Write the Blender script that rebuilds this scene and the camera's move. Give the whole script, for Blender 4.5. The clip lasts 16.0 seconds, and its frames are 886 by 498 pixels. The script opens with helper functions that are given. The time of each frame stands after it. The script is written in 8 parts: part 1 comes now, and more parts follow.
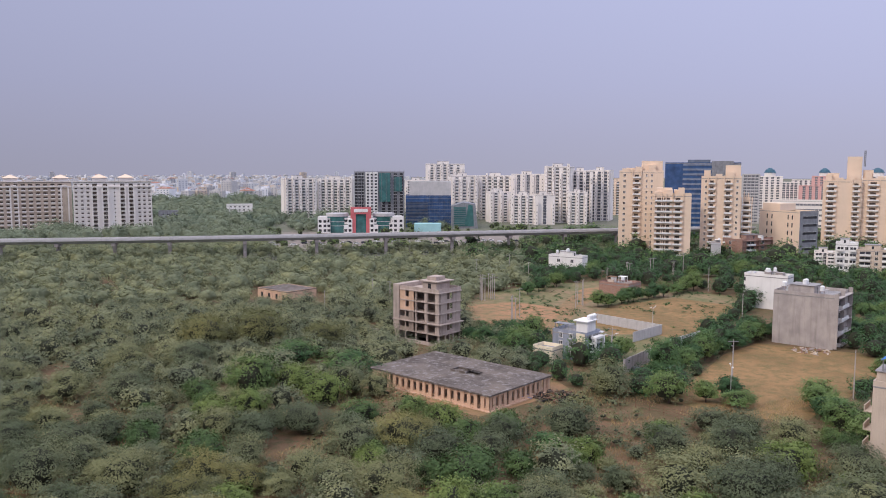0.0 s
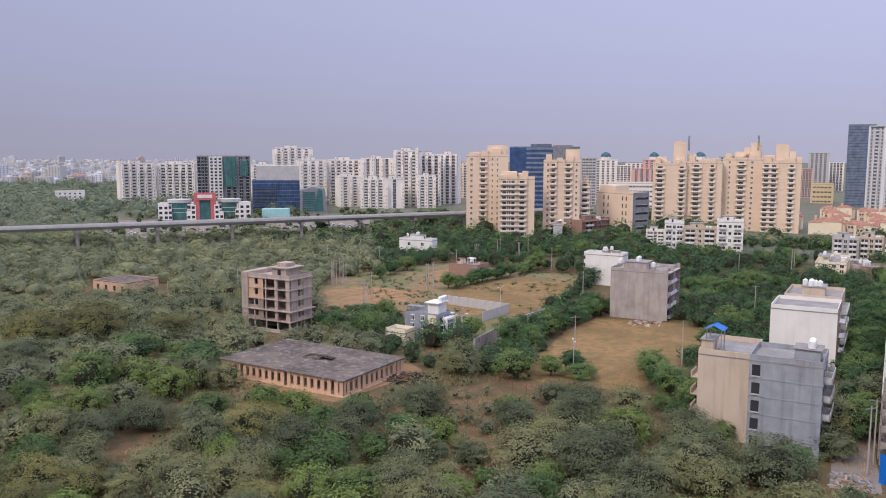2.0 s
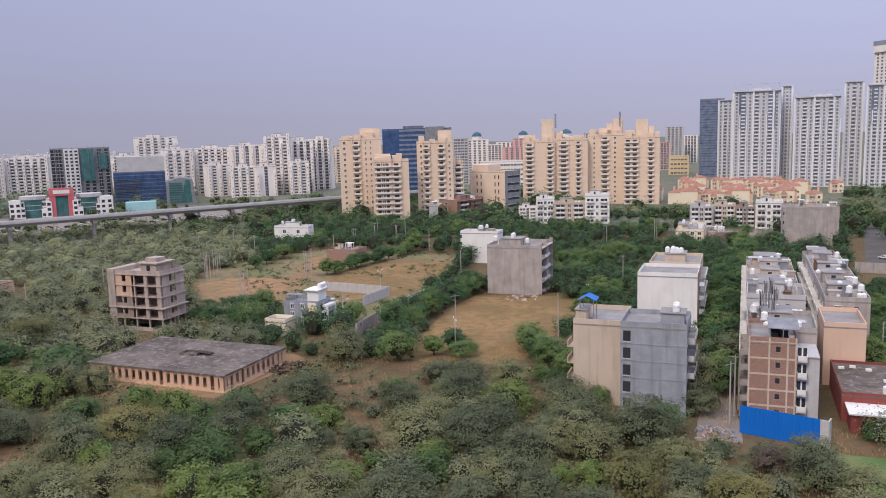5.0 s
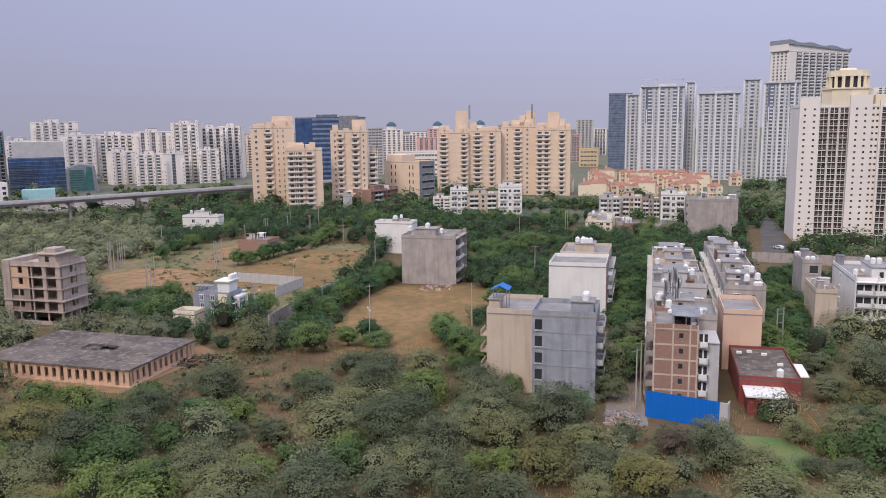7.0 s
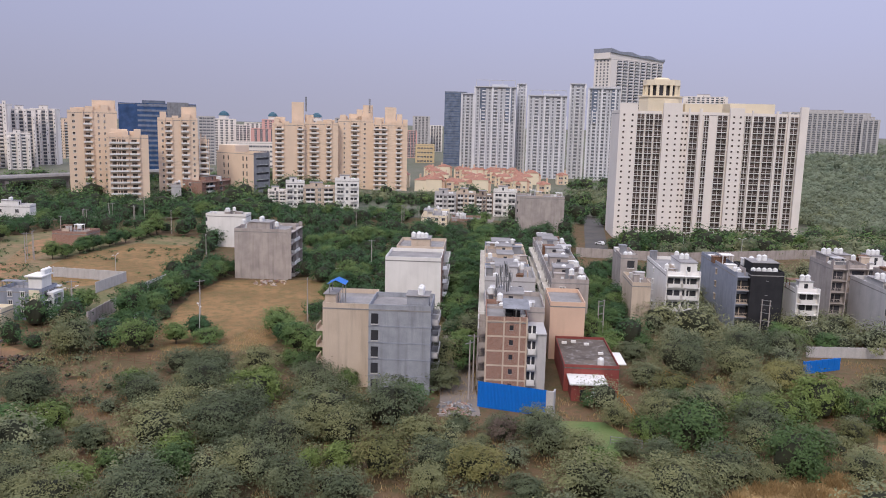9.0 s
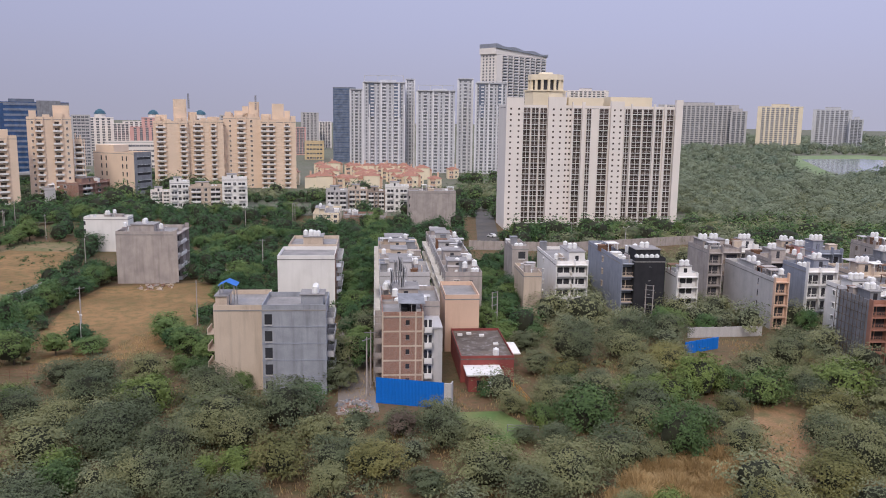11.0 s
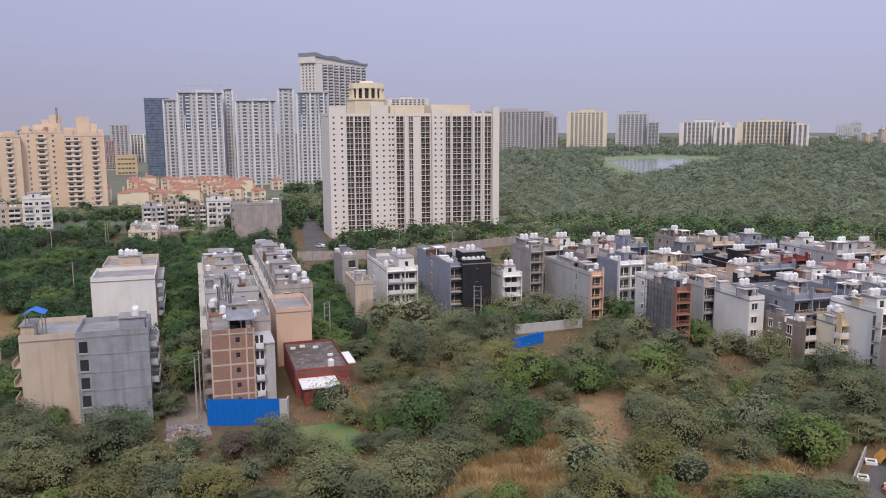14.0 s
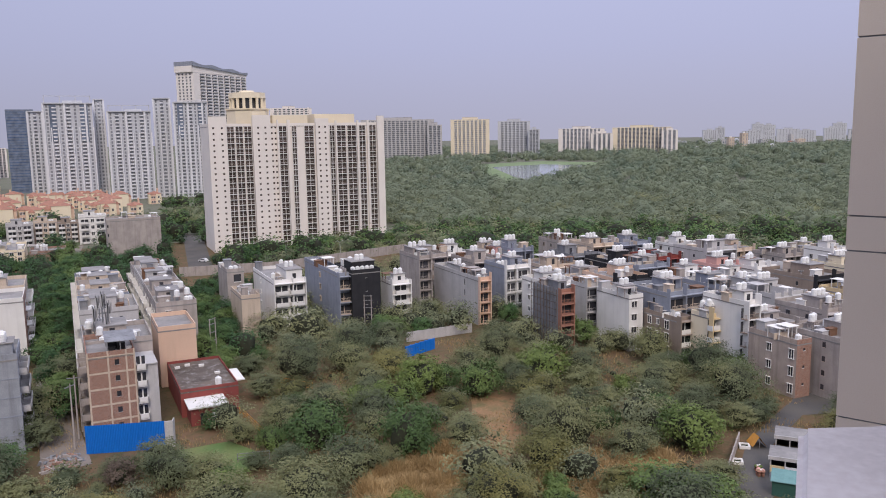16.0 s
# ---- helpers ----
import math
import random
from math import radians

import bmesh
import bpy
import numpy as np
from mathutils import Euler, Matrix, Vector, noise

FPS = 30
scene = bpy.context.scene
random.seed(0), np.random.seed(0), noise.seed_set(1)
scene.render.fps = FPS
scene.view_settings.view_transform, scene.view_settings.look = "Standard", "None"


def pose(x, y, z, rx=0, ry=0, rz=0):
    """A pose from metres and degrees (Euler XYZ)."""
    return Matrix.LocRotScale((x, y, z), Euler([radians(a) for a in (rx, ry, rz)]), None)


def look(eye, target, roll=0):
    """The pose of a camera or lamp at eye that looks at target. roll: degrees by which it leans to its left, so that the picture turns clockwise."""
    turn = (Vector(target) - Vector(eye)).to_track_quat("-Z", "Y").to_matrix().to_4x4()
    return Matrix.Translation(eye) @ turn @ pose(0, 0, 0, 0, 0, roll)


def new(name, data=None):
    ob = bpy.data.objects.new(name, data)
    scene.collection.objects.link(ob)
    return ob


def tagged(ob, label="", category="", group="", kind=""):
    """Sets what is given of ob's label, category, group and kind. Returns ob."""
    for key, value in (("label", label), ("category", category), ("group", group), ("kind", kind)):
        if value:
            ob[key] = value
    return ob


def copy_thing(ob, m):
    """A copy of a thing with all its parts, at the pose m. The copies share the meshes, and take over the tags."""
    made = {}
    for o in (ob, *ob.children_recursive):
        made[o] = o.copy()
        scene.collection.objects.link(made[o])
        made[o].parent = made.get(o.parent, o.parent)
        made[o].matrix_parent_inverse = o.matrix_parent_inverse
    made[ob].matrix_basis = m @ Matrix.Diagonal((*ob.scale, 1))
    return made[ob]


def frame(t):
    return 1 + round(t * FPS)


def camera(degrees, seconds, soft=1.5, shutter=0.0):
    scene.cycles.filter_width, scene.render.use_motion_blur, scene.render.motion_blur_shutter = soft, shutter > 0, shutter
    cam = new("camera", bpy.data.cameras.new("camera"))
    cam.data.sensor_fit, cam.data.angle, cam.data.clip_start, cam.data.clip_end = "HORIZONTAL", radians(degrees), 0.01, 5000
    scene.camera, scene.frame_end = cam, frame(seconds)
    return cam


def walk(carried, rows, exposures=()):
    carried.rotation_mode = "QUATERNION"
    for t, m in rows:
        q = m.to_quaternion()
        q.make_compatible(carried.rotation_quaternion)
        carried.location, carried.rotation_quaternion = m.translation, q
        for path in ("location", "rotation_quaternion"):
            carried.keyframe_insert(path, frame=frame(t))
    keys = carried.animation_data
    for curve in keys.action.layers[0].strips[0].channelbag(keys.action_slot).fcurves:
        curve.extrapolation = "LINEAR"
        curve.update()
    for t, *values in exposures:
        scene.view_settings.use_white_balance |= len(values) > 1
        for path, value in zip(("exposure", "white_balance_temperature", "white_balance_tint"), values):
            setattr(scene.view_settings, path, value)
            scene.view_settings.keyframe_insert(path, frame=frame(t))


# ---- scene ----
cam = camera(57.88, 16.0, soft=1.0)
EYE = (0.0, 0.0, 50.0)
# seconds, yaw, pitch, roll
PATH = [
    (0.0, 0.22, -5.70, -0.11), (0.5, -1.32, -6.04, -0.28), (1.0, -4.87, -6.31, -0.55), (1.5, -8.69, -6.54, -0.55),
    (2.0, -10.48, -6.81, -0.08), (2.5, -11.74, -6.99, 0.23), (3.0, -13.75, -7.16, 0.54), (3.5, -15.68, -7.38, 0.89),
    (4.0, -17.04, -7.63, 1.26), (6.5, -23.54, -8.79, 1.19), (7.0, -25.55, -8.96, 0.74), (7.5, -29.38, -9.09, 0.09),
    (8.0, -32.74, -9.11, -0.50), (10.5, -42.23, -9.53, -1.34), (11.0, -44.79, -9.46, -0.81), (11.5, -47.13, -9.34, -0.55),
    (12.0, -49.08, -9.18, -0.25), (12.5, -51.31, -9.09, -0.01), (13.0, -53.94, -8.98, 0.06), (13.5, -55.72, -8.90, 0.11),
    (14.0, -57.25, -8.80, 0.22), (14.5, -59.48, -8.70, 0.34), (15.0, -61.65, -8.64, 0.58), (15.5, -63.55, -8.53, 0.73),
    (16.0, -65.40, -8.27, 0.91)]
walk(cam, [(t, pose(*EYE, 90 + pitch, roll, yaw)) for t, yaw, pitch, roll in PATH], exposures=[(0.0, 0.21), (3.5, 0.17), (8.0, 0.11), (11.0, 0.06), (16.0, 0.02)])

# ---- world and light ----
SUN_ELEVATION, SUN_YAW = 42, 126
world = bpy.data.worlds.new("overcast_sky")
scene.world = world
world.use_nodes = True
wn = world.node_tree
sky = wn.nodes.new("ShaderNodeTexSky")
sky.sky_type, sky.sun_disc = "NISHITA", False
sky.sun_elevation, sky.sun_rotation = radians(SUN_ELEVATION), radians(-SUN_YAW)
sky.air_density, sky.dust_density, sky.ozone_density = 1.0, 6.0, 1.0
dim = wn.nodes.new("ShaderNodeMixRGB")
dim.blend_type, dim.inputs[0].default_value = "MULTIPLY", 1.0
dim.inputs[2].default_value = (0.08, 0.08, 0.08, 1)
# cloud deck: dull at the horizon, brighter overhead
height = wn.nodes.new("ShaderNodeTexCoord")
split = wn.nodes.new("ShaderNodeSeparateXYZ")
deck_tone = wn.nodes.new("ShaderNodeValToRGB")
tones = deck_tone.color_ramp.elements
tones[0].position, tones[0].color = 0.0, (0.425, 0.425, 0.56, 1)
tones[1].position, tones[1].color = 1.0, (1.78, 1.83, 2.2, 1)
tones.new(0.10).color = (0.45, 0.465, 0.675, 1)
tones.new(0.30).color = (0.52, 0.55, 0.82, 1)
wn.links.new(height.outputs["Generated"], split.inputs[0])
wn.links.new(split.outputs[2], deck_tone.inputs[0])
cloud = wn.nodes.new("ShaderNodeMixRGB")
cloud.inputs[0].default_value = 0.88
# the deck thins towards the east
thin = wn.nodes.new("ShaderNodeMath")
thin.operation = "MULTIPLY_ADD"
thin.inputs[1].default_value, thin.inputs[2].default_value = 0.24, 0.88
wn.links.new(split.outputs[0], thin.inputs[0])
deck = wn.nodes.new("ShaderNodeVectorMath")
deck.operation = "SCALE"
wn.links.new(deck_tone.outputs[0], deck.inputs[0])
wn.links.new(thin.outputs[0], deck.inputs["Scale"])
wn.links.new(deck.outputs[0], cloud.inputs[2])
wn.links.new(sky.outputs[0], dim.inputs[1])
wn.links.new(dim.outputs[0], cloud.inputs[1])
background = wn.nodes["Background"]
wn.links.new(cloud.outputs[0], background.inputs[0])
background.inputs[1].default_value = 1.0

sun = new("sun", bpy.data.lights.new("sun", "SUN"))
sun.data.energy, sun.data.angle, sun.data.color = 1.5, radians(14), (1.0, 0.88, 0.76)
sun_way = Vector((-math.sin(radians(SUN_YAW)) * math.cos(radians(SUN_ELEVATION)), math.cos(radians(SUN_YAW)) * math.cos(radians(SUN_ELEVATION)), math.sin(radians(SUN_ELEVATION))))
sun.matrix_world = look(sun_way * 200, (0, 0, 0))
scene.view_settings.exposure = 0.0


# ---- materials ----
def surface(name, colour, second=None, rough=0.8, scale=0.4, grain=6.0, bump=0.1, metal=0.0, streak=0.0, vary=0.0, alpha_shift=0.5):
    """Two tones mixed by a coarse noise, a fine grain on top, optional runs of dirt down the wall."""
    m = bpy.data.materials.new(name)
    m.use_nodes = True
    nt = m.node_tree
    link = nt.links.new
    bsdf = nt.nodes["Principled BSDF"]
    second = second or tuple(c * 0.82 for c in colour)
    place = nt.nodes.new("ShaderNodeTexCoord")
    big = nt.nodes.new("ShaderNodeTexNoise")
    big.inputs["Scale"].default_value, big.inputs["Detail"].default_value = scale, 6
    fine = nt.nodes.new("ShaderNodeTexNoise")
    fine.inputs["Scale"].default_value, fine.inputs["Detail"].default_value = grain, 4
    link(place.outputs["Object"], big.inputs[0])
    link(place.outputs["Object"], fine.inputs[0])
    ramp = nt.nodes.new("ShaderNodeMapRange")
    ramp.inputs[1].default_value, ramp.inputs[2].default_value = 0.35, 0.68
    link(big.outputs[0], ramp.inputs[0])
    mix = nt.nodes.new("ShaderNodeMixRGB")
    mix.inputs[1].default_value, mix.inputs[2].default_value = (*colour, 1), (*second, 1)
    link(ramp.outputs[0], mix.inputs[0])
    out = mix
    grains = nt.nodes.new("ShaderNodeMixRGB")
    grains.blend_type, grains.inputs[0].default_value = "OVERLAY", 0.25
    link(out.outputs[0], grains.inputs[1])
    link(fine.outputs[0], grains.inputs[2])
    out = grains
    if streak:
        tall = nt.nodes.new("ShaderNodeMapping")
        tall.inputs["Scale"].default_value = (1.1, 1.1, 0.09)
        runs = nt.nodes.new("ShaderNodeTexNoise")
        runs.inputs["Scale"].default_value, runs.inputs["Detail"].default_value = 1.0, 5
        link(place.outputs["Object"], tall.inputs[0])
        link(tall.outputs[0], runs.inputs[0])
        cut = nt.nodes.new("ShaderNodeMapRange")
        cut.inputs[1].default_value, cut.inputs[2].default_value, cut.inputs[4].default_value = 0.5, 0.75, streak
        link(runs.outputs[0], cut.inputs[0])
        dirt = nt.nodes.new("ShaderNodeMixRGB")
        dirt.inputs[2].default_value = (*[c * 0.35 for c in colour], 1)
        link(cut.outputs[0], dirt.inputs[0])
        link(out.outputs[0], dirt.inputs[1])
        out = dirt
    if vary:
        who = nt.nodes.new("ShaderNodeObjectInfo")
        span = nt.nodes.new("ShaderNodeMapRange")
        span.inputs[3].default_value, span.inputs[4].default_value = 1 - vary, 1 + vary
        link(who.outputs["Random"], span.inputs[0])
        tint = nt.nodes.new("ShaderNodeHueSaturation")
        link(span.outputs[0], tint.inputs["Value"])
        link(out.outputs[0], tint.inputs["Color"])
        out = tint
    link(out.outputs[0], bsdf.inputs["Base Color"])
    bsdf.inputs["Roughness"].default_value, bsdf.inputs["Metallic"].default_value = rough, metal
    bsdf.inputs["Specular IOR Level"].default_value = 0.3
    if bump:
        b = nt.nodes.new("ShaderNodeBump")
        b.inputs["Strength"].default_value, b.inputs["Distance"].default_value = bump, 0.05
        link(fine.outputs[0], b.inputs["Height"])
        link(b.outputs[0], bsdf.inputs["Normal"])
    return m


def leafage(name, tones, scale=0.11):
    """Leaves: three tones by noise over the stand, a lift or drop per leaf and per tree."""
    m = bpy.data.materials.new(name)
    m.use_nodes = True
    nt = m.node_tree
    link = nt.links.new
    bsdf = nt.nodes["Principled BSDF"]
    geo = nt.nodes.new("ShaderNodeNewGeometry")
    who = nt.nodes.new("ShaderNodeObjectInfo")
    stand = nt.nodes.new("ShaderNodeTexNoise")
    stand.inputs["Scale"].default_value, stand.inputs["Detail"].default_value = scale, 3
    link(geo.outputs["Position"], stand.inputs[0])
    add = nt.nodes.new("ShaderNodeMath")
    add.operation = "MULTIPLY_ADD"
    add.inputs[1].default_value, add.inputs[2].default_value = 0.45, -0.22
    link(who.outputs["Random"], add.inputs[0])
    total = nt.nodes.new("ShaderNodeMath")
    link(add.outputs[0], total.inputs[0])
    link(stand.outputs[0], total.inputs[1])
    ramp = nt.nodes.new("ShaderNodeValToRGB")
    ramp.color_ramp.elements[0].position, ramp.color_ramp.elements[1].position = 0.36, 0.64
    ramp.color_ramp.elements[0].color, ramp.color_ramp.elements[1].color = (*tones[0], 1), (*tones[2], 1)
    ramp.color_ramp.elements.new(0.5).color = (*tones[1], 1)
    link(total.outputs[0], ramp.inputs[0])
    span = nt.nodes.new("ShaderNodeMapRange")
    span.inputs[3].default_value, span.inputs[4].default_value = 0.82, 1.18
    link(geo.outputs["Random Per Island"], span.inputs[0])
    tint = nt.nodes.new("ShaderNodeHueSaturation")
    link(span.outputs[0], tint.inputs["Value"])
    link(ramp.outputs[0], tint.inputs["Color"])
    link(tint.outputs[0], bsdf.inputs["Base Color"])
    bsdf.inputs["Roughness"].default_value = 0.75
    bsdf.inputs["Specular IOR Level"].default_value = 0.2
    thin = nt.nodes.new("ShaderNodeBsdfTranslucent")
    link(tint.outputs[0], thin.inputs[0])
    both = nt.nodes.new("ShaderNodeMixShader")
    both.inputs[0].default_value = 0.2
    link(bsdf.outputs[0], both.inputs[1])
    link(thin.outputs[0], both.inputs[2])
    link(both.outputs[0], nt.nodes["Material Output"].inputs[0])
    return m


def brickwork(name, colour, second, mortar, length=0.23, height=0.075):
    """Courses of brick running round a wall that stands square to its thing."""
    m = surface(name, colour, second, scale=1.5)
    nt = m.node_tree
    link = nt.links.new
    bsdf = nt.nodes["Principled BSDF"]
    place = nt.nodes.new("ShaderNodeTexCoord")
    parts = nt.nodes.new("ShaderNodeSeparateXYZ")
    run = nt.nodes.new("ShaderNodeMath")
    join = nt.nodes.new("ShaderNodeCombineXYZ")
    brick = nt.nodes.new("ShaderNodeTexBrick")
    brick.inputs["Scale"].default_value = 1.0
    brick.inputs["Brick Width"].default_value, brick.inputs["Row Height"].default_value = length, height
    brick.inputs["Mortar Size"].default_value = 0.012
    brick.inputs["Color1"].default_value, brick.inputs["Color2"].default_value, brick.inputs["Mortar"].default_value = (*colour, 1), (*second, 1), (*mortar, 1)
    link(place.outputs["Object"], parts.inputs[0])
    link(parts.outputs[0], run.inputs[0])
    link(parts.outputs[1], run.inputs[1])
    link(run.outputs[0], join.inputs[0])
    link(parts.outputs[2], join.inputs[1])
    link(join.outputs[0], brick.inputs[0])
    soft = nt.nodes.new("ShaderNodeMixRGB")
    soft.inputs[0].default_value = 0.6
    old = bsdf.inputs["Base Color"].links[0].from_socket
    link(old, soft.inputs[1])
    link(brick.outputs[0], soft.inputs[2])
    link(soft.outputs[0], bsdf.inputs["Base Color"])
    return m


def patchy(name, tones, big=0.03, small=0.35, rough=0.95):
    """Ground of four tones: wide patches, tufts inside them, and a fine grain with relief."""
    m = bpy.data.materials.new(name)
    m.use_nodes = True
    nt = m.node_tree
    link = nt.links.new
    bsdf = nt.nodes["Principled BSDF"]
    place = nt.nodes.new("ShaderNodeTexCoord")
    noises = []
    for scale, detail in ((big, 8), (small, 6), (small * 6, 3)):
        t = nt.nodes.new("ShaderNodeTexNoise")
        t.inputs["Scale"].default_value, t.inputs["Detail"].default_value, t.inputs["Roughness"].default_value = scale, detail, 0.62
        link(place.outputs["Object"], t.inputs[0])
        noises.append(t)
    out = None
    for k, (t, lo, hi) in enumerate(((noises[0], 0.42, 0.58), (noises[1], 0.46, 0.62), (noises[2], 0.52, 0.72))):
        cut = nt.nodes.new("ShaderNodeMapRange")
        cut.inputs[1].default_value, cut.inputs[2].default_value = lo, hi
        cut.inputs[4].default_value = (1.0, 0.8, 0.55)[k]
        link(t.outputs[0], cut.inputs[0])
        mix = nt.nodes.new("ShaderNodeMixRGB")
        mix.inputs[1].default_value, mix.inputs[2].default_value = (*tones[0], 1), (*tones[k + 1], 1)
        link(cut.outputs[0], mix.inputs[0])
        if out:
            link(out, mix.inputs[1])
        out = mix.outputs[0]
    link(out, bsdf.inputs["Base Color"])
    bsdf.inputs["Roughness"].default_value = rough
    bsdf.inputs["Specular IOR Level"].default_value = 0.15
    b = nt.nodes.new("ShaderNodeBump")
    b.inputs["Strength"].default_value, b.inputs["Distance"].default_value = 0.9, 0.4
    link(noises[1].outputs[0], b.inputs["Height"])
    link(b.outputs[0], bsdf.inputs["Normal"])
    return m


def glazing(name, colour, rough=0.12, spread=0.3):
    m = surface(name, colour, tuple(c * 0.6 for c in colour), rough=rough, scale=0.25, bump=0.0, vary=spread)
    m.node_tree.nodes["Principled BSDF"].inputs["Specular IOR Level"].default_value = 0.6
    return m


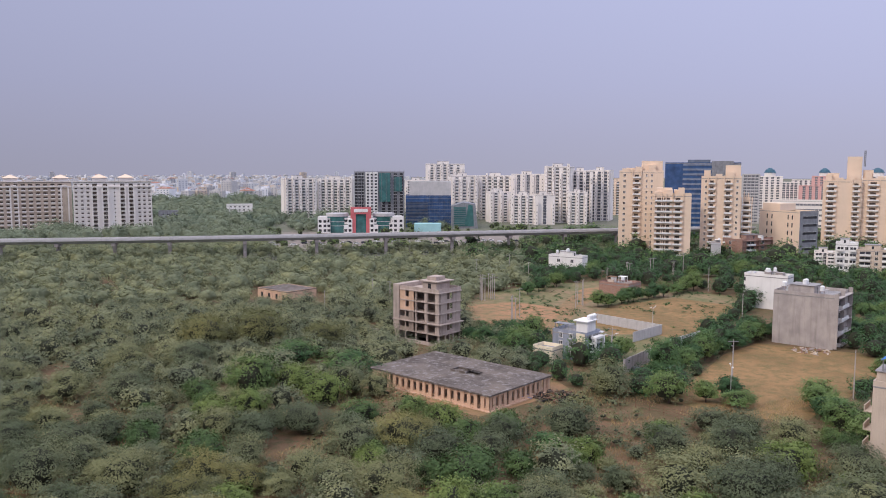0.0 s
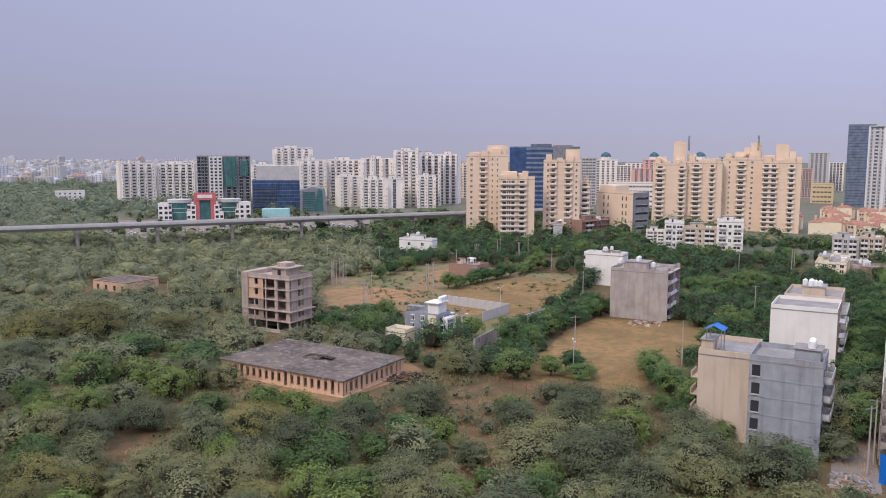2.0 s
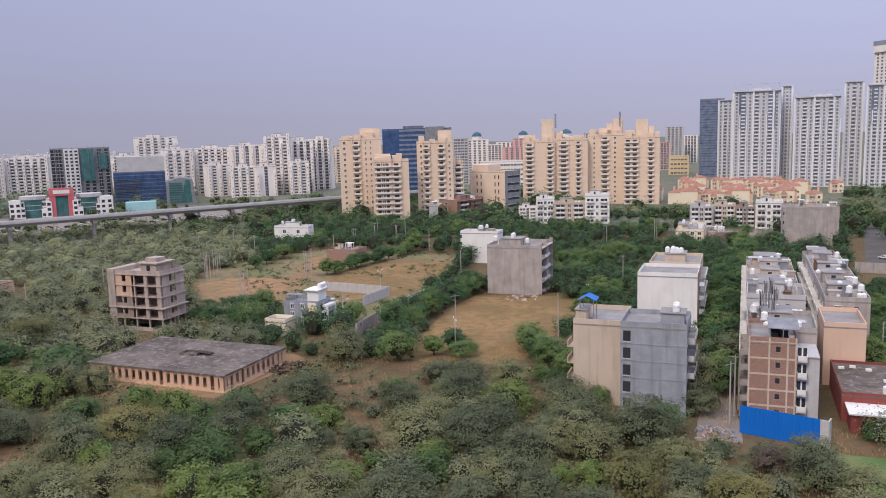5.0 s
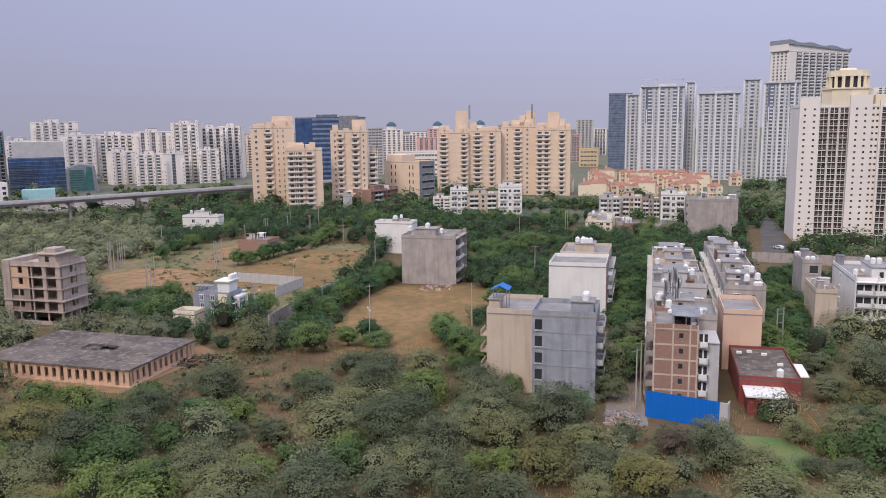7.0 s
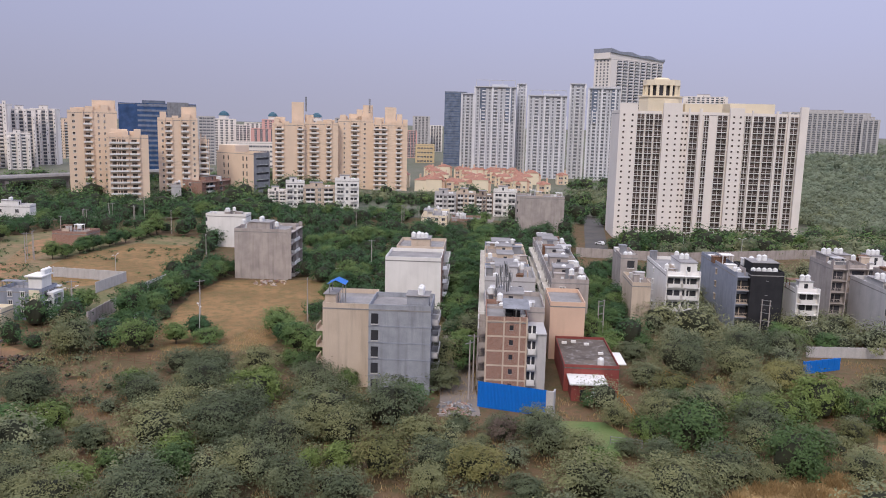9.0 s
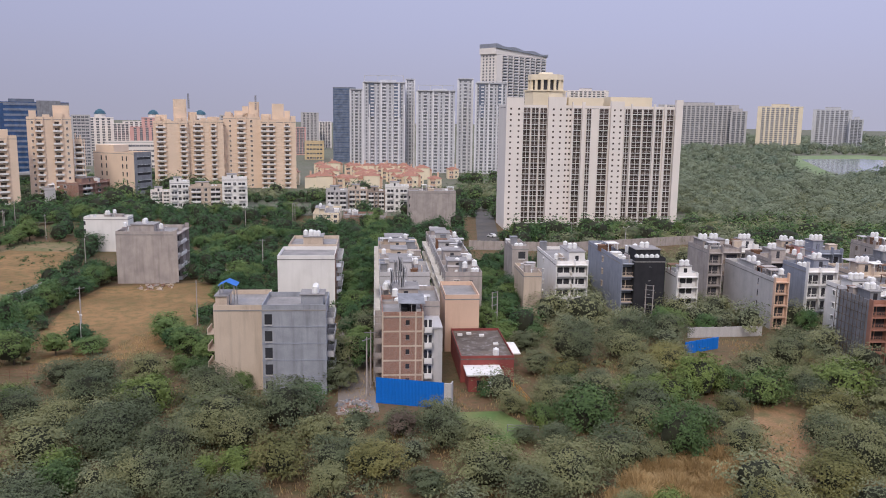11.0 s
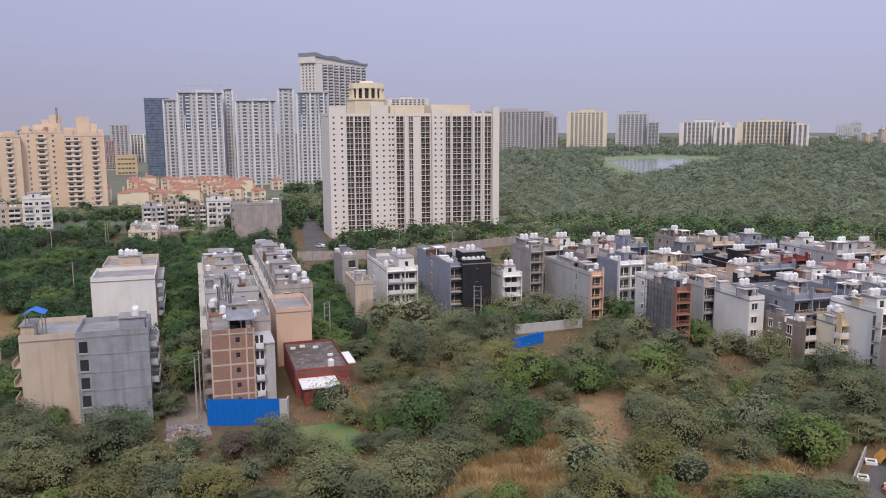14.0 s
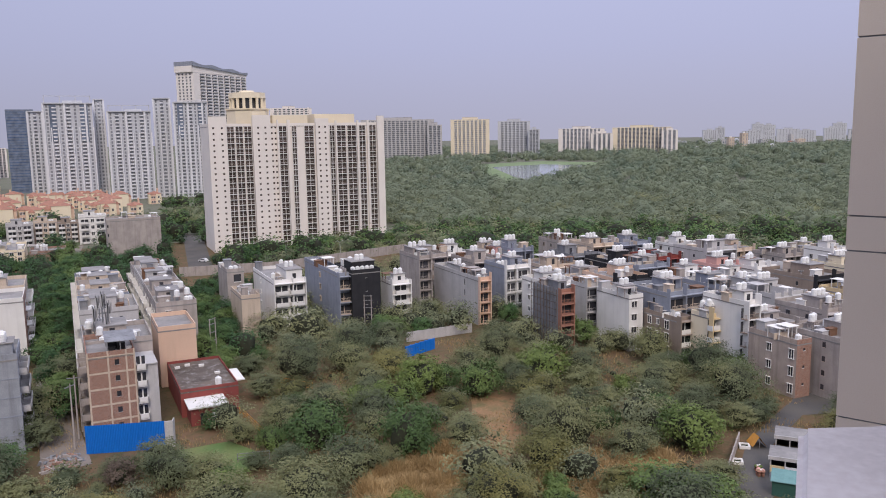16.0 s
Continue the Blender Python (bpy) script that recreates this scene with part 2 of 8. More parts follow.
M = {
    "soil": patchy("soil", ((0.165, 0.103, 0.061), (0.125, 0.09, 0.05), (0.092, 0.088, 0.042), (0.215, 0.14, 0.085)), 0.05, 0.5),
    "dry_field": patchy("dry_field", ((0.285, 0.172, 0.082), (0.20, 0.128, 0.06), (0.135, 0.115, 0.05), (0.34, 0.225, 0.12)), 0.06, 0.35),
    "earth": patchy("earth", ((0.36, 0.195, 0.11), (0.26, 0.165, 0.09), (0.14, 0.135, 0.065), (0.40, 0.25, 0.15)), 0.05, 0.3),
    "weeds": patchy("weeds", ((0.16, 0.155, 0.075), (0.26, 0.18, 0.11), (0.11, 0.125, 0.055), (0.24, 0.20, 0.11)), 0.05, 0.35),
    "lawn": surface("lawn", (0.10, 0.16, 0.05), (0.16, 0.18, 0.07), rough=0.95, scale=0.2, grain=2.0, bump=0.4),
    "meadow": patchy("meadow", ((0.20, 0.26, 0.14), (0.16, 0.22, 0.11), (0.24, 0.28, 0.16), (0.13, 0.18, 0.09)), 0.02, 0.1),
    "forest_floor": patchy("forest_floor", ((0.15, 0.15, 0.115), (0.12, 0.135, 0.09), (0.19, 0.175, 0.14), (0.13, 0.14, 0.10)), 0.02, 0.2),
    "asphalt": surface("asphalt", (0.085, 0.08, 0.08), (0.12, 0.11, 0.10), rough=0.9, scale=0.15, grain=5),
    "paving": surface("paving", (0.26, 0.22, 0.19), (0.20, 0.17, 0.15), rough=0.9, scale=0.2, grain=3),
    "water": surface("water", (0.30, 0.33, 0.33), (0.26, 0.30, 0.29), rough=0.12, scale=0.02, bump=0.0),
    "concrete": surface("concrete", (0.44, 0.39, 0.365), (0.33, 0.295, 0.28), scale=0.35, streak=0.4),
    "dark_concrete": surface("dark_concrete", (0.20, 0.205, 0.225), (0.28, 0.285, 0.31), scale=0.5, streak=0.45),
    "slate_render": surface("slate_render", (0.27, 0.285, 0.32), (0.35, 0.365, 0.405), scale=0.45, streak=0.4),
    "blue_grey": surface("blue_grey", (0.30, 0.32, 0.38), (0.25, 0.27, 0.32), scale=0.5, streak=0.3),
    "grey_paint": surface("grey_paint", (0.52, 0.50, 0.50), (0.44, 0.43, 0.43), scale=0.3, streak=0.2),
    "white_paint": surface("white_paint", (0.80, 0.78, 0.76), (0.72, 0.70, 0.68), scale=0.25, streak=0.12),
    "white_facade": surface("white_facade", (0.82, 0.76, 0.71), (0.76, 0.71, 0.67), scale=0.1, streak=0.05),
    "cream": surface("cream", (0.77, 0.60, 0.46), (0.71, 0.56, 0.43), scale=0.12, streak=0.06),
    "pale_cream": surface("pale_cream", (0.80, 0.70, 0.53), (0.74, 0.65, 0.50), scale=0.15, streak=0.05),
    "beige": surface("beige", (0.60, 0.495, 0.40), (0.53, 0.43, 0.345), scale=0.25, streak=0.3),
    "peach": surface("peach", (0.70, 0.49, 0.37), (0.64, 0.45, 0.34), scale=0.25, streak=0.1),
    "yellow": surface("yellow", (0.70, 0.55, 0.33), (0.64, 0.50, 0.30), scale=0.25, streak=0.1),
    "ochre": surface("ochre", (0.62, 0.42, 0.30), (0.53, 0.35, 0.245), scale=0.4, streak=0.35),
    "raw_concrete": surface("raw_concrete", (0.47, 0.385, 0.335), (0.36, 0.295, 0.26), scale=0.4, streak=0.45),
    "pink": surface("pink", (0.70, 0.40, 0.36), (0.64, 0.36, 0.33), scale=0.2),
    "red_wall": surface("red_wall", (0.26, 0.065, 0.055), (0.21, 0.055, 0.05), scale=0.4, streak=0.2),
    "terracotta": surface("terracotta", (0.38, 0.19, 0.135), (0.29, 0.145, 0.108), scale=0.4, grain=8),
    "brown_wall": surface("brown_wall", (0.32, 0.255, 0.21), (0.27, 0.215, 0.18), scale=0.4, streak=0.25),
    "black_wall": surface("black_wall", (0.022, 0.022, 0.026), (0.034, 0.034, 0.04), scale=0.4, streak=0.2),
    "slab": patchy("slab", ((0.165, 0.135, 0.115), (0.085, 0.07, 0.06), (0.15, 0.125, 0.112), (0.38, 0.36, 0.36)), 0.1, 0.16, 0.8),
    "roof_grey": surface("roof_grey", (0.30, 0.285, 0.28), (0.21, 0.20, 0.20), scale=0.3, grain=2.0),
    "brick": brickwork("brick", (0.37, 0.195, 0.14), (0.21, 0.105, 0.078), (0.40, 0.34, 0.30)),
    # dark tone painted in as shade inside tree crowns; also planter soil
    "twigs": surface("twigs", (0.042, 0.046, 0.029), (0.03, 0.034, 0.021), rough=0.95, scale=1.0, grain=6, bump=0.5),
    "glass": glazing("glass", (0.055, 0.055, 0.065)),
    # panes of distant blocks, greyed to carry haze in their colour
    "window_grey": glazing("window_grey", (0.13, 0.135, 0.16), 0.2),
    # lightened panes: the low contrast of distance haze put into the glass colour
    "pale_glass": glazing("pale_glass", (0.27, 0.28, 0.31), 0.25),
    "brown_glass": glazing("brown_glass", (0.10, 0.075, 0.065)),
    "cool_white": surface("cool_white", (0.74, 0.74, 0.77), (0.68, 0.68, 0.71), scale=0.1, streak=0.05),
    "cool_grey": surface("cool_grey", (0.56, 0.57, 0.60), (0.50, 0.51, 0.55), scale=0.1, streak=0.1),
    "blue_glass": glazing("blue_glass", (0.05, 0.11, 0.26), 0.08, 0.15),
    "teal_glass": glazing("teal_glass", (0.07, 0.20, 0.20), 0.1, 0.15),
    "grey_glass": glazing("grey_glass", (0.20, 0.24, 0.32), 0.1, 0.2),
    "blue_sheet": surface("blue_sheet", (0.008, 0.165, 0.62), (0.008, 0.145, 0.55), rough=0.45, scale=0.3, bump=0.0),
    "blue_cloth": surface("blue_cloth", (0.02, 0.16, 0.55), rough=0.6, scale=0.8),
    "teal_dome": surface("teal_dome", (0.045, 0.12, 0.17), rough=0.5, scale=0.3),
    "red_sign": surface("red_sign", (0.60, 0.16, 0.17), rough=0.5, scale=0.3),
    "green_sheet": surface("green_sheet", (0.045, 0.12, 0.10), (0.035, 0.095, 0.08), rough=0.5, scale=0.5),
    "faded_teal": surface("faded_teal", (0.15, 0.29, 0.28), (0.12, 0.24, 0.24), rough=0.6, scale=0.8),
    "pale_teal": surface("pale_teal", (0.34, 0.58, 0.60), (0.30, 0.52, 0.55), rough=0.5, scale=0.3),
    "tank": surface("tank", (0.80, 0.80, 0.80), (0.70, 0.70, 0.70), rough=0.5, scale=1.2),
    "black_tank": surface("black_tank", (0.02, 0.02, 0.022), rough=0.5, scale=1.2),
    "steel": surface("steel", (0.30, 0.30, 0.31), rough=0.5, metal=0.4, scale=2),
    "rust": surface("rust", (0.20, 0.11, 0.07), rough=0.8, scale=2),
    "bark": surface("bark", (0.14, 0.105, 0.08), (0.09, 0.07, 0.055), rough=0.95, scale=1.5, grain=9, bump=0.6),
    "car_white": surface("car_white", (0.75, 0.75, 0.76), rough=0.3, scale=0.5, bump=0.0),
    "car_dark": surface("car_dark", (0.05, 0.055, 0.07), rough=0.3, scale=0.5, bump=0.0),
    "tyre": surface("tyre", (0.02, 0.02, 0.02), rough=0.9),
    "orange_paint": surface("orange_paint", (0.55, 0.26, 0.05), rough=0.7, scale=1.0),
    "taupe_panel": surface("taupe_panel", (0.74, 0.66, 0.585), (0.70, 0.63, 0.555), rough=0.75, scale=0.25, grain=60, bump=0.03),
    "marble": surface("marble", (0.62, 0.57, 0.57), (0.46, 0.42, 0.42), rough=0.45, scale=2.5, grain=40, bump=0.05),
    "scrub_leaf": leafage("scrub_leaf", ((0.102, 0.125, 0.07), (0.15, 0.168, 0.092), (0.21, 0.218, 0.105))),
    # far canopy green made paler and bluer: distance haze put into the leaf colour
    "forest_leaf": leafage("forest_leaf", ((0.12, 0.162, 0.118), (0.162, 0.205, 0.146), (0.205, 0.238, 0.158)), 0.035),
    "green_leaf": leafage("green_leaf", ((0.058, 0.116, 0.049), (0.095, 0.165, 0.059), (0.149, 0.213, 0.071))),
    # lighter copy of scrub_leaf; brightness of the farther thorn stands put into colour
    "thicket_leaf": leafage("thicket_leaf", ((0.145, 0.168, 0.102), (0.195, 0.215, 0.126), (0.265, 0.272, 0.14))),
    "fresh_leaf": leafage("fresh_leaf", ((0.078, 0.129, 0.048), (0.117, 0.176, 0.061), (0.168, 0.222, 0.066))),
    "olive_leaf": leafage("olive_leaf", ((0.13, 0.135, 0.055), (0.185, 0.18, 0.07), (0.24, 0.225, 0.085))),
    "straw": leafage("straw", ((0.38, 0.265, 0.13), (0.50, 0.36, 0.185), (0.30, 0.235, 0.115))),
    "straw_ground": patchy("straw_ground", ((0.40, 0.28, 0.155), (0.33, 0.22, 0.12), (0.22, 0.18, 0.09), (0.46, 0.34, 0.20)), 0.08, 0.6),
}


# ---- building blocks ----
class Shape:
    """Collects faces; every face has the slot of its material."""

    def __init__(self):
        self.v, self.f, self.s = [], [], []

    def add(self, verts, faces, slot=0):
        n = len(self.v)
        self.v += verts
        self.f += [tuple(i + n for i in face) for face in faces]
        self.s += [slot] * len(faces)
        return self

    def box(self, x0, y0, z0, x1, y1, z1, slot=0):
        return self.add([(x0, y0, z0), (x1, y0, z0), (x1, y1, z0), (x0, y1, z0), (x0, y0, z1), (x1, y0, z1), (x1, y1, z1), (x0, y1, z1)],
                        [(3, 2, 1, 0), (4, 5, 6, 7), (0, 1, 5, 4), (1, 2, 6, 5), (2, 3, 7, 6), (3, 0, 4, 7)], slot)

    def prism(self, outline, z0, z1, slot=0):
        n = len(outline)
        return self.add([(x, y, z0) for x, y in outline] + [(x, y, z1) for x, y in outline],
                        [tuple(range(n))[::-1], tuple(range(n, 2 * n))] + [(i, (i + 1) % n, n + (i + 1) % n, n + i) for i in range(n)], slot)

    def cone(self, x, y, z0, z1, r0, r1, n=8, slot=0):
        a = [2 * math.pi * i / n for i in range(n)]
        return self.add([(x + r0 * math.cos(t), y + r0 * math.sin(t), z0) for t in a] + [(x + r1 * math.cos(t), y + r1 * math.sin(t), z1) for t in a],
                        [tuple(range(n))[::-1], tuple(range(n, 2 * n))] + [(i, (i + 1) % n, n + (i + 1) % n, n + i) for i in range(n)], slot)

    def hip(self, x0, y0, x1, y1, z0, z1, slot=0):
        """A hipped roof with its ridge along the longer side."""
        w, d = x1 - x0, y1 - y0
        k = min(w, d) / 2
        ridge = [(x0 + k, y0 + k, z1), (x1 - k, y1 - k, z1)]
        base = [(x0, y0, z0), (x1, y0, z0), (x1, y1, z0), (x0, y1, z0)]
        faces = [(0, 1, 5, 4), (1, 2, 5), (2, 3, 4, 5), (3, 0, 4)] if w >= d else [(0, 1, 4), (1, 2, 5, 4), (2, 3, 5), (3, 0, 4, 5)]
        return self.add(base + ridge, faces + [(3, 2, 1, 0)], slot)

    def beam(self, a, b, r, slot=0):
        """A square bar from a to b."""
        a, b = Vector(a), Vector(b)
        way = (b - a).normalized()
        side = way.cross(Vector((0, 0, 1)) if abs(way.z) < 0.9 else Vector((1, 0, 0))).normalized() * r
        up = way.cross(side).normalized() * r
        ring = [side + up, up - side, -side - up, side - up]
        return self.add([tuple(a + q) for q in ring] + [tuple(b + q) for q in ring],
                        [(3, 2, 1, 0), (4, 5, 6, 7), (0, 1, 5, 4), (1, 2, 6, 5), (2, 3, 7, 6), (3, 0, 4, 7)], slot)

    def mesh(self, name, mats):
        me = bpy.data.meshes.new(name)
        me.from_pydata(self.v, [], self.f)
        for m in mats:
            me.materials.append(M[m])
        if len(mats) > 1:
            me.polygons.foreach_set("material_index", self.s)
        me.update()
        return me


def thing(name, label, category, x, y, z=0.0, turn=0.0, group="", kind=""):
    ob = tagged(new(name), label, category, group, kind)
    ob.matrix_world = pose(x, y, z, 0, 0, turn)
    ob.empty_display_size = 0.5
    return ob


def part(name, shape, mats, parent, label="", at=None, kind=""):
    """A mesh of its own under a thing or a part; at: its pose in the parent."""
    me = shape if isinstance(shape, bpy.types.Mesh) else shape.mesh(name, mats if isinstance(mats, (list, tuple)) else [mats])
    ob = tagged(new(name, me), label, kind=kind)
    ob.parent = parent
    if at is not None:
        ob.matrix_basis = at
    return ob


def single(name, shape, mats, label, category, x=0.0, y=0.0, z=0.0, turn=0.0, group="", kind=""):
    """A thing that is one mesh."""
    me = shape if isinstance(shape, bpy.types.Mesh) else shape.mesh(name, mats if isinstance(mats, (list, tuple)) else [mats])
    ob = tagged(new(name, me), label, category, group, kind)
    ob.matrix_world = pose(x, y, z, 0, 0, turn)
    return ob


STORE = {}
TAKEN = []  # footprints that trees keep out of


def footprint(x, y, turn, w, d, margin=1.5):
    a = radians(turn + 90)
    TAKEN.append((x, y, math.cos(a), math.sin(a), w, d, margin))


def is_free(px, py):
    for x, y, c, s, w, d, m in TAKEN:
        u, v = (px - x) * c + (py - y) * s, -(px - x) * s + (py - y) * c
        if -m < u < w + m and -m < v < d + m:
            return False
    return True


def opening(kind, w, h, trim="white_paint", pane="glass"):
    """A shared mesh for a window or balcony; x runs along the wall, -y looks out, the origin is at the middle of its foot."""
    key = (kind, round(w, 1), round(h, 1), trim, pane)
    if key in STORE:
        return STORE[key]
    s = Shape()
    a = w / 2
    if kind == "win":
        s.box(-a, -0.02, 0, a, 0.05, h, 1)
        for x in (-a, a, 0):
            s.box(x - 0.05, -0.09, 0, x + 0.05, 0.05, h)
        s.box(-a - 0.12, -0.16, -0.1, a + 0.12, 0.05, 0.0)
        s.box(-a - 0.1, -0.3, h, a + 0.1, 0.05, h + 0.08)
    elif kind == "slit":
        s.box(-a, -0.02, 0, a, 0.05, h, 1)
        s.box(-a - 0.08, -0.06, -0.08, a + 0.08, 0.05, 0.0)
    elif kind == "dot":
        s.box(-a, -0.03, 0, a, 0.05, h, 1)
        s.box(-a - 0.06, -0.08, h, a + 0.06, 0.05, h + 0.06)
    elif kind == "bal":
        s.box(-a + 0.1, -0.03, 0.1, a - 0.1, 0.05, h * 0.78, 1)
        s.box(-a, -1.3, -0.12, a, 0.05, 0.06)
        s.box(-a, -1.3, 0.0, a, -1.18, 0.95)
        s.box(-a, -1.3, 0.0, -a + 0.1, 0.05, 0.95)
        s.box(a - 0.1, -1.3, 0.0, a, 0.05, 0.95)
        s.box(-0.12, -0.1, 0.1, 0.12, 0.05, h * 0.78)
    elif kind == "terrace":
        s.box(-a * 0.62, -0.03, 0.1, a * 0.5, 0.05, h * 0.72, 1)
        s.box(-a, -1.4, -0.14, a, 0.05, 0.06)
        s.box(-a, -1.4, 0.06, a, -1.28, 0.8)
        s.box(a - 0.1, -1.28, 0.06, a, 0.05, 0.8)
    elif kind == "deep":
        # a loggia: dark pane flush with the wall as its shaded back, side fins, slab and rail
        s.box(-a + 0.15, -0.03, 0.1, a - 0.15, 0.05, h * 0.92, 1)
        s.box(-a, -0.9, -0.16, a, 0.05, 0.1)
        s.box(-0.1, -0.2, 0.1, 0.1, 0.05, h)
        s.box(-a, -0.55, 0.0, -a + 0.16, 0.05, h)
        s.box(a - 0.16, -0.55, 0.0, a, 0.05, h)
        s.box(-a, -0.9, 0.88, a, -0.84, 0.94)
    elif kind == "rail":
        s.box(-a + 0.1, -0.03, 0.1, a - 0.1, 0.05, h * 0.8, 1)
        s.box(-a, -1.2, -0.15, a, 0.05, 0.05)
        s.box(-a, -1.2, 0.9, a, -1.14, 0.98)
        n = max(3, int(w / 0.35))
        for i in range(n + 1):
            x = -a + i * w / n
            s.box(x - 0.025, -1.19, 0, x + 0.025, -1.15, 0.95)
        s.box(-a * 0.25 - 0.08, -0.09, 0.1, -a * 0.25 + 0.08, 0.05, h * 0.8)
    elif kind == "strip":
        s.box(-a, -0.05, 0, a, 0.05, h, 1)
        s.box(-a, -0.1, h - 0.12, a, 0.05, h)
    elif kind == "void":
        # an open hole: flush sheet in the dark pane colour for inner shade
        s.box(-a, -0.04, 0, a, 0.05, h, 1)
        s.box(-a, -0.25, -0.2, a, 0.05, 0)
    frame_faces, pane_faces = Shape(), Shape()
    for target, slot in ((frame_faces, 0), (pane_faces, 1)):
        for face, k in zip(s.f, s.s):
            if k == slot:
                target.add([s.v[q] for q in face], [tuple(range(len(face)))])
    made = [None, None]
    for k, (target, title, mat) in enumerate(((frame_faces, "window" if kind not in ("bal", "terrace", "deep", "rail") else "balcony", trim), (pane_faces, "pane", pane))):
        made[k] = target.mesh(title, [mat])
        bm = bmesh.new()
        bm.from_mesh(made[k])
        bmesh.ops.remove_doubles(bm, verts=bm.verts, dist=0.001)
        bm.to_mesh(made[k])
        bm.free()
    STORE[key] = made
    return STORE[key]


def fit_opening(kind, w, h, trim, pane, parent, at):
    """A window or balcony with its pane, set into a wall."""
    if parent.location.length > 280:
        key = ("one", kind, round(w, 1), round(h, 1), trim, pane)
        if key not in STORE:
            s = Shape()
            for k, me in enumerate(opening(kind, w, h, trim, pane)):
                s.add([tuple(q.co) for q in me.vertices], [tuple(p.vertices) for p in me.polygons], k)
            STORE[key] = s.mesh(opening(kind, w, h, trim, pane)[0].name.split(".")[0], [trim, pane])
        return part(STORE[key].name.split(".")[0], STORE[key], None, parent, at=at)
    frame_mesh, pane_mesh = opening(kind, w, h, trim, pane)
    ob = part(frame_mesh.name.split(".")[0], frame_mesh, None, parent, at=at)
    part("pane", pane_mesh, None, ob)
    return ob


def plain_opening(kind, w, h, trim, pane):
    """The same openings with few faces, for buildings far off."""
    key = ("plain", kind, round(w, 1), round(h, 1), trim, pane)
    if key not in STORE:
        s, a = Shape(), w / 2
        out = {"bal": 1.3, "deep": 0.9, "rail": 1.2, "win": 0.25, "void": 0.25}.get(kind, 0.1)
        s.box(-a, -0.03, 0.05, a, 0.05, h * (0.8 if kind in ("bal", "rail", "deep") else 1.0), 1)
        s.box(-a, -out, -0.14, a, 0.05, 0.05)
        if kind in ("bal", "rail"):
            s.box(-a, -out, 0.05, a, -out + 0.1, 0.85)
        elif kind == "win":
            s.box(-0.06, -0.08, 0, 0.06, 0.05, h)
        STORE[key] = s.mesh("window", [trim, pane])
    return STORE[key]


def facade(parent, face, w, d, z0, floor_h, floors, columns, trim="white_paint", pane="glass", joined=False, skip=0.0):
    """Columns (kind, where along the face from 0 at its left end to 1, width, height, lift over the slab) of openings, floor by floor."""
    span = w if face == "right" else d
    rnd = random.Random(int(span * 10 + z0 * 7 + floors))
    lump = Shape()
    for kind, where, ow, oh, lift in columns:
        me = plain_opening(kind, ow, oh, trim, pane)
        for i in range(floors):
            if rnd.random() < skip:
                continue
            u, z = where * span, z0 + i * floor_h + lift
            at = pose(u, 0, z) if face == "right" else pose(0, d - u, z, 0, 0, -90)
            if joined:
                n = len(lump.v)
                lump.v += [tuple(at @ q.co) for q in me.vertices]
                lump.f += [tuple(k + n for k in p.vertices) for p in me.polygons]
                lump.s += [p.material_index for p in me.polygons]
            else:
                fit_opening(kind, ow, oh, trim, pane, parent, at)
    if joined and lump.v:
        part("windows", lump, [trim, pane], parent, kind="stuff")


def parapet(s, x0, y0, x1, y1, z, height=0.9, t=0.15, slot=0):
    s.box(x0, y0, z, x1, y0 + t, z + height, slot)
    s.box(x0, y1 - t, z, x1, y1, z + height, slot)
    s.box(x0, y0 + t, z, x0 + t, y1 - t, z + height, slot)
    s.box(x1 - t, y0 + t, z, x1, y1 - t, z + height, slot)


def tank_mesh(name, r, h, mat):
    key = ("tank", r, h, mat)
    if key not in STORE:
        s = Shape()
        s.cone(0, 0, 0, h * 0.8, r, r * 0.98, 12)
        s.cone(0, 0, h * 0.3, h * 0.34, r * 1.05, r * 1.05, 12)
        s.cone(0, 0, h * 0.58, h * 0.62, r * 1.05, r * 1.05, 12)
        s.cone(0, 0, h * 0.8, h * 0.93, r * 0.98, r * 0.45, 12)
        s.cone(0, 0, h * 0.93, h, r * 0.3, r * 0.3, 10)
        STORE[key] = s.mesh(name, [mat])
    return STORE[key]


def tanks(x, y, turn, spots, z, black=0):
    """Roof tanks at spots given in the frame of a house."""
    for i, (u, v) in enumerate(spots):
        p = pose(x, y, 0, 0, 0, turn + 90) @ Vector((u, v, 0))
        mat = "black_tank" if i < black else "tank"
        single("water_tank", tank_mesh("water_tank", 0.6, 1.5, mat), None,
               ("black" if i < black else "white") + " ribbed plastic water tank on a flat roof", "water tank", p.x, p.y, z, group="roof water tanks")


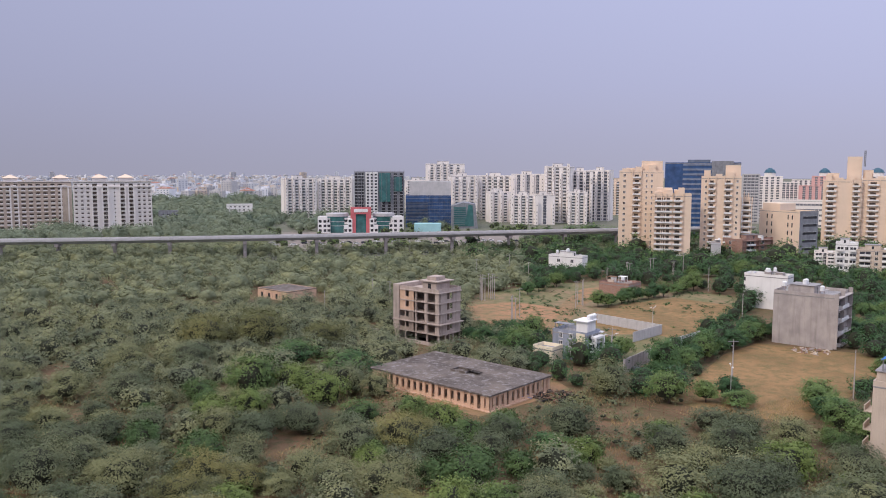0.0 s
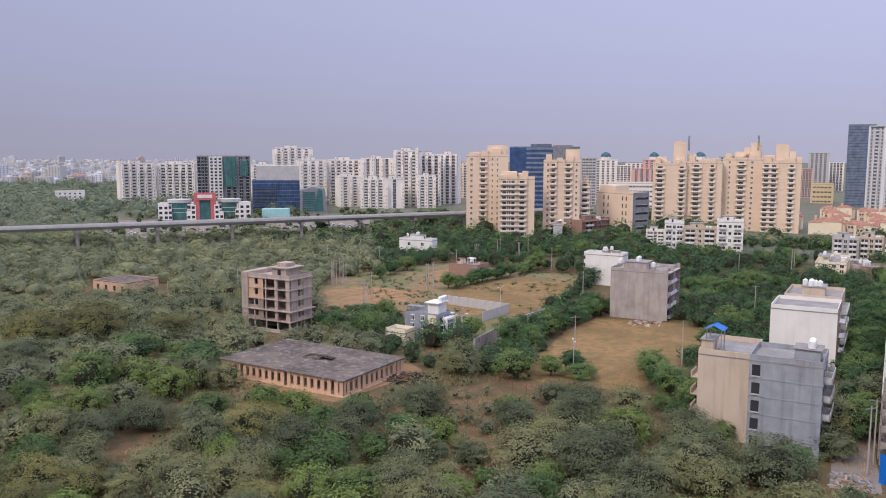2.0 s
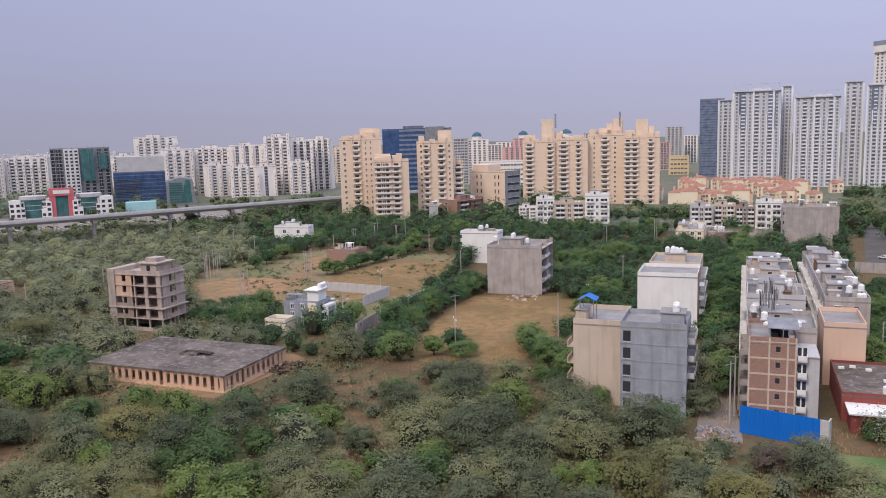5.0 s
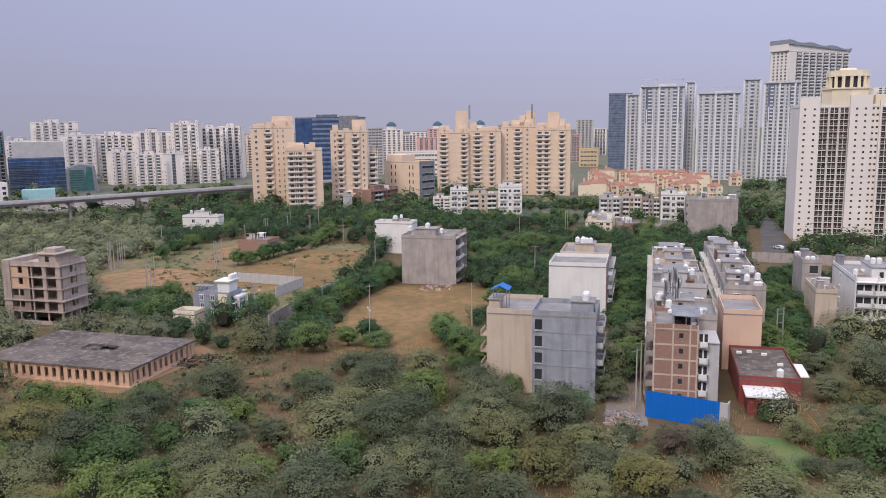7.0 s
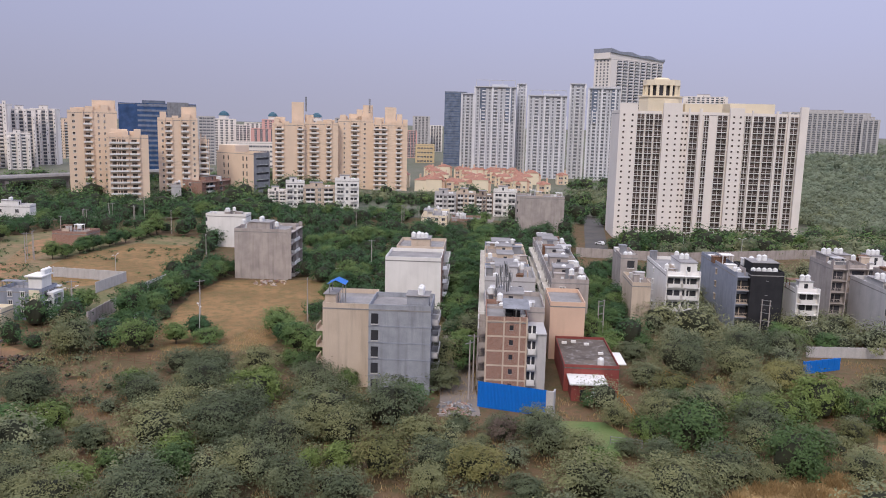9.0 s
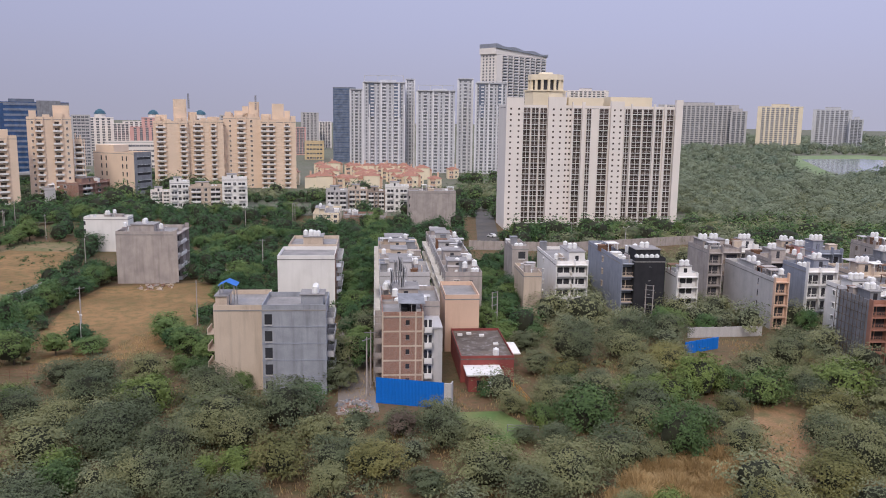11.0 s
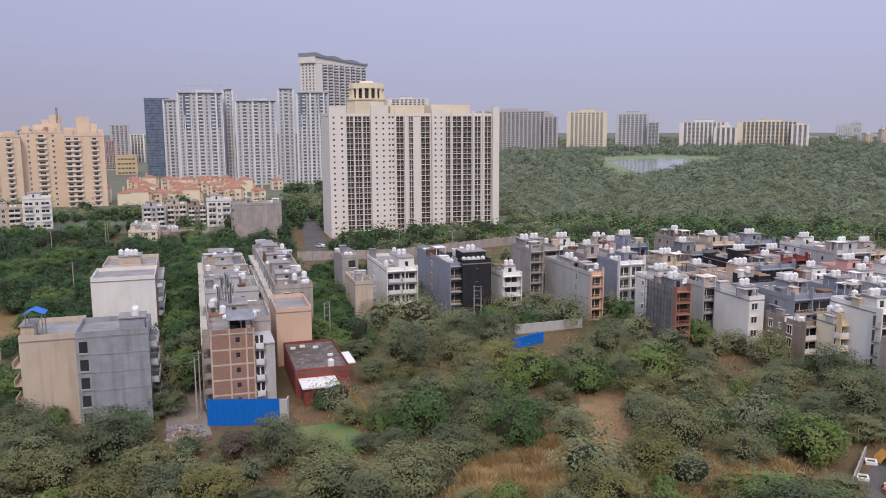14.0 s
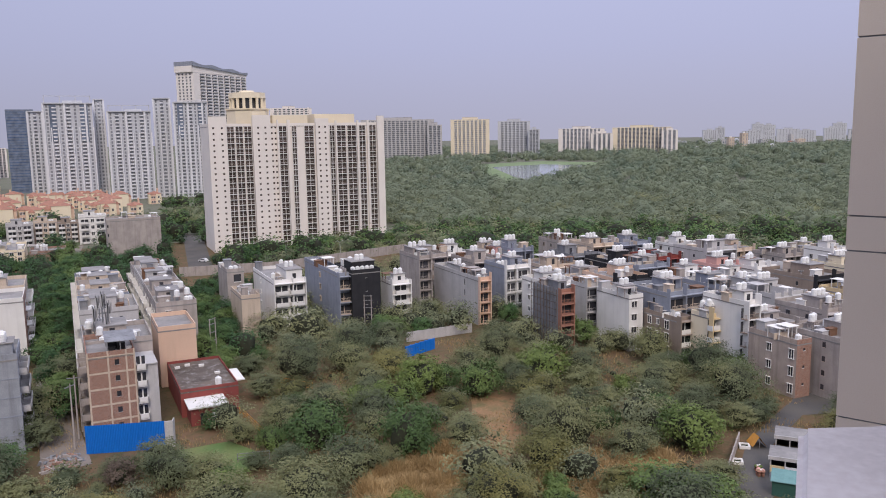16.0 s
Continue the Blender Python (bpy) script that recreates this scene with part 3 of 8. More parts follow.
def block(name, label, category, x, y, turn, w, d, h, wall="concrete", roof="roof_grey", floors=4, right=(), left=(), trim="white_paint", pane="glass",
          group="", head=None, lip=0.9, joined=False, base=0.3, skip=0.0, bands=None, z=0.0, side=None, margin=1.5):
    """A flat-roofed building. (x, y) is its near corner, turn the way of its right face, w and d the right and left faces' lengths."""
    ob = thing(name, label, category, x, y, z, turn + 90, group)
    footprint(x, y, turn, w, d, margin)
    body = Shape()
    top = h - lip
    body.box(0, 0, -0.5, w, d, top - 0.25)
    part("wall", body, wall, ob)
    cap = Shape()
    cap.box(-0.05, -0.05, top - 0.25, w + 0.05, d + 0.05, top)
    part("roof", cap, roof, ob)
    edge = Shape()
    parapet(edge, 0, 0, w, d, top, lip)
    part("parapet", edge, wall, ob)
    if side:
        # the right face wears another skin
        skin = Shape()
        skin.box(0.0, -0.014, 0, w, -0.003, h - 0.003)
        part("cladding", skin, side, ob)
    fh = (top - base) / floors
    if bands:
        belts = Shape()
        for i in range(1, floors):
            belts.box(-0.06, -0.1, base + i * fh - 0.12, w + 0.06, d + 0.06, base + i * fh + 0.06)
        part("floor_band", belts, bands, ob)
    if right:
        facade(ob, "right", w, d, base, fh, floors, right, trim, pane, joined, skip)
    if left:
        facade(ob, "left", w, d, base, fh, floors, left, trim, pane, joined, skip)
    if head:
        u0, v0, u1, v1, hh = head
        stair = Shape()
        stair.box(u0 * w, v0 * d, top, u1 * w, v1 * d, top + hh)
        cabin = part("stair_head", stair, wall, ob)
        lid = Shape()
        lid.box(u0 * w - 0.25, v0 * d - 0.25, top + hh, u1 * w + 0.25, v1 * d + 0.25, top + hh + 0.15)
        part("slab", lid, roof, cabin)
        part("door", opening("slit", 0.9, 2.0, trim, pane)[1], None, cabin, at=pose((u0 + u1) / 2 * w, v0 * d, top + 0.05))
    return ob


# ---- ground, roads, plots ----
def sheet(name, outline, mat, z, label, category):
    s = Shape()
    s.add([(x, y, z) for x, y in outline], [tuple(range(len(outline)))])
    return single(name, s, mat, label, category, kind="structure")


land = Shape()
for i in range(48):
    for j, (r0, r1) in enumerate(((0, 60), (60, 160), (160, 400), (400, 1000), (1000, 2500), (2500, 4900))):
        a0, a1 = 2 * math.pi * i / 48, 2 * math.pi * (i + 1) / 48
        ring = [(r1 * math.cos(a0), r1 * math.sin(a0), 0.0), (r1 * math.cos(a1), r1 * math.sin(a1), 0.0)]
        inner = [(0.0, 0.0, 0.0)] if r0 == 0 else [(r0 * math.cos(a1), r0 * math.sin(a1), 0.0), (r0 * math.cos(a0), r0 * math.sin(a0), 0.0)]
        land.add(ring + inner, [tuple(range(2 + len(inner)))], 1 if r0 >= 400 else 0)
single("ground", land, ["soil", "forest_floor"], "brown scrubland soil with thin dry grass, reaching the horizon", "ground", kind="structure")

CLEARINGS = []


def clearing(name, outline, mat, z, label, category="field", keep=True):
    sheet(name, outline, mat, z, label, category)
    if keep:
        CLEARINGS.append(outline)


def inside(px, py, outline):
    hit, n = False, len(outline)
    for i in range(n):
        (x0, y0), (x1, y1) = outline[i], outline[i - 1]
        if (y0 > py) != (y1 > py) and px < (x1 - x0) * (py - y0) / (y1 - y0) + x0:
            hit = not hit
    return hit


clearing("open_land", [(5.3, 276.9), (10.3, 315.4), (38.6, 345.1), (68.9, 357.4), (97.7, 332.4), (117.1, 309.8), (99.1, 270.1), (82.2, 254.6), (66.0, 224.0), (52.0, 200.4), (44.1, 198.0), (45.3, 216.4), (26.9, 248.3), (6.2, 237.9)], "weeds", 0.015, "open plot land with green weeds and bare earth")
clearing("field", [(48.5, 170.3), (52.7, 177.0), (75.7, 214.3), (90.2, 228.5), (113.2, 215.6), (115.1, 201.3), (102.6, 185.0), (94.0, 177.6), (81.6, 166.5), (73.1, 157.1), (58.1, 157.7)], "dry_field", 0.03, "brown dry mown grass plot beside an unbuilt road")
clearing("field", [(45.5, 268.1), (63.0, 293.8), (90.1, 310.1), (106.4, 291.4), (94.2, 263.8), (67.9, 234.3), (64.1, 240.4), (51.3, 240.4)], "dry_field", 0.03, "tan dry grass plot behind a boundary wall")
clearing("field", [(6.7, 291.9), (25.4, 300.0), (40.6, 287.8), (56.9, 333.2), (70.9, 341.9), (66.2, 319.5), (49.5, 290.9), (32.7, 233.9), (18.7, 226.8), (4.7, 254.6)], "earth", 0.03, "bare orange earth plot with low weeds")
clearing("yard", [(-19.1, 178.2), (7.1, 158.4), (24.7, 174.1), (28.5, 178.7), (25.4, 189.6), (-13.1, 205.2)], "earth", 0.03, "bare orange earth yard round the school")
clearing("road", [(78.3, 103.1), (84.4, 99.3), (109.0, 133.8), (126.1, 159.7), (204.2, 243.5), (270.1, 311.6), (267.5, 313.0), (201.2, 245.2), (130.0, 168.5), (110.1, 143.9)], "paving", 0.05, "dusty grey paved lane between houses", "road")
LAWN = [(93.2, 91.1), (100.1, 85.6), (98.1, 77.8), (91.5, 74.9), (86.1, 78.3)]
clearing("lawn", LAWN, "lawn", 0.03, "small mown green lawn by the red house", "lawn")
clearing("road", [(109.8, 8.2), (112.2, 2.6), (131.4, 3.8), (148.4, -0.5), (152.8, -7.7), (178.5, -8.6), (167.9, -2.3), (159.4, 0.6), (138.5, 5.9), (129.9, 7.5)], "asphalt", 0.05, "narrow dark asphalt street", "road")
clearing("earth_bank", [(135.7, 57.2), (144.7, 51.0), (131.0, 44.9), (116.9, 43.3), (116.2, 47.7)], "earth", 0.03, "bare orange earth patch between thorn trees", "ground")
clearing("lake", [(1073.8, 416.1), (1171.1, 371.2), (1137.1, 272.4), (977.3, 258.8), (864.7, 254.5), (765.5, 242.6), (762.6, 259.3), (890.6, 323.8)], "water", 0.06, "pale still lake among trees", "lake")
clearing("meadow", [(1152.1, 474.8), (1293.2, 414.2), (1243.9, 280.8), (1012.2, 262.4), (848.9, 256.6), (705.1, 240.6), (700.9, 263.1), (886.5, 350.2)], "meadow", 0.03, "pale green reed meadow round the lake", "meadow")
clearing("road", [(233.2, 214.3), (240.2, 208.5), (317.1, 281.0), (319.1, 295.9)], "asphalt", 0.05, "grey asphalt access road by the tower", "road")
CLEARINGS.append([(253.1, 424.4), (363.9, 350.3), (581.0, 561.1), (351.1, 589.0)])
CLEARINGS.append([(-83.5, 503.0), (29.0, 505.5), (38.6, 675.3), (-111.1, 670.9)])
CLEARINGS.append([(171.6, 379.1), (273.8, 296.5), (314.6, 341.1), (190.7, 421.1)])
CLEARINGS.append([(236.0, 225.4), (331.6, 171.0), (395.3, 204.8), (286.5, 249.7), (288.3, 276.1)])
CLEARINGS.append([(223.6, 179.0), (257.7, 123.5), (293.9, 140.9), (241.7, 193.3)])
CLEARINGS.append([(93.2, 112.5), (107.4, 103.8), (109.5, 93.6), (99.8, 84.9), (91.7, 88.2), (80.0, 96.2)])
CLEARINGS.append([(-16.5, 233.1), (6.7, 225.7), (6.3, 213.1), (-15.2, 214.8)])
CLEARINGS.append([(28.2, 199.7), (41.1, 199.8), (39.1, 189.8), (26.8, 189.6)])
CLEARINGS.append([(44.0, 199.8), (54.9, 206.0), (53.5, 189.9), (41.2, 183.7)])
CLEARINGS.append([(90.1, 222.0), (109.0, 210.9), (112.9, 218.5), (95.0, 234.1)])
CLEARINGS.append([(166.7, 90.2), (183.4, 73.7), (162.3, 65.1), (146.0, 78.9)])
CLEARINGS.append([(83.0, 53.1), (95.7, 56.6), (105.4, 55.8), (111.3, 50.2), (109.8, 45.4), (94.8, 38.5)])
CLEARINGS.append([(-69.2, 285.7), (-43.7, 286.1), (-47.6, 311.9), (-77.0, 318.6)])
CLEARINGS.append([(192.0, 188.0), (230.5, 166.7), (282.3, 141.6), (308.9, 155.3), (248.1, 182.2), (222.7, 212.1)])
CLEARINGS.append([(130.8, 55.4), (142.7, 49.5), (123.8, 41.8), (111.7, 37.6), (103.0, 38.7), (104.6, 45.0)])
CLEARINGS.append([(93.8, 26.6), (113.1, 27.6), (121.3, 22.3), (123.0, 11.5), (117.8, 9.0), (102.7, 17.6), (96.3, 20.7)])
CLEARINGS.append([(101.3, 8.8), (107.1, -4.9), (165.7, -6.2), (162.8, 1.2), (137.0, 6.3)])
# gaps in the scrub where the soil lies open
BARE = [[(-114.3, 213.6), (-97.5, 222.9), (-89.8, 198.3), (-71.8, 173.0), (-63.4, 151.6), (-76.3, 155.0), (-88.1, 154.9), (-86.6, 166.4), (-98.4, 187.2)],
        [(-57.6, 162.7), (-48.5, 160.1), (-48.3, 145.1), (-43.4, 128.3), (-34.1, 120.2), (-39.9, 119.1), (-50.4, 137.6)],
        [(-37.6, 155.4), (-28.6, 146.9), (-20.3, 140.8), (-18.4, 127.3), (-19.7, 117.8), (-26.6, 117.7), (-28.2, 129.7), (-34.6, 140.7)],
        [(31.3, 146.1), (44.5, 150.3), (43.4, 136.0), (36.1, 121.0), (31.4, 103.4), (24.7, 110.8), (27.6, 131.9)],
        [(55.5, 132.6), (64.8, 119.8), (56.6, 102.7), (51.5, 98.2), (43.2, 94.1), (44.0, 101.0), (51.5, 116.0)],
        [(60.6, 128.7), (78.3, 117.9), (84.1, 105.0), (77.4, 96.3), (69.5, 111.6), (63.1, 120.3)],
        [(80.7, 85.0), (87.2, 76.9), (79.8, 70.4), (74.3, 68.6), (69.5, 74.5)],
        [(125.1, 97.8), (143.4, 94.7), (139.7, 79.7), (132.1, 83.1), (120.1, 89.7), (102.6, 80.2), (102.5, 82.6)]]
clearing("track", [(39.8, 164.7), (48.4, 170.1), (58.1, 157.5), (73.1, 156.9), (70.5, 148.7), (55.3, 150.1), (44.3, 153.8)], "soil", 0.02, "bare dusty track along the plot fence", "track")
CLEARINGS.append([(-120.0, 441.5), (3.6, 474.0), (107.3, 503.0), (113.0, 480.0), (9.0, 449.0), (-112.0, 418.0)])
sheet("road", [(-119.0, 452.0), (3.0, 486.0), (106.0, 514.0), (112.0, 486.0), (9.0, 456.0), (-112.0, 426.0)], "asphalt", 0.045, "busy grey street below the railway", "road")
sheet("earth_bank", [(133.4, 55.9), (144.8, 50.5), (129.6, 43.9), (119.4, 40.7), (109.1, 40.6), (111.7, 47.2)], "earth", 0.02, "bare sandy patch with dry grass between thorn trees", "ground")
LOW_GROWTH = [(75.5, 101.8), (101.1, 84.7), (88.1, 67.3), (60.8, 84.2)]
sheet("road", [(-109.0, 481.6), (50.5, 506.0), (64.8, 651.2), (-141.9, 627.9)], "paving", 0.03, "grey paved street and parking under the railway", "road")
sheet("road", [(29.2, 415.7), (34.2, 415.8), (64.6, 567.5), (54.5, 567.2)], "asphalt", 0.05, "grey road towards the railway", "road")
CLEARINGS.append([(-109.0, 481.6), (50.5, 506.0), (64.8, 651.2), (-141.9, 627.9)])
sheet("grass_ground", [(82.6, 53.7), (95.0, 57.5), (106.0, 56.2), (112.2, 50.6), (111.7, 45.3), (95.7, 37.3)], "straw_ground", 0.03, "straw-coloured ground under tall dry grass", "ground")
sheet("grass_ground", [(115.1, 35.2), (125.3, 20.1), (115.2, 13.0), (105.2, 13.7), (95.1, 33.5)], "straw_ground", 0.035, "straw-coloured ground under thin dry grass", "ground")
CLEARINGS.append([(113.6, 31.2), (119.5, 26.7), (110.2, 22.9), (104.4, 26.2)])


# ---- far and middle-distance buildings ----
def cols(kind, n, w, h, lift, lo=0.08, hi=0.92):
    return [(kind, lo + (hi - lo) * (i + 0.5) / n, w, h, lift) for i in range(n)]


TOWERS = "distant apartment blocks"
# brown and white blocks beyond the railway
def arched(label, xywdh, wall, floors, balconies, arches, pavilions):
    x, y, turn, w, d, h = xywdh
    ob = block("apartment_block", label, "building", *xywdh, wall, floors=floors, right=balconies, joined=True, group=TOWERS, trim="white_facade", pane="brown_glass")
    for f in arches:
        s = Shape()
        half = w * 0.035
        for k in (-1, 1):
            s.box(w * f + k * half - 0.5, -1.2, 0, w * f + k * half + 0.5, 0, h * 0.86)
        for q in range(8):
            t0, t1 = math.pi * q / 8, math.pi * (q + 1) / 8
            for r0, r1 in ((half - 0.5, half + 0.5),):
                s.add([(w * f + r0 * math.cos(t0), -1.2, h * 0.86 + r0 * math.sin(t0)), (w * f + r1 * math.cos(t0), -1.2, h * 0.86 + r1 * math.sin(t0)), (w * f + r1 * math.cos(t1), -1.2, h * 0.86 + r1 * math.sin(t1)), (w * f + r0 * math.cos(t1), -1.2, h * 0.86 + r0 * math.sin(t1))], [(0, 1, 2, 3)])
        part("arch", s, "white_facade", ob, "tall arched bay frame")
    for f in pavilions:
        s = Shape()
        s.box(w * f - 5, d * 0.2, h - 1, w * f + 5, d * 0.6, h + 2.5).hip(w * f - 6, d * 0.15, w * f + 6, d * 0.65, h + 2.5, h + 5.0, 1)
        part("pavilion", s, ["white_facade", "cream"], ob, "cream roof pavilion")
    s = Shape()
    s.box(-0.3, -1.0, h * 0.885, w + 0.3, 0, h * 0.905).box(-0.3, -0.8, h - 0.4, w + 0.3, 0, h)
    part("cornice", s, "white_facade", ob)


arched("brown-grey apartment block with arched bays and cream roof pavilions", (-355.8, 591.2, -62.0, 72.3, 22.0, 40.0), "beige", 12,
       cols("bal", 12, 3.0, 2.6, 0.1), (0.13, 0.45, 0.93), (0.12, 0.42, 0.9))
arched("white apartment block with arched top windows and balconies", (-274.4, 589.3, -67.5, 54.6, 22.0, 40.6), "white_facade", 13,
       cols("bal", 3, 1.7, 2.3, 0.1, 0.0, 0.22) + [("deep", f, 3.0, 2.4, 0.1) for f in (0.27, 0.4, 0.62, 0.73)] + cols("dot", 5, 0.8, 1.0, 1.0, 0.24, 0.8) + cols("bal", 3, 1.7, 2.3, 0.1, 0.8, 1.0), (0.27, 0.4, 0.62, 0.73), (0.33, 0.67))
block("house", "low white house among dense trees", "house", -237.4, 865.5, -75.6, 27.6, 14.0, 11.6, "white_paint", floors=3, right=cols("win", 5, 1.8, 1.5, 0.9), joined=True)
block("house", "small grey concrete house beyond the railway", "house", -251.8, 700.2, -70.9, 16.4, 12.0, 12.9, "dark_concrete", floors=3, right=cols("win", 3, 1.8, 1.5, 0.9), joined=True)


step_rnd = random.Random(14)


def white_block(xywdh, n, floors, label, kind="bal", wall="white_facade", left=()):
    x, y, turn, w, d, h = xywdh
    ob = block("apartment_block", label, "building", *xywdh, wall, floors=floors, right=cols(kind, n, 2.9, 2.6, 0.1), left=left, joined=True, group=TOWERS, head=(0.3, 0.3, 0.6, 0.7, 3.5), pane="window_grey")
    for i in range(n + 1):
        # plain projecting bays between the balconies, of uneven height
        s = Shape()
        u = 0.08 * w + 0.84 * w * i / n
        half, out = step_rnd.uniform(0.7, 1.3), step_rnd.uniform(1.2, 2.6)
        top = h + step_rnd.choice((-6.0, -3.0, 0.0, 0.5, 2.5))
        s.box(max(0, u - half), -out, 0, min(w, u + half), 0, top)
        for k in range(int(top / 3.2)):
            if step_rnd.random() < 0.8:
                s.box(u - 0.3, -out - 0.03, k * 3.2 + 1.2, u + 0.3, -out, k * 3.2 + 2.2, 1)
        part("bay", s, [wall, "glass"], ob)
    return ob


white_block((-158.6, 784.1, -69.7, 32.4, 18.0, 40.7), 4, 14, "white apartment block with stacked balconies")
white_block((-128.4, 799.8, -90.2, 36.6, 18.0, 40.0), 5, 14, "white apartment block with stacked balconies")
white_block((-42.3, 818.9, -87.9, 25.4, 18.0, 38.8), 4, 14, "plain white apartment block with balconies")
white_block((-23.0, 899.7, -89.9, 43.6, 20.0, 56.0), 5, 19, "tall white apartment tower with stepped roof")
white_block((4.9, 790.0, -83.3, 26.8, 18.0, 43.7), 3, 14, "white apartment block with stacked balconies")
white_block((32.1, 799.4, -101.5, 34.6, 18.0, 43.7), 5, 14, "white apartment block with stacked balconies")
white_block((40.9, 753.9, -79.9, 21.6, 16.0, 28.7), 2, 11, "lower white apartment block with roof garden")
white_block((63.0, 777.4, -95.8, 32.6, 18.0, 45.5), 3, 15, "white apartment tower with small windows", "win")
white_block((58.9, 732.6, -101.5, 23.9, 14.0, 26.8), 3, 10, "white lower apartment wing with long balconies", "rail")
white_block((80.4, 725.6, -85.0, 18.3, 14.0, 27.1), 1, 10, "plain white apartment wing with roof garden", "dot")
white_block((92.1, 754.4, -109.8, 24.8, 20.0, 52.6), 3, 17, "tall white apartment tower with balconies")
white_block((116.5, 761.1, -99.5, 22.3, 18.0, 48.9), 3, 16, "white apartment tower with dark vertical bays", "deep")
white_block((139.4, 787.8, -110.8, 21.5, 18.0, 49.5), 3, 16, "white apartment tower with dark vertical bays", "deep")
white_block((111.0, 731.6, -99.3, 17.7, 14.0, 29.5), 2, 11, "lower white apartment wing with balconies")
white_block((178.4, 882.1, -102.0, 19.7, 18.0, 37.7), 3, 13, "cream apartment block behind the white ones", wall="cream")

# tower under construction
x, y, turn, w, d, h = (-83.7, 735.2, -85.3, 45.3, 22.0, 47.6)
raw = block("unfinished_tower", "concrete tower under construction with green netting and white bays", "building", x, y, turn, w, d, h, "dark_concrete", floors=16,
            right=cols("void", 3, 2.4, 2.4, 0.2, 0.0, 0.2) + cols("win", 3, 3.0, 1.9, 0.6, 0.22, 0.48) + cols("void", 4, 3.0, 2.4, 0.2, 0.52, 1.0), joined=True)
s = Shape()
s.box(w * 0.22, -1.2, 0, w * 0.47, 0, h - 0.5)
for k in range(16):
    for q in range(3):
        s.box(w * (0.245 + 0.08 * q), -1.26, h * (k + 0.25) / 16.5, w * (0.29 + 0.08 * q), -1.2, h * (k + 0.8) / 16.5, 1)
part("bay", s, ["white_paint", "glass"], raw, "white finished bay")
net = Shape()
net.box(w * 0.5, -1.6, h * 0.42, w * 0.72, -1.5, h * 0.97)
net.box(w * 0.8, -1.6, h * 0.62, w * 0.95, -1.5, h * 0.9)
part("safety_net", net, "teal_glass", raw, "green safety netting")
for i in range(12):
    s = Shape()
    s.beam((w * i / 11, -1.8, 0), (w * i / 11, -1.8, h + 1.5), 0.12)
    part("scaffold_pole", s, "steel", raw, "thin steel scaffold pole")

# shopping mall by the railway
x, y, turn, w, d, h = (-100.4, 627.0, -83.9, 67.1, 30.0, 11.7)
mall = block("shopping_mall", "white shopping mall with red gateway and green glass drums", "mall", x, y, turn, w, d, h, "white_paint", floors=3,
             right=cols("win", 12, 2.4, 2.2, 0.8), joined=True)
for f0, f1, up in ((0.0, 0.11, 1.2), (0.11, 0.145, -4.0), (0.30, 0.345, -5.5), (0.345, 0.40, -0.5), (0.60, 0.655, -0.5), (0.655, 0.70, -5.5), (0.83, 0.87, -4.0), (0.87, 1.0, 1.2)):
    # white stepped bays, each with its dark windows
    bay = Shape()
    bay.box(w * f0, -3.5, 0, w * f1 - 0.02, -0.02, h + up)
    wing = part("bay", bay, "white_paint", mall, "white stepped bay")
    for q in range(2 if f1 - f0 > 0.08 else 1):
        u = w * (f0 + (f1 - f0) * ((q + 0.5) / (2 if f1 - f0 > 0.08 else 1)))
        for k in range(max(1, int((h + up) / 3.6))):
            part("window", opening("slit", 2.2, 2.0, "white_paint", "glass")[1], None, wing, at=pose(u, -3.5, 1.0 + 3.6 * k))
for f in (0.225, 0.765):
    drum = Shape()
    drum.cone(w * f, 6, 0, h + 1, 8.2, 8.2, 24)
    glass = part("drum", drum, "teal_glass", mall, "green glass drum")
    for z0, z1, r in ((h + 1, h + 3.4, 8.9), (h - 3.2, h - 2.8, 8.35), (h - 6.4, h - 6.0, 8.35)):
        drum = Shape()
        drum.cone(w * f, 6, z0, z1, r, r, 24)
        part("rim", drum, "grey_paint", glass, "pale concrete rim")
gate = Shape()
gate.box(w * 0.38, -3, 0, w * 0.44, 0, h + 7.5).box(w * 0.56, -3, 0, w * 0.62, 0, h + 7.5).box(w * 0.38, -3.2, h + 3, w * 0.62, 0, h + 8.5)
gate.box(w * 0.44, -2, 0, w * 0.56, 0, h + 3, 1)
part("gateway", gate, ["red_sign", "teal_glass"], mall, "red portal over the entrance")
sign = Shape()
sign.box(w * 0.42, -3.5, h + 4.5, w * 0.58, -3.2, h + 7)
part("sign", sign, "white_paint", mall, "pale sign panel")

# glass offices by the railway
x, y, turn, w, d, h = (-34.7, 689.1, -88.7, 38.9, 30.0, 27.5)
office = block("office_building", "blue glass office building with a grey top storey", "building", x, y, turn, w, d, h, "blue_glass", floors=8, lip=0.4)
grid = Shape()
for i in range(9):
    grid.box(0, -0.25, i * h / 9, w, -0.05, i * h / 9 + 0.5)
for i in range(16):
    grid.box(w * 0.45 + i * w * 0.55 / 15, -0.2, 0, w * 0.45 + i * w * 0.55 / 15 + 0.15, -0.06, h)
for i in range(14):
    grid.box(0, -0.9, h * 0.2 + i * h * 0.045, w * 0.5, -0.3, h * 0.2 + i * h * 0.045 + 0.35)
part("mullion", grid, "grey_glass", office, "grey metal mullions")
top = Shape()
top.box(w * 0.08, 1, h, w, d, h + 12)
part("plant_storey", top, "grey_paint", office, "plain grey plant storey")
x, y, turn, w, d, h = (4.2, 675.0, -91.3, 22.8, 25.0, 20.5)
slant = thing("office_building", "dark slanted glass office with a leaning pale edge", "building", x, y, 0, turn + 90)
footprint(x, y, turn, w, d)
wedge = Shape()
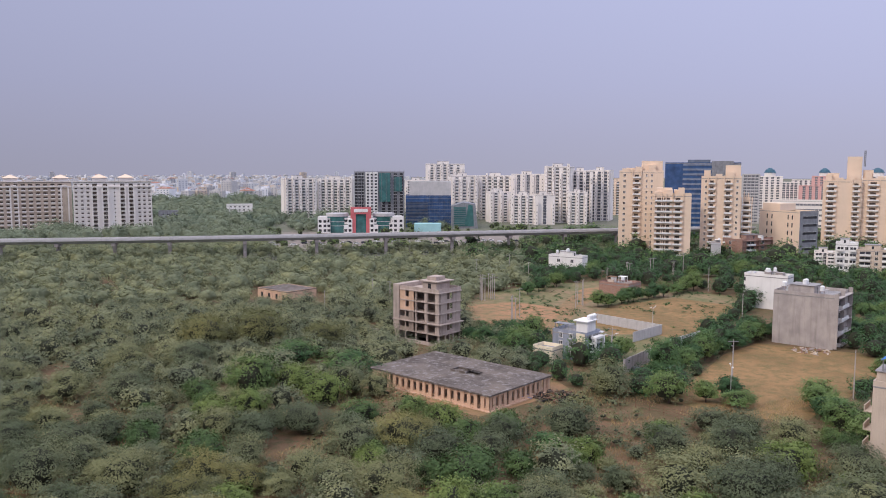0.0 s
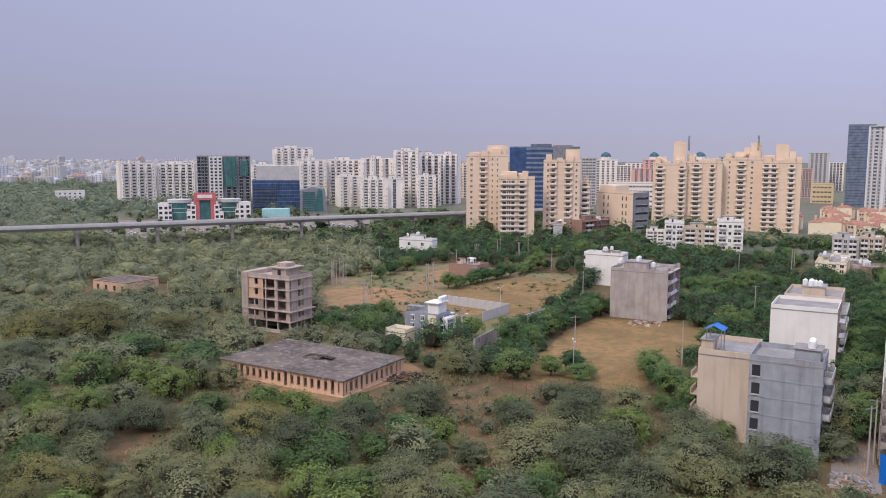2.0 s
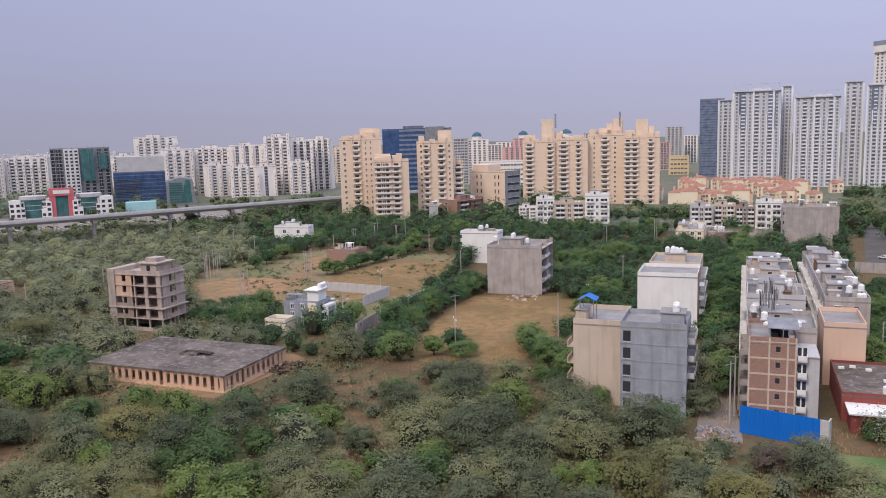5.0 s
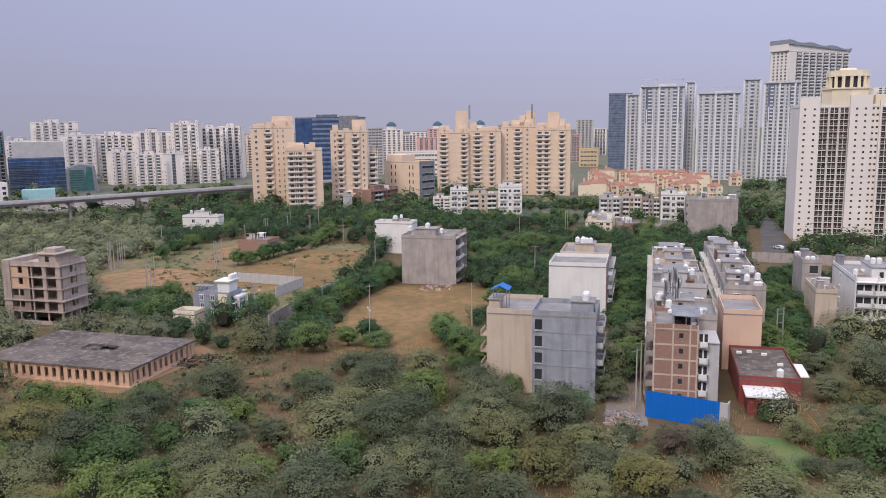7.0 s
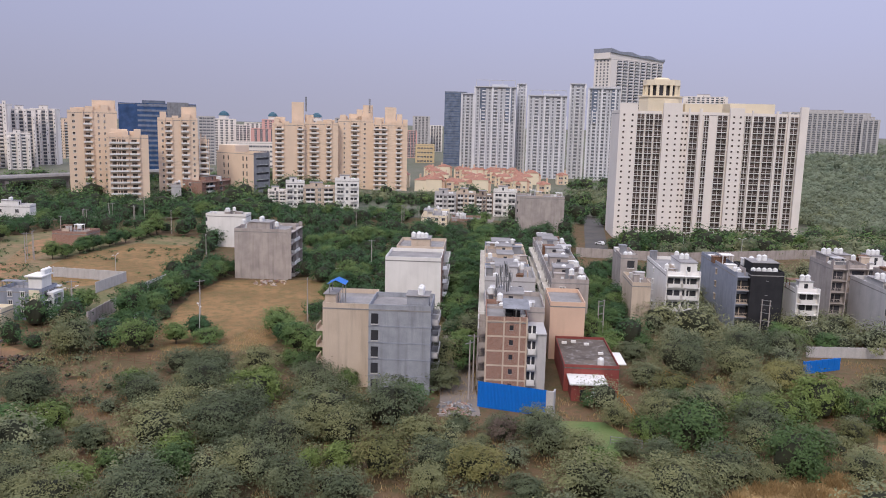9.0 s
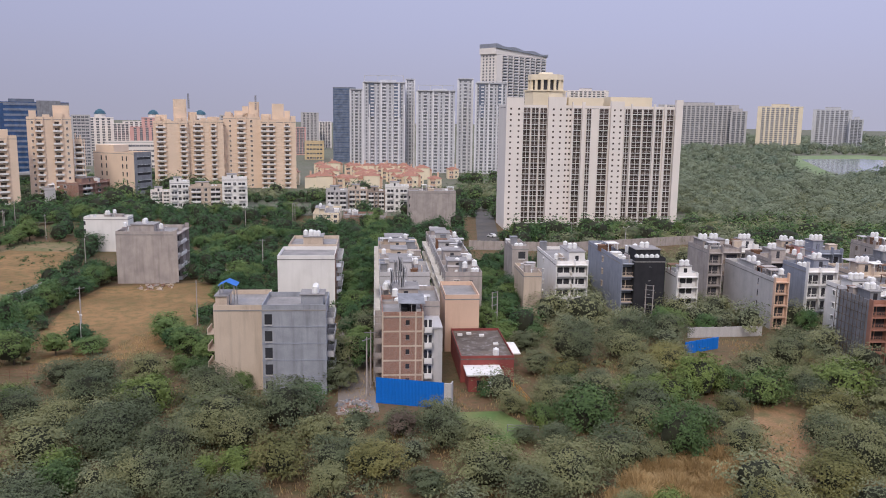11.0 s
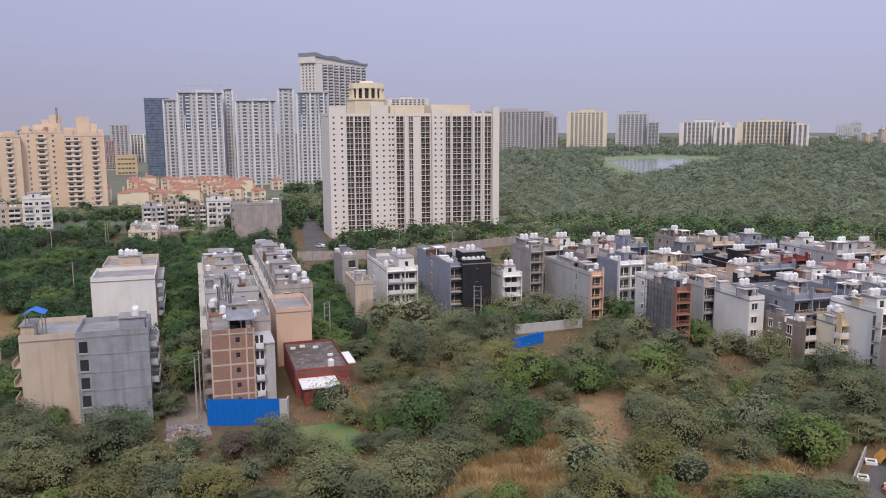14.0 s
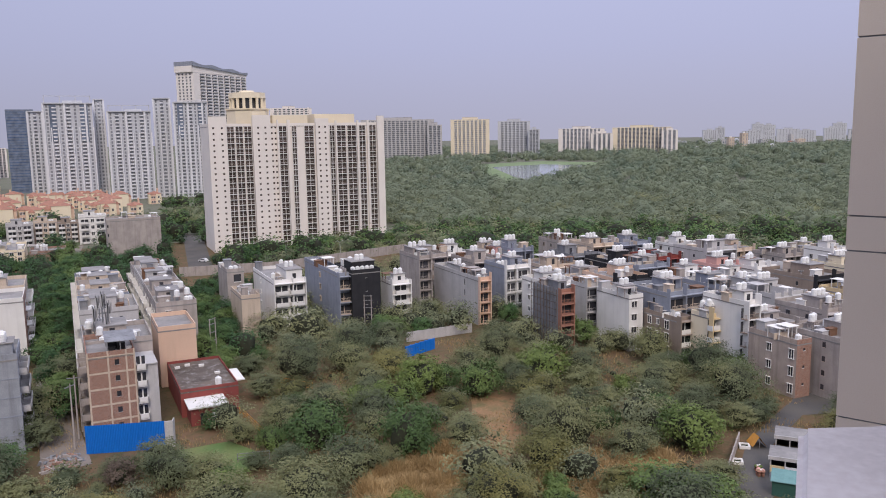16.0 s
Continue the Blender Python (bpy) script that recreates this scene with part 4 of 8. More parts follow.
wedge.add([(0, 0, 0), (w, 0, 0), (w * 0.9, 0, h), (w * 0.45, 0, h * 1.08), (0, 0, h * 0.92), (0, d, 0), (w, d, 0), (w * 0.9, d, h), (w * 0.45, d, h * 1.08), (0, d, h * 0.92)],
          [(0, 1, 2, 3, 4), (9, 8, 7, 6, 5), (0, 5, 6, 1), (1, 6, 7, 2), (2, 7, 8, 3), (3, 8, 9, 4), (4, 9, 5, 0)])
part("wall", wedge, "dark_concrete", slant)
face = Shape()
face.add([(w * 0.5, -0.3, 2), (w * 0.85, -0.3, 2), (w * 0.8, -0.3, h * 0.95), (w * 0.65, -0.3, h)], [(0, 1, 2, 3)])
for i in range(9):
    face.box(w * 0.1, -0.4, h * (0.1 + i * 0.09), w * 0.55, -0.1, h * (0.1 + i * 0.09) + 1.2)
part("glass_front", face, "teal_glass", slant)
shed = Shape()
shed.box(0, 0, 0, 21.2, 12, 6.5)
single("metro_shed", shed, "pale_teal", "pale blue-green metal shed beside the railway", "shed", *(-25.4, 639.5), 0, -2)

# cream towers
def cream_tower(label, xywdh, floors, right, left=(), shafts=(), wall="cream", side=None):
    x, y, turn, w, d, h = xywdh
    ob = block("apartment_tower", label, "building", x, y, turn, w, d, h, wall, floors=floors, right=right, left=left, group="cream apartment towers", lip=1.2, side=side, pane="brown_glass")
    for kind, f, ow, oh, lift in right:
        if kind == "terrace":
            for u in (w * f - ow * 0.5 - 0.5, w * f + ow * 0.5):
                s = Shape()
                s.box(u, -0.7, 0, u + 0.5, 0, h + 0.4)
                part("pier", s, wall, ob)
    for k in range(3):
        s = Shape()
        s.box(w * (0.06 + 0.3 * k), d * 0.1, h - 1, w * (0.22 + 0.3 * k), d * 0.5, h + 1.2 + (k * 7 + floors) % 3)
        part("roof_step", s, wall, ob)
    for f0, f1, up in shafts:
        s = Shape()
        s.box(w * f0, d * 0.3, h - 1, w * f1, d * 0.9, h + up)
        s.box(w * f0 + 0.6, d * 0.3 - 0.3, h - 1, w * f1 - 0.6, d * 0.3, h + up * 0.6)
        part("roof_shaft", s, wall, ob)
    return ob


def bal(f, w=4.2):
    return ("terrace", f, w, 2.7, 0.1)


def win(f, w=1.3, h=1.3):
    return ("win", f, w, h, 1.0)


cream_tower("tall cream apartment tower with a column of white balconies", (100.0, 464.4, -103.6, 24.6, 18.0, 49.4), 15, [win(0.12), bal(0.4), win(0.62, 0.8), win(0.74, 0.8)], shafts=((0.5, 0.98, 5.5), (0.15, 0.35, 1.5)))
cream_tower("cream apartment wing with rounded white balconies", (112.6, 437.7, -105.7, 20.3, 16.0, 36.9), 12, [bal(0.2, 5.5), bal(0.38, 5.5), bal(0.66, 4.6)], shafts=((0.1, 0.5, 3.0), (0.55, 0.8, 2.0)))
cream_tower("cream apartment tower with two columns of white balconies", (140.6, 443.2, -108.8, 20.8, 18.0, 46.4), 14, [win(0.12, 1.0), bal(0.27, 3.4), bal(0.68, 4.0), win(0.9, 1.0)], shafts=((0.6, 0.98, 6.0),))
cream_tower("low cream apartment wing with balconies", (163.0, 440.8, -110.4, 3.8, 14.0, 34.7), 11, [bal(0.5, 5.0)])
cream_tower("cream apartment tower with a tall lift shaft", (231.2, 493.5, -116.2, 21.2, 18.0, 44.0), 14, [bal(0.22, 5.5), bal(0.86, 4.0)], shafts=((0.6, 0.98, 14.0), (0.1, 0.4, 4.0)))
cream_tower("cream apartment tower with white balconies", (251.7, 486.8, -118.5, 21.9, 18.0, 44.9), 14, [bal(0.28, 6.0), bal(0.72, 3.4)], shafts=((0.0, 0.25, 5.0), (0.55, 0.9, 2.0)))
cream_tower("cream apartment tower with stepped crown", (274.4, 482.4, -120.9, 24.0, 20.0, 47.3), 14, [bal(0.48, 5.5), win(0.18, 1.0), win(0.75)], shafts=((0.3, 0.7, 4.0), (0.7, 0.98, 10.0), (0.04, 0.26, 2.2), (0.52, 0.69, 7.0)))
cream_tower("cream apartment tower with stepped crown and balconies", (292.6, 465.7, -123.3, 22.7, 18.0, 45.2), 14, [bal(0.1, 4.5), bal(0.3, 4.5), bal(0.75, 4.0)], shafts=((0.32, 0.66, 11.0), (0.0, 0.3, 4.0), (0.68, 0.84, 6.5), (0.86, 1.0, 3.0)))
for p in ((252.0, 486.6), (292.3, 471.8)):
    mast = Shape()
    for dx, dy in ((0, 0), (0.9, 0), (0.45, 0.8)):
        mast.beam((dx, dy, 0), (dx, dy, 9.6), 0.12)
    for i in range(8):
        mast.beam((0, 0, i * 1.2), (0.9, 0, i * 1.2 + 1.2), 0.08)
        mast.beam((0.9, 0, i * 1.2), (0.45, 0.8, i * 1.2 + 1.2), 0.08)
    single("antenna_mast", mast, "steel", "dark steel lattice antenna on a tower roof", "antenna", *p, 52)

# office between the cream towers
x, y, turn, w, d, h = (157.4, 579.0, -107.6, 51.2, 30.0, 55.0)
office = block("office_building", "dark blue glass office tower with pale spandrel bands", "building", x, y, turn, w, d, h, "blue_glass", floors=15, lip=0.6)
belts = Shape()
for i in range(16):
    belts.box(w * 0.24, -0.3, i * h / 16 + 1.2, w * 0.62, -0.05, i * h / 16 + 2.6)
part("spandrel", belts, "grey_glass", office, "pale grey spandrel bands")
core = Shape()
core.box(w * 0.62, -1.5, 0, w * 0.9, 0, h + 1).box(w * 0.88, -1, 0, w, 0, h - 1)
part("core", core, "dark_concrete", office, "grey lift core")
rim = Shape()
rim.box(w * 0.3, 4, h, w * 0.6, 12, h + 2.0)
part("plant_room", rim, "grey_glass", office)

# ochre office with grey return
x, y, turn, w, d, h = (193.9, 439.1, -68.0, 13.3, 14.0, 27.4)
d = 30.0
office = block("office_building", "cream office block with grey banded return", "building", x, y, turn, w, d, h, "cream", floors=6, side="dark_concrete",
               left=[("strip", 0.2, 0.8, 2.6, 0.3), ("strip", 0.32, 0.8, 2.6, 0.3), ("strip", 0.72, 0.8, 2.6, 0.3), ("strip", 0.82, 0.8, 2.6, 0.3)], right=[("strip", 0.55, w * 0.75, 1.5, 1.0)])
annex = Shape()
annex.box(2, d * 0.55, h - 0.5, w, d, h + 3.5)
part("upper_storey", annex, "cream", office)

# pale towers with teal domes further back

def back_tower(xywdh, mat, label, dome=False, floors=16, n=4):
    x, y, turn, w, d, h = xywdh
    ob = block("apartment_tower", label, "building", x, y, turn, w, d, h, mat, floors=floors, right=cols("win", n, 2.6, 1.7, 0.7), joined=True, group=TOWERS, trim="white_facade", pane="window_grey")
    if dome:
        s = Shape()
        s.cone(w / 2, d / 2, h - 1, h + 3.5, w * 0.22, w * 0.22, 10, 1)
        s.cone(w / 2, d / 2, h + 3.5, h + 6.5, w * 0.24, w * 0.17, 10, 0)
        s.cone(w / 2, d / 2, h + 6.5, h + 8.5, w * 0.17, w * 0.05, 10, 0)
        part("dome", s, ["teal_dome", "white_facade"], ob, "teal cupola")


back_tower((275.8, 751.0, -110.8, 16.1, 18.0, 46.1), "grey_paint", "plain grey apartment tower with small windows")
back_tower((323.9, 839.7, -111.9, 25.3, 18.0, 43.3), "white_facade", "pale apartment tower with a teal cupola", True)
back_tower((337.7, 812.6, -113.2, 17.5, 18.0, 37.6), "white_facade", "pale pink apartment tower")
back_tower((345.2, 787.7, -114.6, 26.5, 18.0, 34.5), "pink", "pink apartment tower with white frames")
back_tower((392.6, 865.1, -115.2, 24.8, 18.0, 43.3), "pink", "pale apartment tower with a teal cupola", True)
back_tower((435.8, 844.1, -118.2, 28.0, 18.0, 43.7), "white_facade", "pale apartment tower with a teal cupola", True)
back_tower((441.7, 784.2, -120.0, 18.8, 18.0, 47.4), "grey_paint", "plain grey apartment tower with small windows")
back_tower((657.4, 943.6, -125.5, 24.5, 18.0, 51.6), "grey_paint", "far grey apartment tower", floors=22)
back_tower((706.4, 970.1, -126.5, 19.1, 18.0, 38.7), "white_facade", "far pale apartment tower", floors=18)
back_tower((285.8, 704.2, -113.8, 44.1, 18.0, 23.8), "white_facade", "long white flat block with rows of windows", floors=5, n=12)
back_tower((517.4, 736.4, -125.8, 21.2, 18.0, 20.2), "yellow", "small yellow block beside a flyover", floors=4, n=5)

back_tower((351.0, 936.4, -111.3, 25.2, 18.0, 30.3), "white_facade", "pale far apartment tower with small windows")
back_tower((402.3, 937.3, -114.0, 25.2, 18.0, 38.5), "white_facade", "pale far apartment tower with small windows")
back_tower((423.4, 883.8, -116.5, 30.9, 18.0, 33.9), "pink", "pink far apartment tower with white frames")
back_tower((474.9, 857.2, -119.6, 20.5, 18.0, 32.9), "white_facade", "pale far apartment tower with small windows")
back_tower((563.5, 826.1, -124.7, 15.5, 18.0, 33.4), "pink", "pink far apartment tower with white frames")

# glass tower and the three grey-white towers
x, y, turn, w, d, h = (512.5, 678.1, -127.8, 23.4, 30.0, 77.5)
tower = block("office_tower", "tall blue-grey glass office tower", "building", x, y, turn, w, d, h, "grey_glass", floors=24, lip=0.5)
lines = Shape()
for i in range(1, 30):
    lines.box(0, -0.12, i * h / 30, w, -0.02, i * h / 30 + 0.35)
part("mullion", lines, "blue_glass", tower, "dark floor lines")


def grey_tower(label, xywdh, floors, n, up, glass):
    x, y, turn, w, d, h = xywdh
    right = []
    for i in range(n):
        f = (i + 0.5) / n
        right.append(("rail", f, w / n * 0.62, 2.7, 0.1) if i % 2 == n // 2 % 2 else ("strip", f, w / n * 0.30, 2.0, 0.5))
    ob = block("apartment_tower", label, "building", x, y, turn, w, d, h, "cool_grey", floors=floors, right=right, joined=True, group="grey apartment towers", pane="pale_glass", trim="cool_white",
               left=cols("win", 3, 1.6, 1.6, 0.8))
    for i in range(n + 1):
        s = Shape()
        s.box(w * i / n - (0.7 if i % 3 == 0 else 0.4), -1.2, 0, w * i / n + (0.7 if i % 3 == 0 else 0.4), 0, h * (1.0 if i % 3 == 0 else 0.76))
        part("fin", s, "cool_white", ob, "white vertical fin")
    crown = Shape()
    crown.box(w * 0.4, d * 0.4, h - 1, w * 0.8, d * 0.8, h + up * 0.45)
    for u in (0.02, 0.34, 0.66, 0.96):
        crown.box(w * u, 0, h - 0.5, w * u + 0.5, 0.5, h + up)
    crown.box(w * 0.02, 0, h + up - 0.5, w * 0.96 + 0.5, 0.6, h + up)
    crown.box(-0.5, -1.5, h - 0.2, w + 0.5, d * 0.5, h + 0.6)
    part("roof_frame", crown, "cool_grey", ob, "white roof frame")
    for f0, f1 in glass:
        g = Shape()
        g.box(w * f0, -1.0, h * 0.62, w * f1, -0.1, h - 1)
        part("glass_bay", g, "grey_glass", ob, "blue-grey glass corner bay")


grey_tower("grey and white apartment tower with glass bays and white fins", (442.5, 542.4, -130.6, 35.1, 22.0, 77.1), 27, 7, 6, ((0.12, 0.26), (0.74, 0.9)))
grey_tower("narrow grey apartment tower beside a taller one", (452.3, 573.0, -128.6, 10.8, 18.0, 71.8), 25, 3, 0.5, ())
grey_tower("grey apartment tower wing with balconies", (483.4, 533.6, -132.4, 7.4, 18.0, 80.9), 27, 3, 0.5, ())
grey_tower("grey and white apartment tower with a glazed top", (480.4, 515.9, -134.2, 32.6, 22.0, 70.8), 25, 7, 5, ((0.0, 1.0),) if False else ())
grey_tower("grey apartment tower wing with balconies", (512.8, 498.2, -136.2, 12.7, 20.0, 81.6), 27, 3, 0.5, ())
grey_tower("grey and white apartment tower with glass bays", (516.3, 480.0, -138.0, 26.3, 22.0, 77.9), 27, 7, 1.5, ((0.1, 0.28), (0.72, 0.9)))
# the tallest one, with a wavy roof on a wedge sloped to fit the camera's view
x, y, turn, w, d, h = (673.8, 596.6, -90.0, 87.1, 24.0, 117.8)
tall = block("apartment_tower", "tallest pale apartment tower with a wavy grey roof", "building", x, y, turn, w, d, h, "white_facade", floors=36,
             right=cols("bal", 8, w / 12, 2.7, 0.1, 0.1, 1.0), left=cols("win", 4, 2.0, 1.8, 0.7), joined=True, group=TOWERS, pane="window_grey")
gable, wave = Shape(), Shape()
for i in range(24):
    ends = []
    for k in (i, i + 1):
        f = k / 24
        ends.append((-2 + (w + 4) * f, h + 6.0 - 5.0 * f, h + 9.6 - 6.2 * f + 0.9 * math.cos(k * 0.75)))
    for shape, v0, lo, hi in ((gable, 0.2, 0, 1), (wave, -1.2, 1, 2)):
        (u0, *z0), (u1, *z1) = ends
        z0, z1 = [h - 0.4] + z0, [h - 0.4] + z1
        shape.add([(u0, v0, z0[lo]), (u1, v0, z1[lo]), (u1, v0, z1[hi]), (u0, v0, z0[hi]), (u0, d, z0[lo]), (u1, d, z1[lo]), (u1, d, z1[hi]), (u0, d, z0[hi])],
                  [(0, 1, 2, 3), (7, 6, 5, 4), (3, 2, 6, 7), (0, 3, 7, 4), (1, 5, 6, 2), (0, 4, 5, 1)])
part("top_storey", gable, "white_facade", tall)
part("roof", wave, "blue_grey", tall, "wavy grey roof")
white_block((802.7, 596.3, -144.6, 49.7, 24.0, 82.2), 8, 32, "pale apartment tower with a dark flat roof")

# white tower with a yellow crown
x, y, turn, w, d, h = (271.1, 233.9, -131.0, 78.8, 0.0, 55.2)
d = 24
tower = block("apartment_tower", "large white apartment tower with a yellow crown and recessed window bays", "building", x, y, turn, w, d, h, "white_facade", floors=22, group="", lip=1.2, roof="roof_grey", base=0.5, pane="brown_glass",
              right=[("dot", f, 0.8, 0.8, 1.4) for f in (0.365, 0.345)]
              + [("deep", f, 3.3, 2.5, 0.1) for f in (0.118, 0.165, 0.212)]
              + [("deep", 0.405, 3.6, 2.5, 0.1), ("deep", 0.47, 2.2, 2.5, 0.1), ("deep", 0.555, 4.4, 2.5, 0.1), ("deep", 0.69, 2.4, 2.5, 0.1), ("deep", 0.745, 4.4, 2.5, 0.1), ("deep", 0.808, 4.4, 2.5, 0.1),
                 ("deep", 0.872, 3.2, 2.5, 0.1), ("deep", 0.935, 3.4, 2.5, 0.1)])
for f0, f1, up in ((0.0, 0.095, 3.0), (0.235, 0.335, 3.5), (0.372, 0.38, 1.5), (0.43, 0.445, 1.5), (0.59, 0.665, 2.0), (0.708, 0.716, 1.0), (0.838, 0.848, 1.0), (0.9, 0.91, 1.0), (0.96, 1.0, 3.0)):
    s = Shape()
    s.box(w * f0, -1.1 if f1 - f0 < 0.03 else -1.8, 0, w * f1, 0, h + up)
    part("pier", s, "white_facade", tower, "plain white pier")
for f in (0.025, 0.07, 0.265, 0.305, 0.61, 0.645):
    for i in range(22):
        fit_opening("dot", 0.8, 0.8, "white_paint", "brown_glass", tower, pose(w * f, -1.8, 0.5 + i * (h - 1.7) / 22 + 1.4))
for f0, f1, up in ((0.36, 0.56, 3.5), (0.6, 0.84, 4.0)):
    pent = Shape()
    pent.box(w * f0, 3, h - 1, w * f1, d - 2, h + up)
    part("penthouse", pent, "pale_cream", tower, "cream roof storey")
crown = Shape()
cx, cy = w * 0.24, 9
crown.cone(cx, cy, h - 1, h + 6.4, 9.3, 9.3, 8)
crown.cone(cx, cy, h + 6.0, h + 6.6, 9.9, 9.9, 8)
for i in range(16):
    a = 2 * math.pi * i / 16
    crown.box(cx + 7.4 * math.cos(a) - 0.55, cy + 7.4 * math.sin(a) - 0.55, h + 6, cx + 7.4 * math.cos(a) + 0.55, cy + 7.4 * math.sin(a) + 0.55, h + 11)
crown.cone(cx, cy, h + 6, h + 11, 6.6, 6.6, 12, 1)
crown.cone(cx, cy, h + 11, h + 13.4, 8.2, 8.0, 12)
crown.cone(cx, cy, h + 13.4, h + 14.4, 3.6, 3.0, 12)
part("crown", crown, ["pale_cream", "glass"], tower, "pale yellow octagonal crown with columns")

# slabs on the skyline beyond the forest; haze is put into their pale colours
for k, row in enumerate(((1293.9, 758.9, -152.2, 135.4, 24.0, 74.8), (1333.5, 642.1, -154.8, 27.0, 24.0, 64.5), (1415.3, 632.0, -157.3, 74.3, 24.0, 74.1), (1496.4, 566.5, -160.4, 63.5, 24.0, 70.1),
                         (1497.6, 503.5, -161.8, 21.8, 24.0, 53.6), (1630.1, 482.4, -165.1, 94.2, 24.0, 54.1), (1608.9, 408.8, -166.5, 44.2, 24.0, 43.9), (1677.3, 380.7, -169.2, 117.9, 24.0, 54.6), (1676.7, 280.2, -171.0, 31.9, 24.0, 48.4))):
    x, y, turn, w, d, h = row
    block("apartment_slab", ("grey" if k < 5 else "pale") + " apartment slab on the skyline beyond the forest", "building", x, y, turn, w, d, h, ("grey_paint", "grey_paint", "pale_cream", "cool_grey", "cool_grey", "white_facade", "white_facade", "pale_cream", "white_facade")[k],
          floors=20, right=cols("deep", max(3, int(w / 9)), 5.0, 2.6, 0.1), joined=True, group="skyline slabs", head=(0.3, 0.3, 0.7, 0.7, 5), trim="cool_white", pane="pale_glass")
for b, r, w, h in ((83.2, 2800, 46, 44), (84.0, 2900, 30, 52), (85.7, 2700, 60, 40), (86.3, 2800, 34, 62), (86.9, 2800, 40, 58), (87.8, 2900, 70, 44), (89.0, 3000, 60, 38), (90.6, 2800, 50, 46), (91.1, 2900, 40, 60), (92.0, 2900, 60, 40)):
    block("apartment_slab", "hazy grey apartment tower on the far horizon", "building", math.sin(radians(b)) * r, math.cos(radians(b)) * r, -b - 90 + 6, w, 22, h, "cool_grey", floors=14, right=cols("win", 6, 2.6, 1.7, 0.7), joined=True, group="skyline slabs", head=(0.3, 0.3, 0.7, 0.7, 5), pane="pale_glass")
far = random.Random(5)
# mostly greys, standing in for haze over the far houses
CITY = ["grey_paint", "cool_grey", "grey_paint", "cool_white", "beige", "cool_grey", "grey_glass", "terracotta"]
city = Shape()
for t0, t1, n, lo, hi in ((-95, -74, 60, 1900, 3000), (3, 31, 1500, 1350, 4400), (-36, -30, 12, 1400, 1900), (-3, 4, 60, 1300, 3500)):
    for i in range(n):
        b, r = radians(far.uniform(t0, t1)), far.uniform(lo, hi)
        cx, cy, a = -math.sin(b) * r, math.cos(b) * r, far.choice((b, b + 0.5, b - 0.6))
        w, d, h = far.uniform(9, 26), far.uniform(9, 20), far.choice((8, 11, 14, 14, 18)) if far.random() < 0.985 else far.uniform(24, 40)
        lump = Shape()
        lump.box(-w / 2, 0, 0, w / 2, d, h, far.randrange(6))
        lump.box(-w * 0.2, d * 0.3, h, w * 0.15, d * 0.7, h + 2.6, far.randrange(4))
        if far.random() < 0.04:
            lump.hip(-w / 2 - 0.5, -0.5, w / 2 + 0.5, d + 0.5, h, h + 3, 7)
        for k in range(max(2, int(h / 3.3))):
            for q in range(max(2, int(w / 5))):
                u = -w / 2 + (q + 0.5) * w / max(2, int(w / 5))
                lump.box(u - 0.9, -0.1, k * 3.3 + 1, u + 0.9, 0, k * 3.3 + 2.5, 6)
        n0 = len(city.v)
        city.v += [(cx + x * math.cos(a) - y * math.sin(a), cy + x * math.sin(a) + y * math.cos(a), z) for x, y, z in lump.v]
        city.f += [tuple(q + n0 for q in face) for face in lump.f]
        city.s += lump.s
single("far_city", city, CITY, "pale low houses of the far city", "buildings", kind="stuff")

# townhouses with red roofs
house_row = random.Random(9)
def townhouse(x, y, turn):
    key = ("townhouse", house_row.randrange(3))
    if key not in STORE:
        k = key[1]
        ob = thing("townhouse", "peach townhouse with a red tiled hip roof", "house", x, y, 0, turn, group="red-roofed townhouses")
        s = Shape()
        s.box(0, 0, 0, 9, 11, 7.5 + k * 0.8)
        part("wall", s, "pale_cream", ob)
        r = Shape()
        r.hip(-0.3, -0.3, 9.3, 11.3, 7.5 + k * 0.8, 9.4 + k, 0)
        r.hip(1.0, -2.2, 5.0, 4.0, 7.2, 9.3, 0)
        part("roof", r, "terracotta", ob)
        p = Shape()
        p.box(1.4, -1.8, 0, 4.6, 0, 7.2)
        part("porch", p, "peach", ob)
        p = Shape()
        p.box(6.5, 7, 8, 7.6, 8.2, 11.5)
        part("chimney", p, "peach", ob)
        for u in (2.2, 3.8, 7.0):
            for zz in (1.0, 4.4):
                fit_opening("win", 1.3, 1.5, "white_paint", "glass", ob, pose(u, -1.8 if u < 5 else 0, zz))
        STORE[key] = ob
        return ob
    return copy_thing(STORE[key], pose(x, y, 0, 0, 0, turn))


for t, x0, y0, x1, y1, n in ((0, 300.3, 495.7, 338.7, 460.4, 9), (0, 388.7, 542.1, 324.5, 420.2, 7), (0, 426.2, 552.4, 354.6, 427.5, 7), (0, 433.9, 519.9, 370.5, 419.3, 6),
                             (0, 451.3, 511.3, 384.7, 412.0, 6), (0, 324.9, 442.9, 377.1, 392.8, 10), (0, 436.2, 454.8, 464.3, 452.7, 4), (0, 289.3, 474.8, 331.1, 473.1, 6)):
    for i in range(n):
        f = i / max(1, n - 1)
        px, py = x0 + (x1 - x0) * f + house_row.uniform(-1.5, 1.5), y0 + (y1 - y0) * f
        if is_free(px, py):
            townhouse(px, py, -40 + house_row.choice((0, 0, 0, 90)))
            footprint(px, py, -130, 10, 10, 0.5)

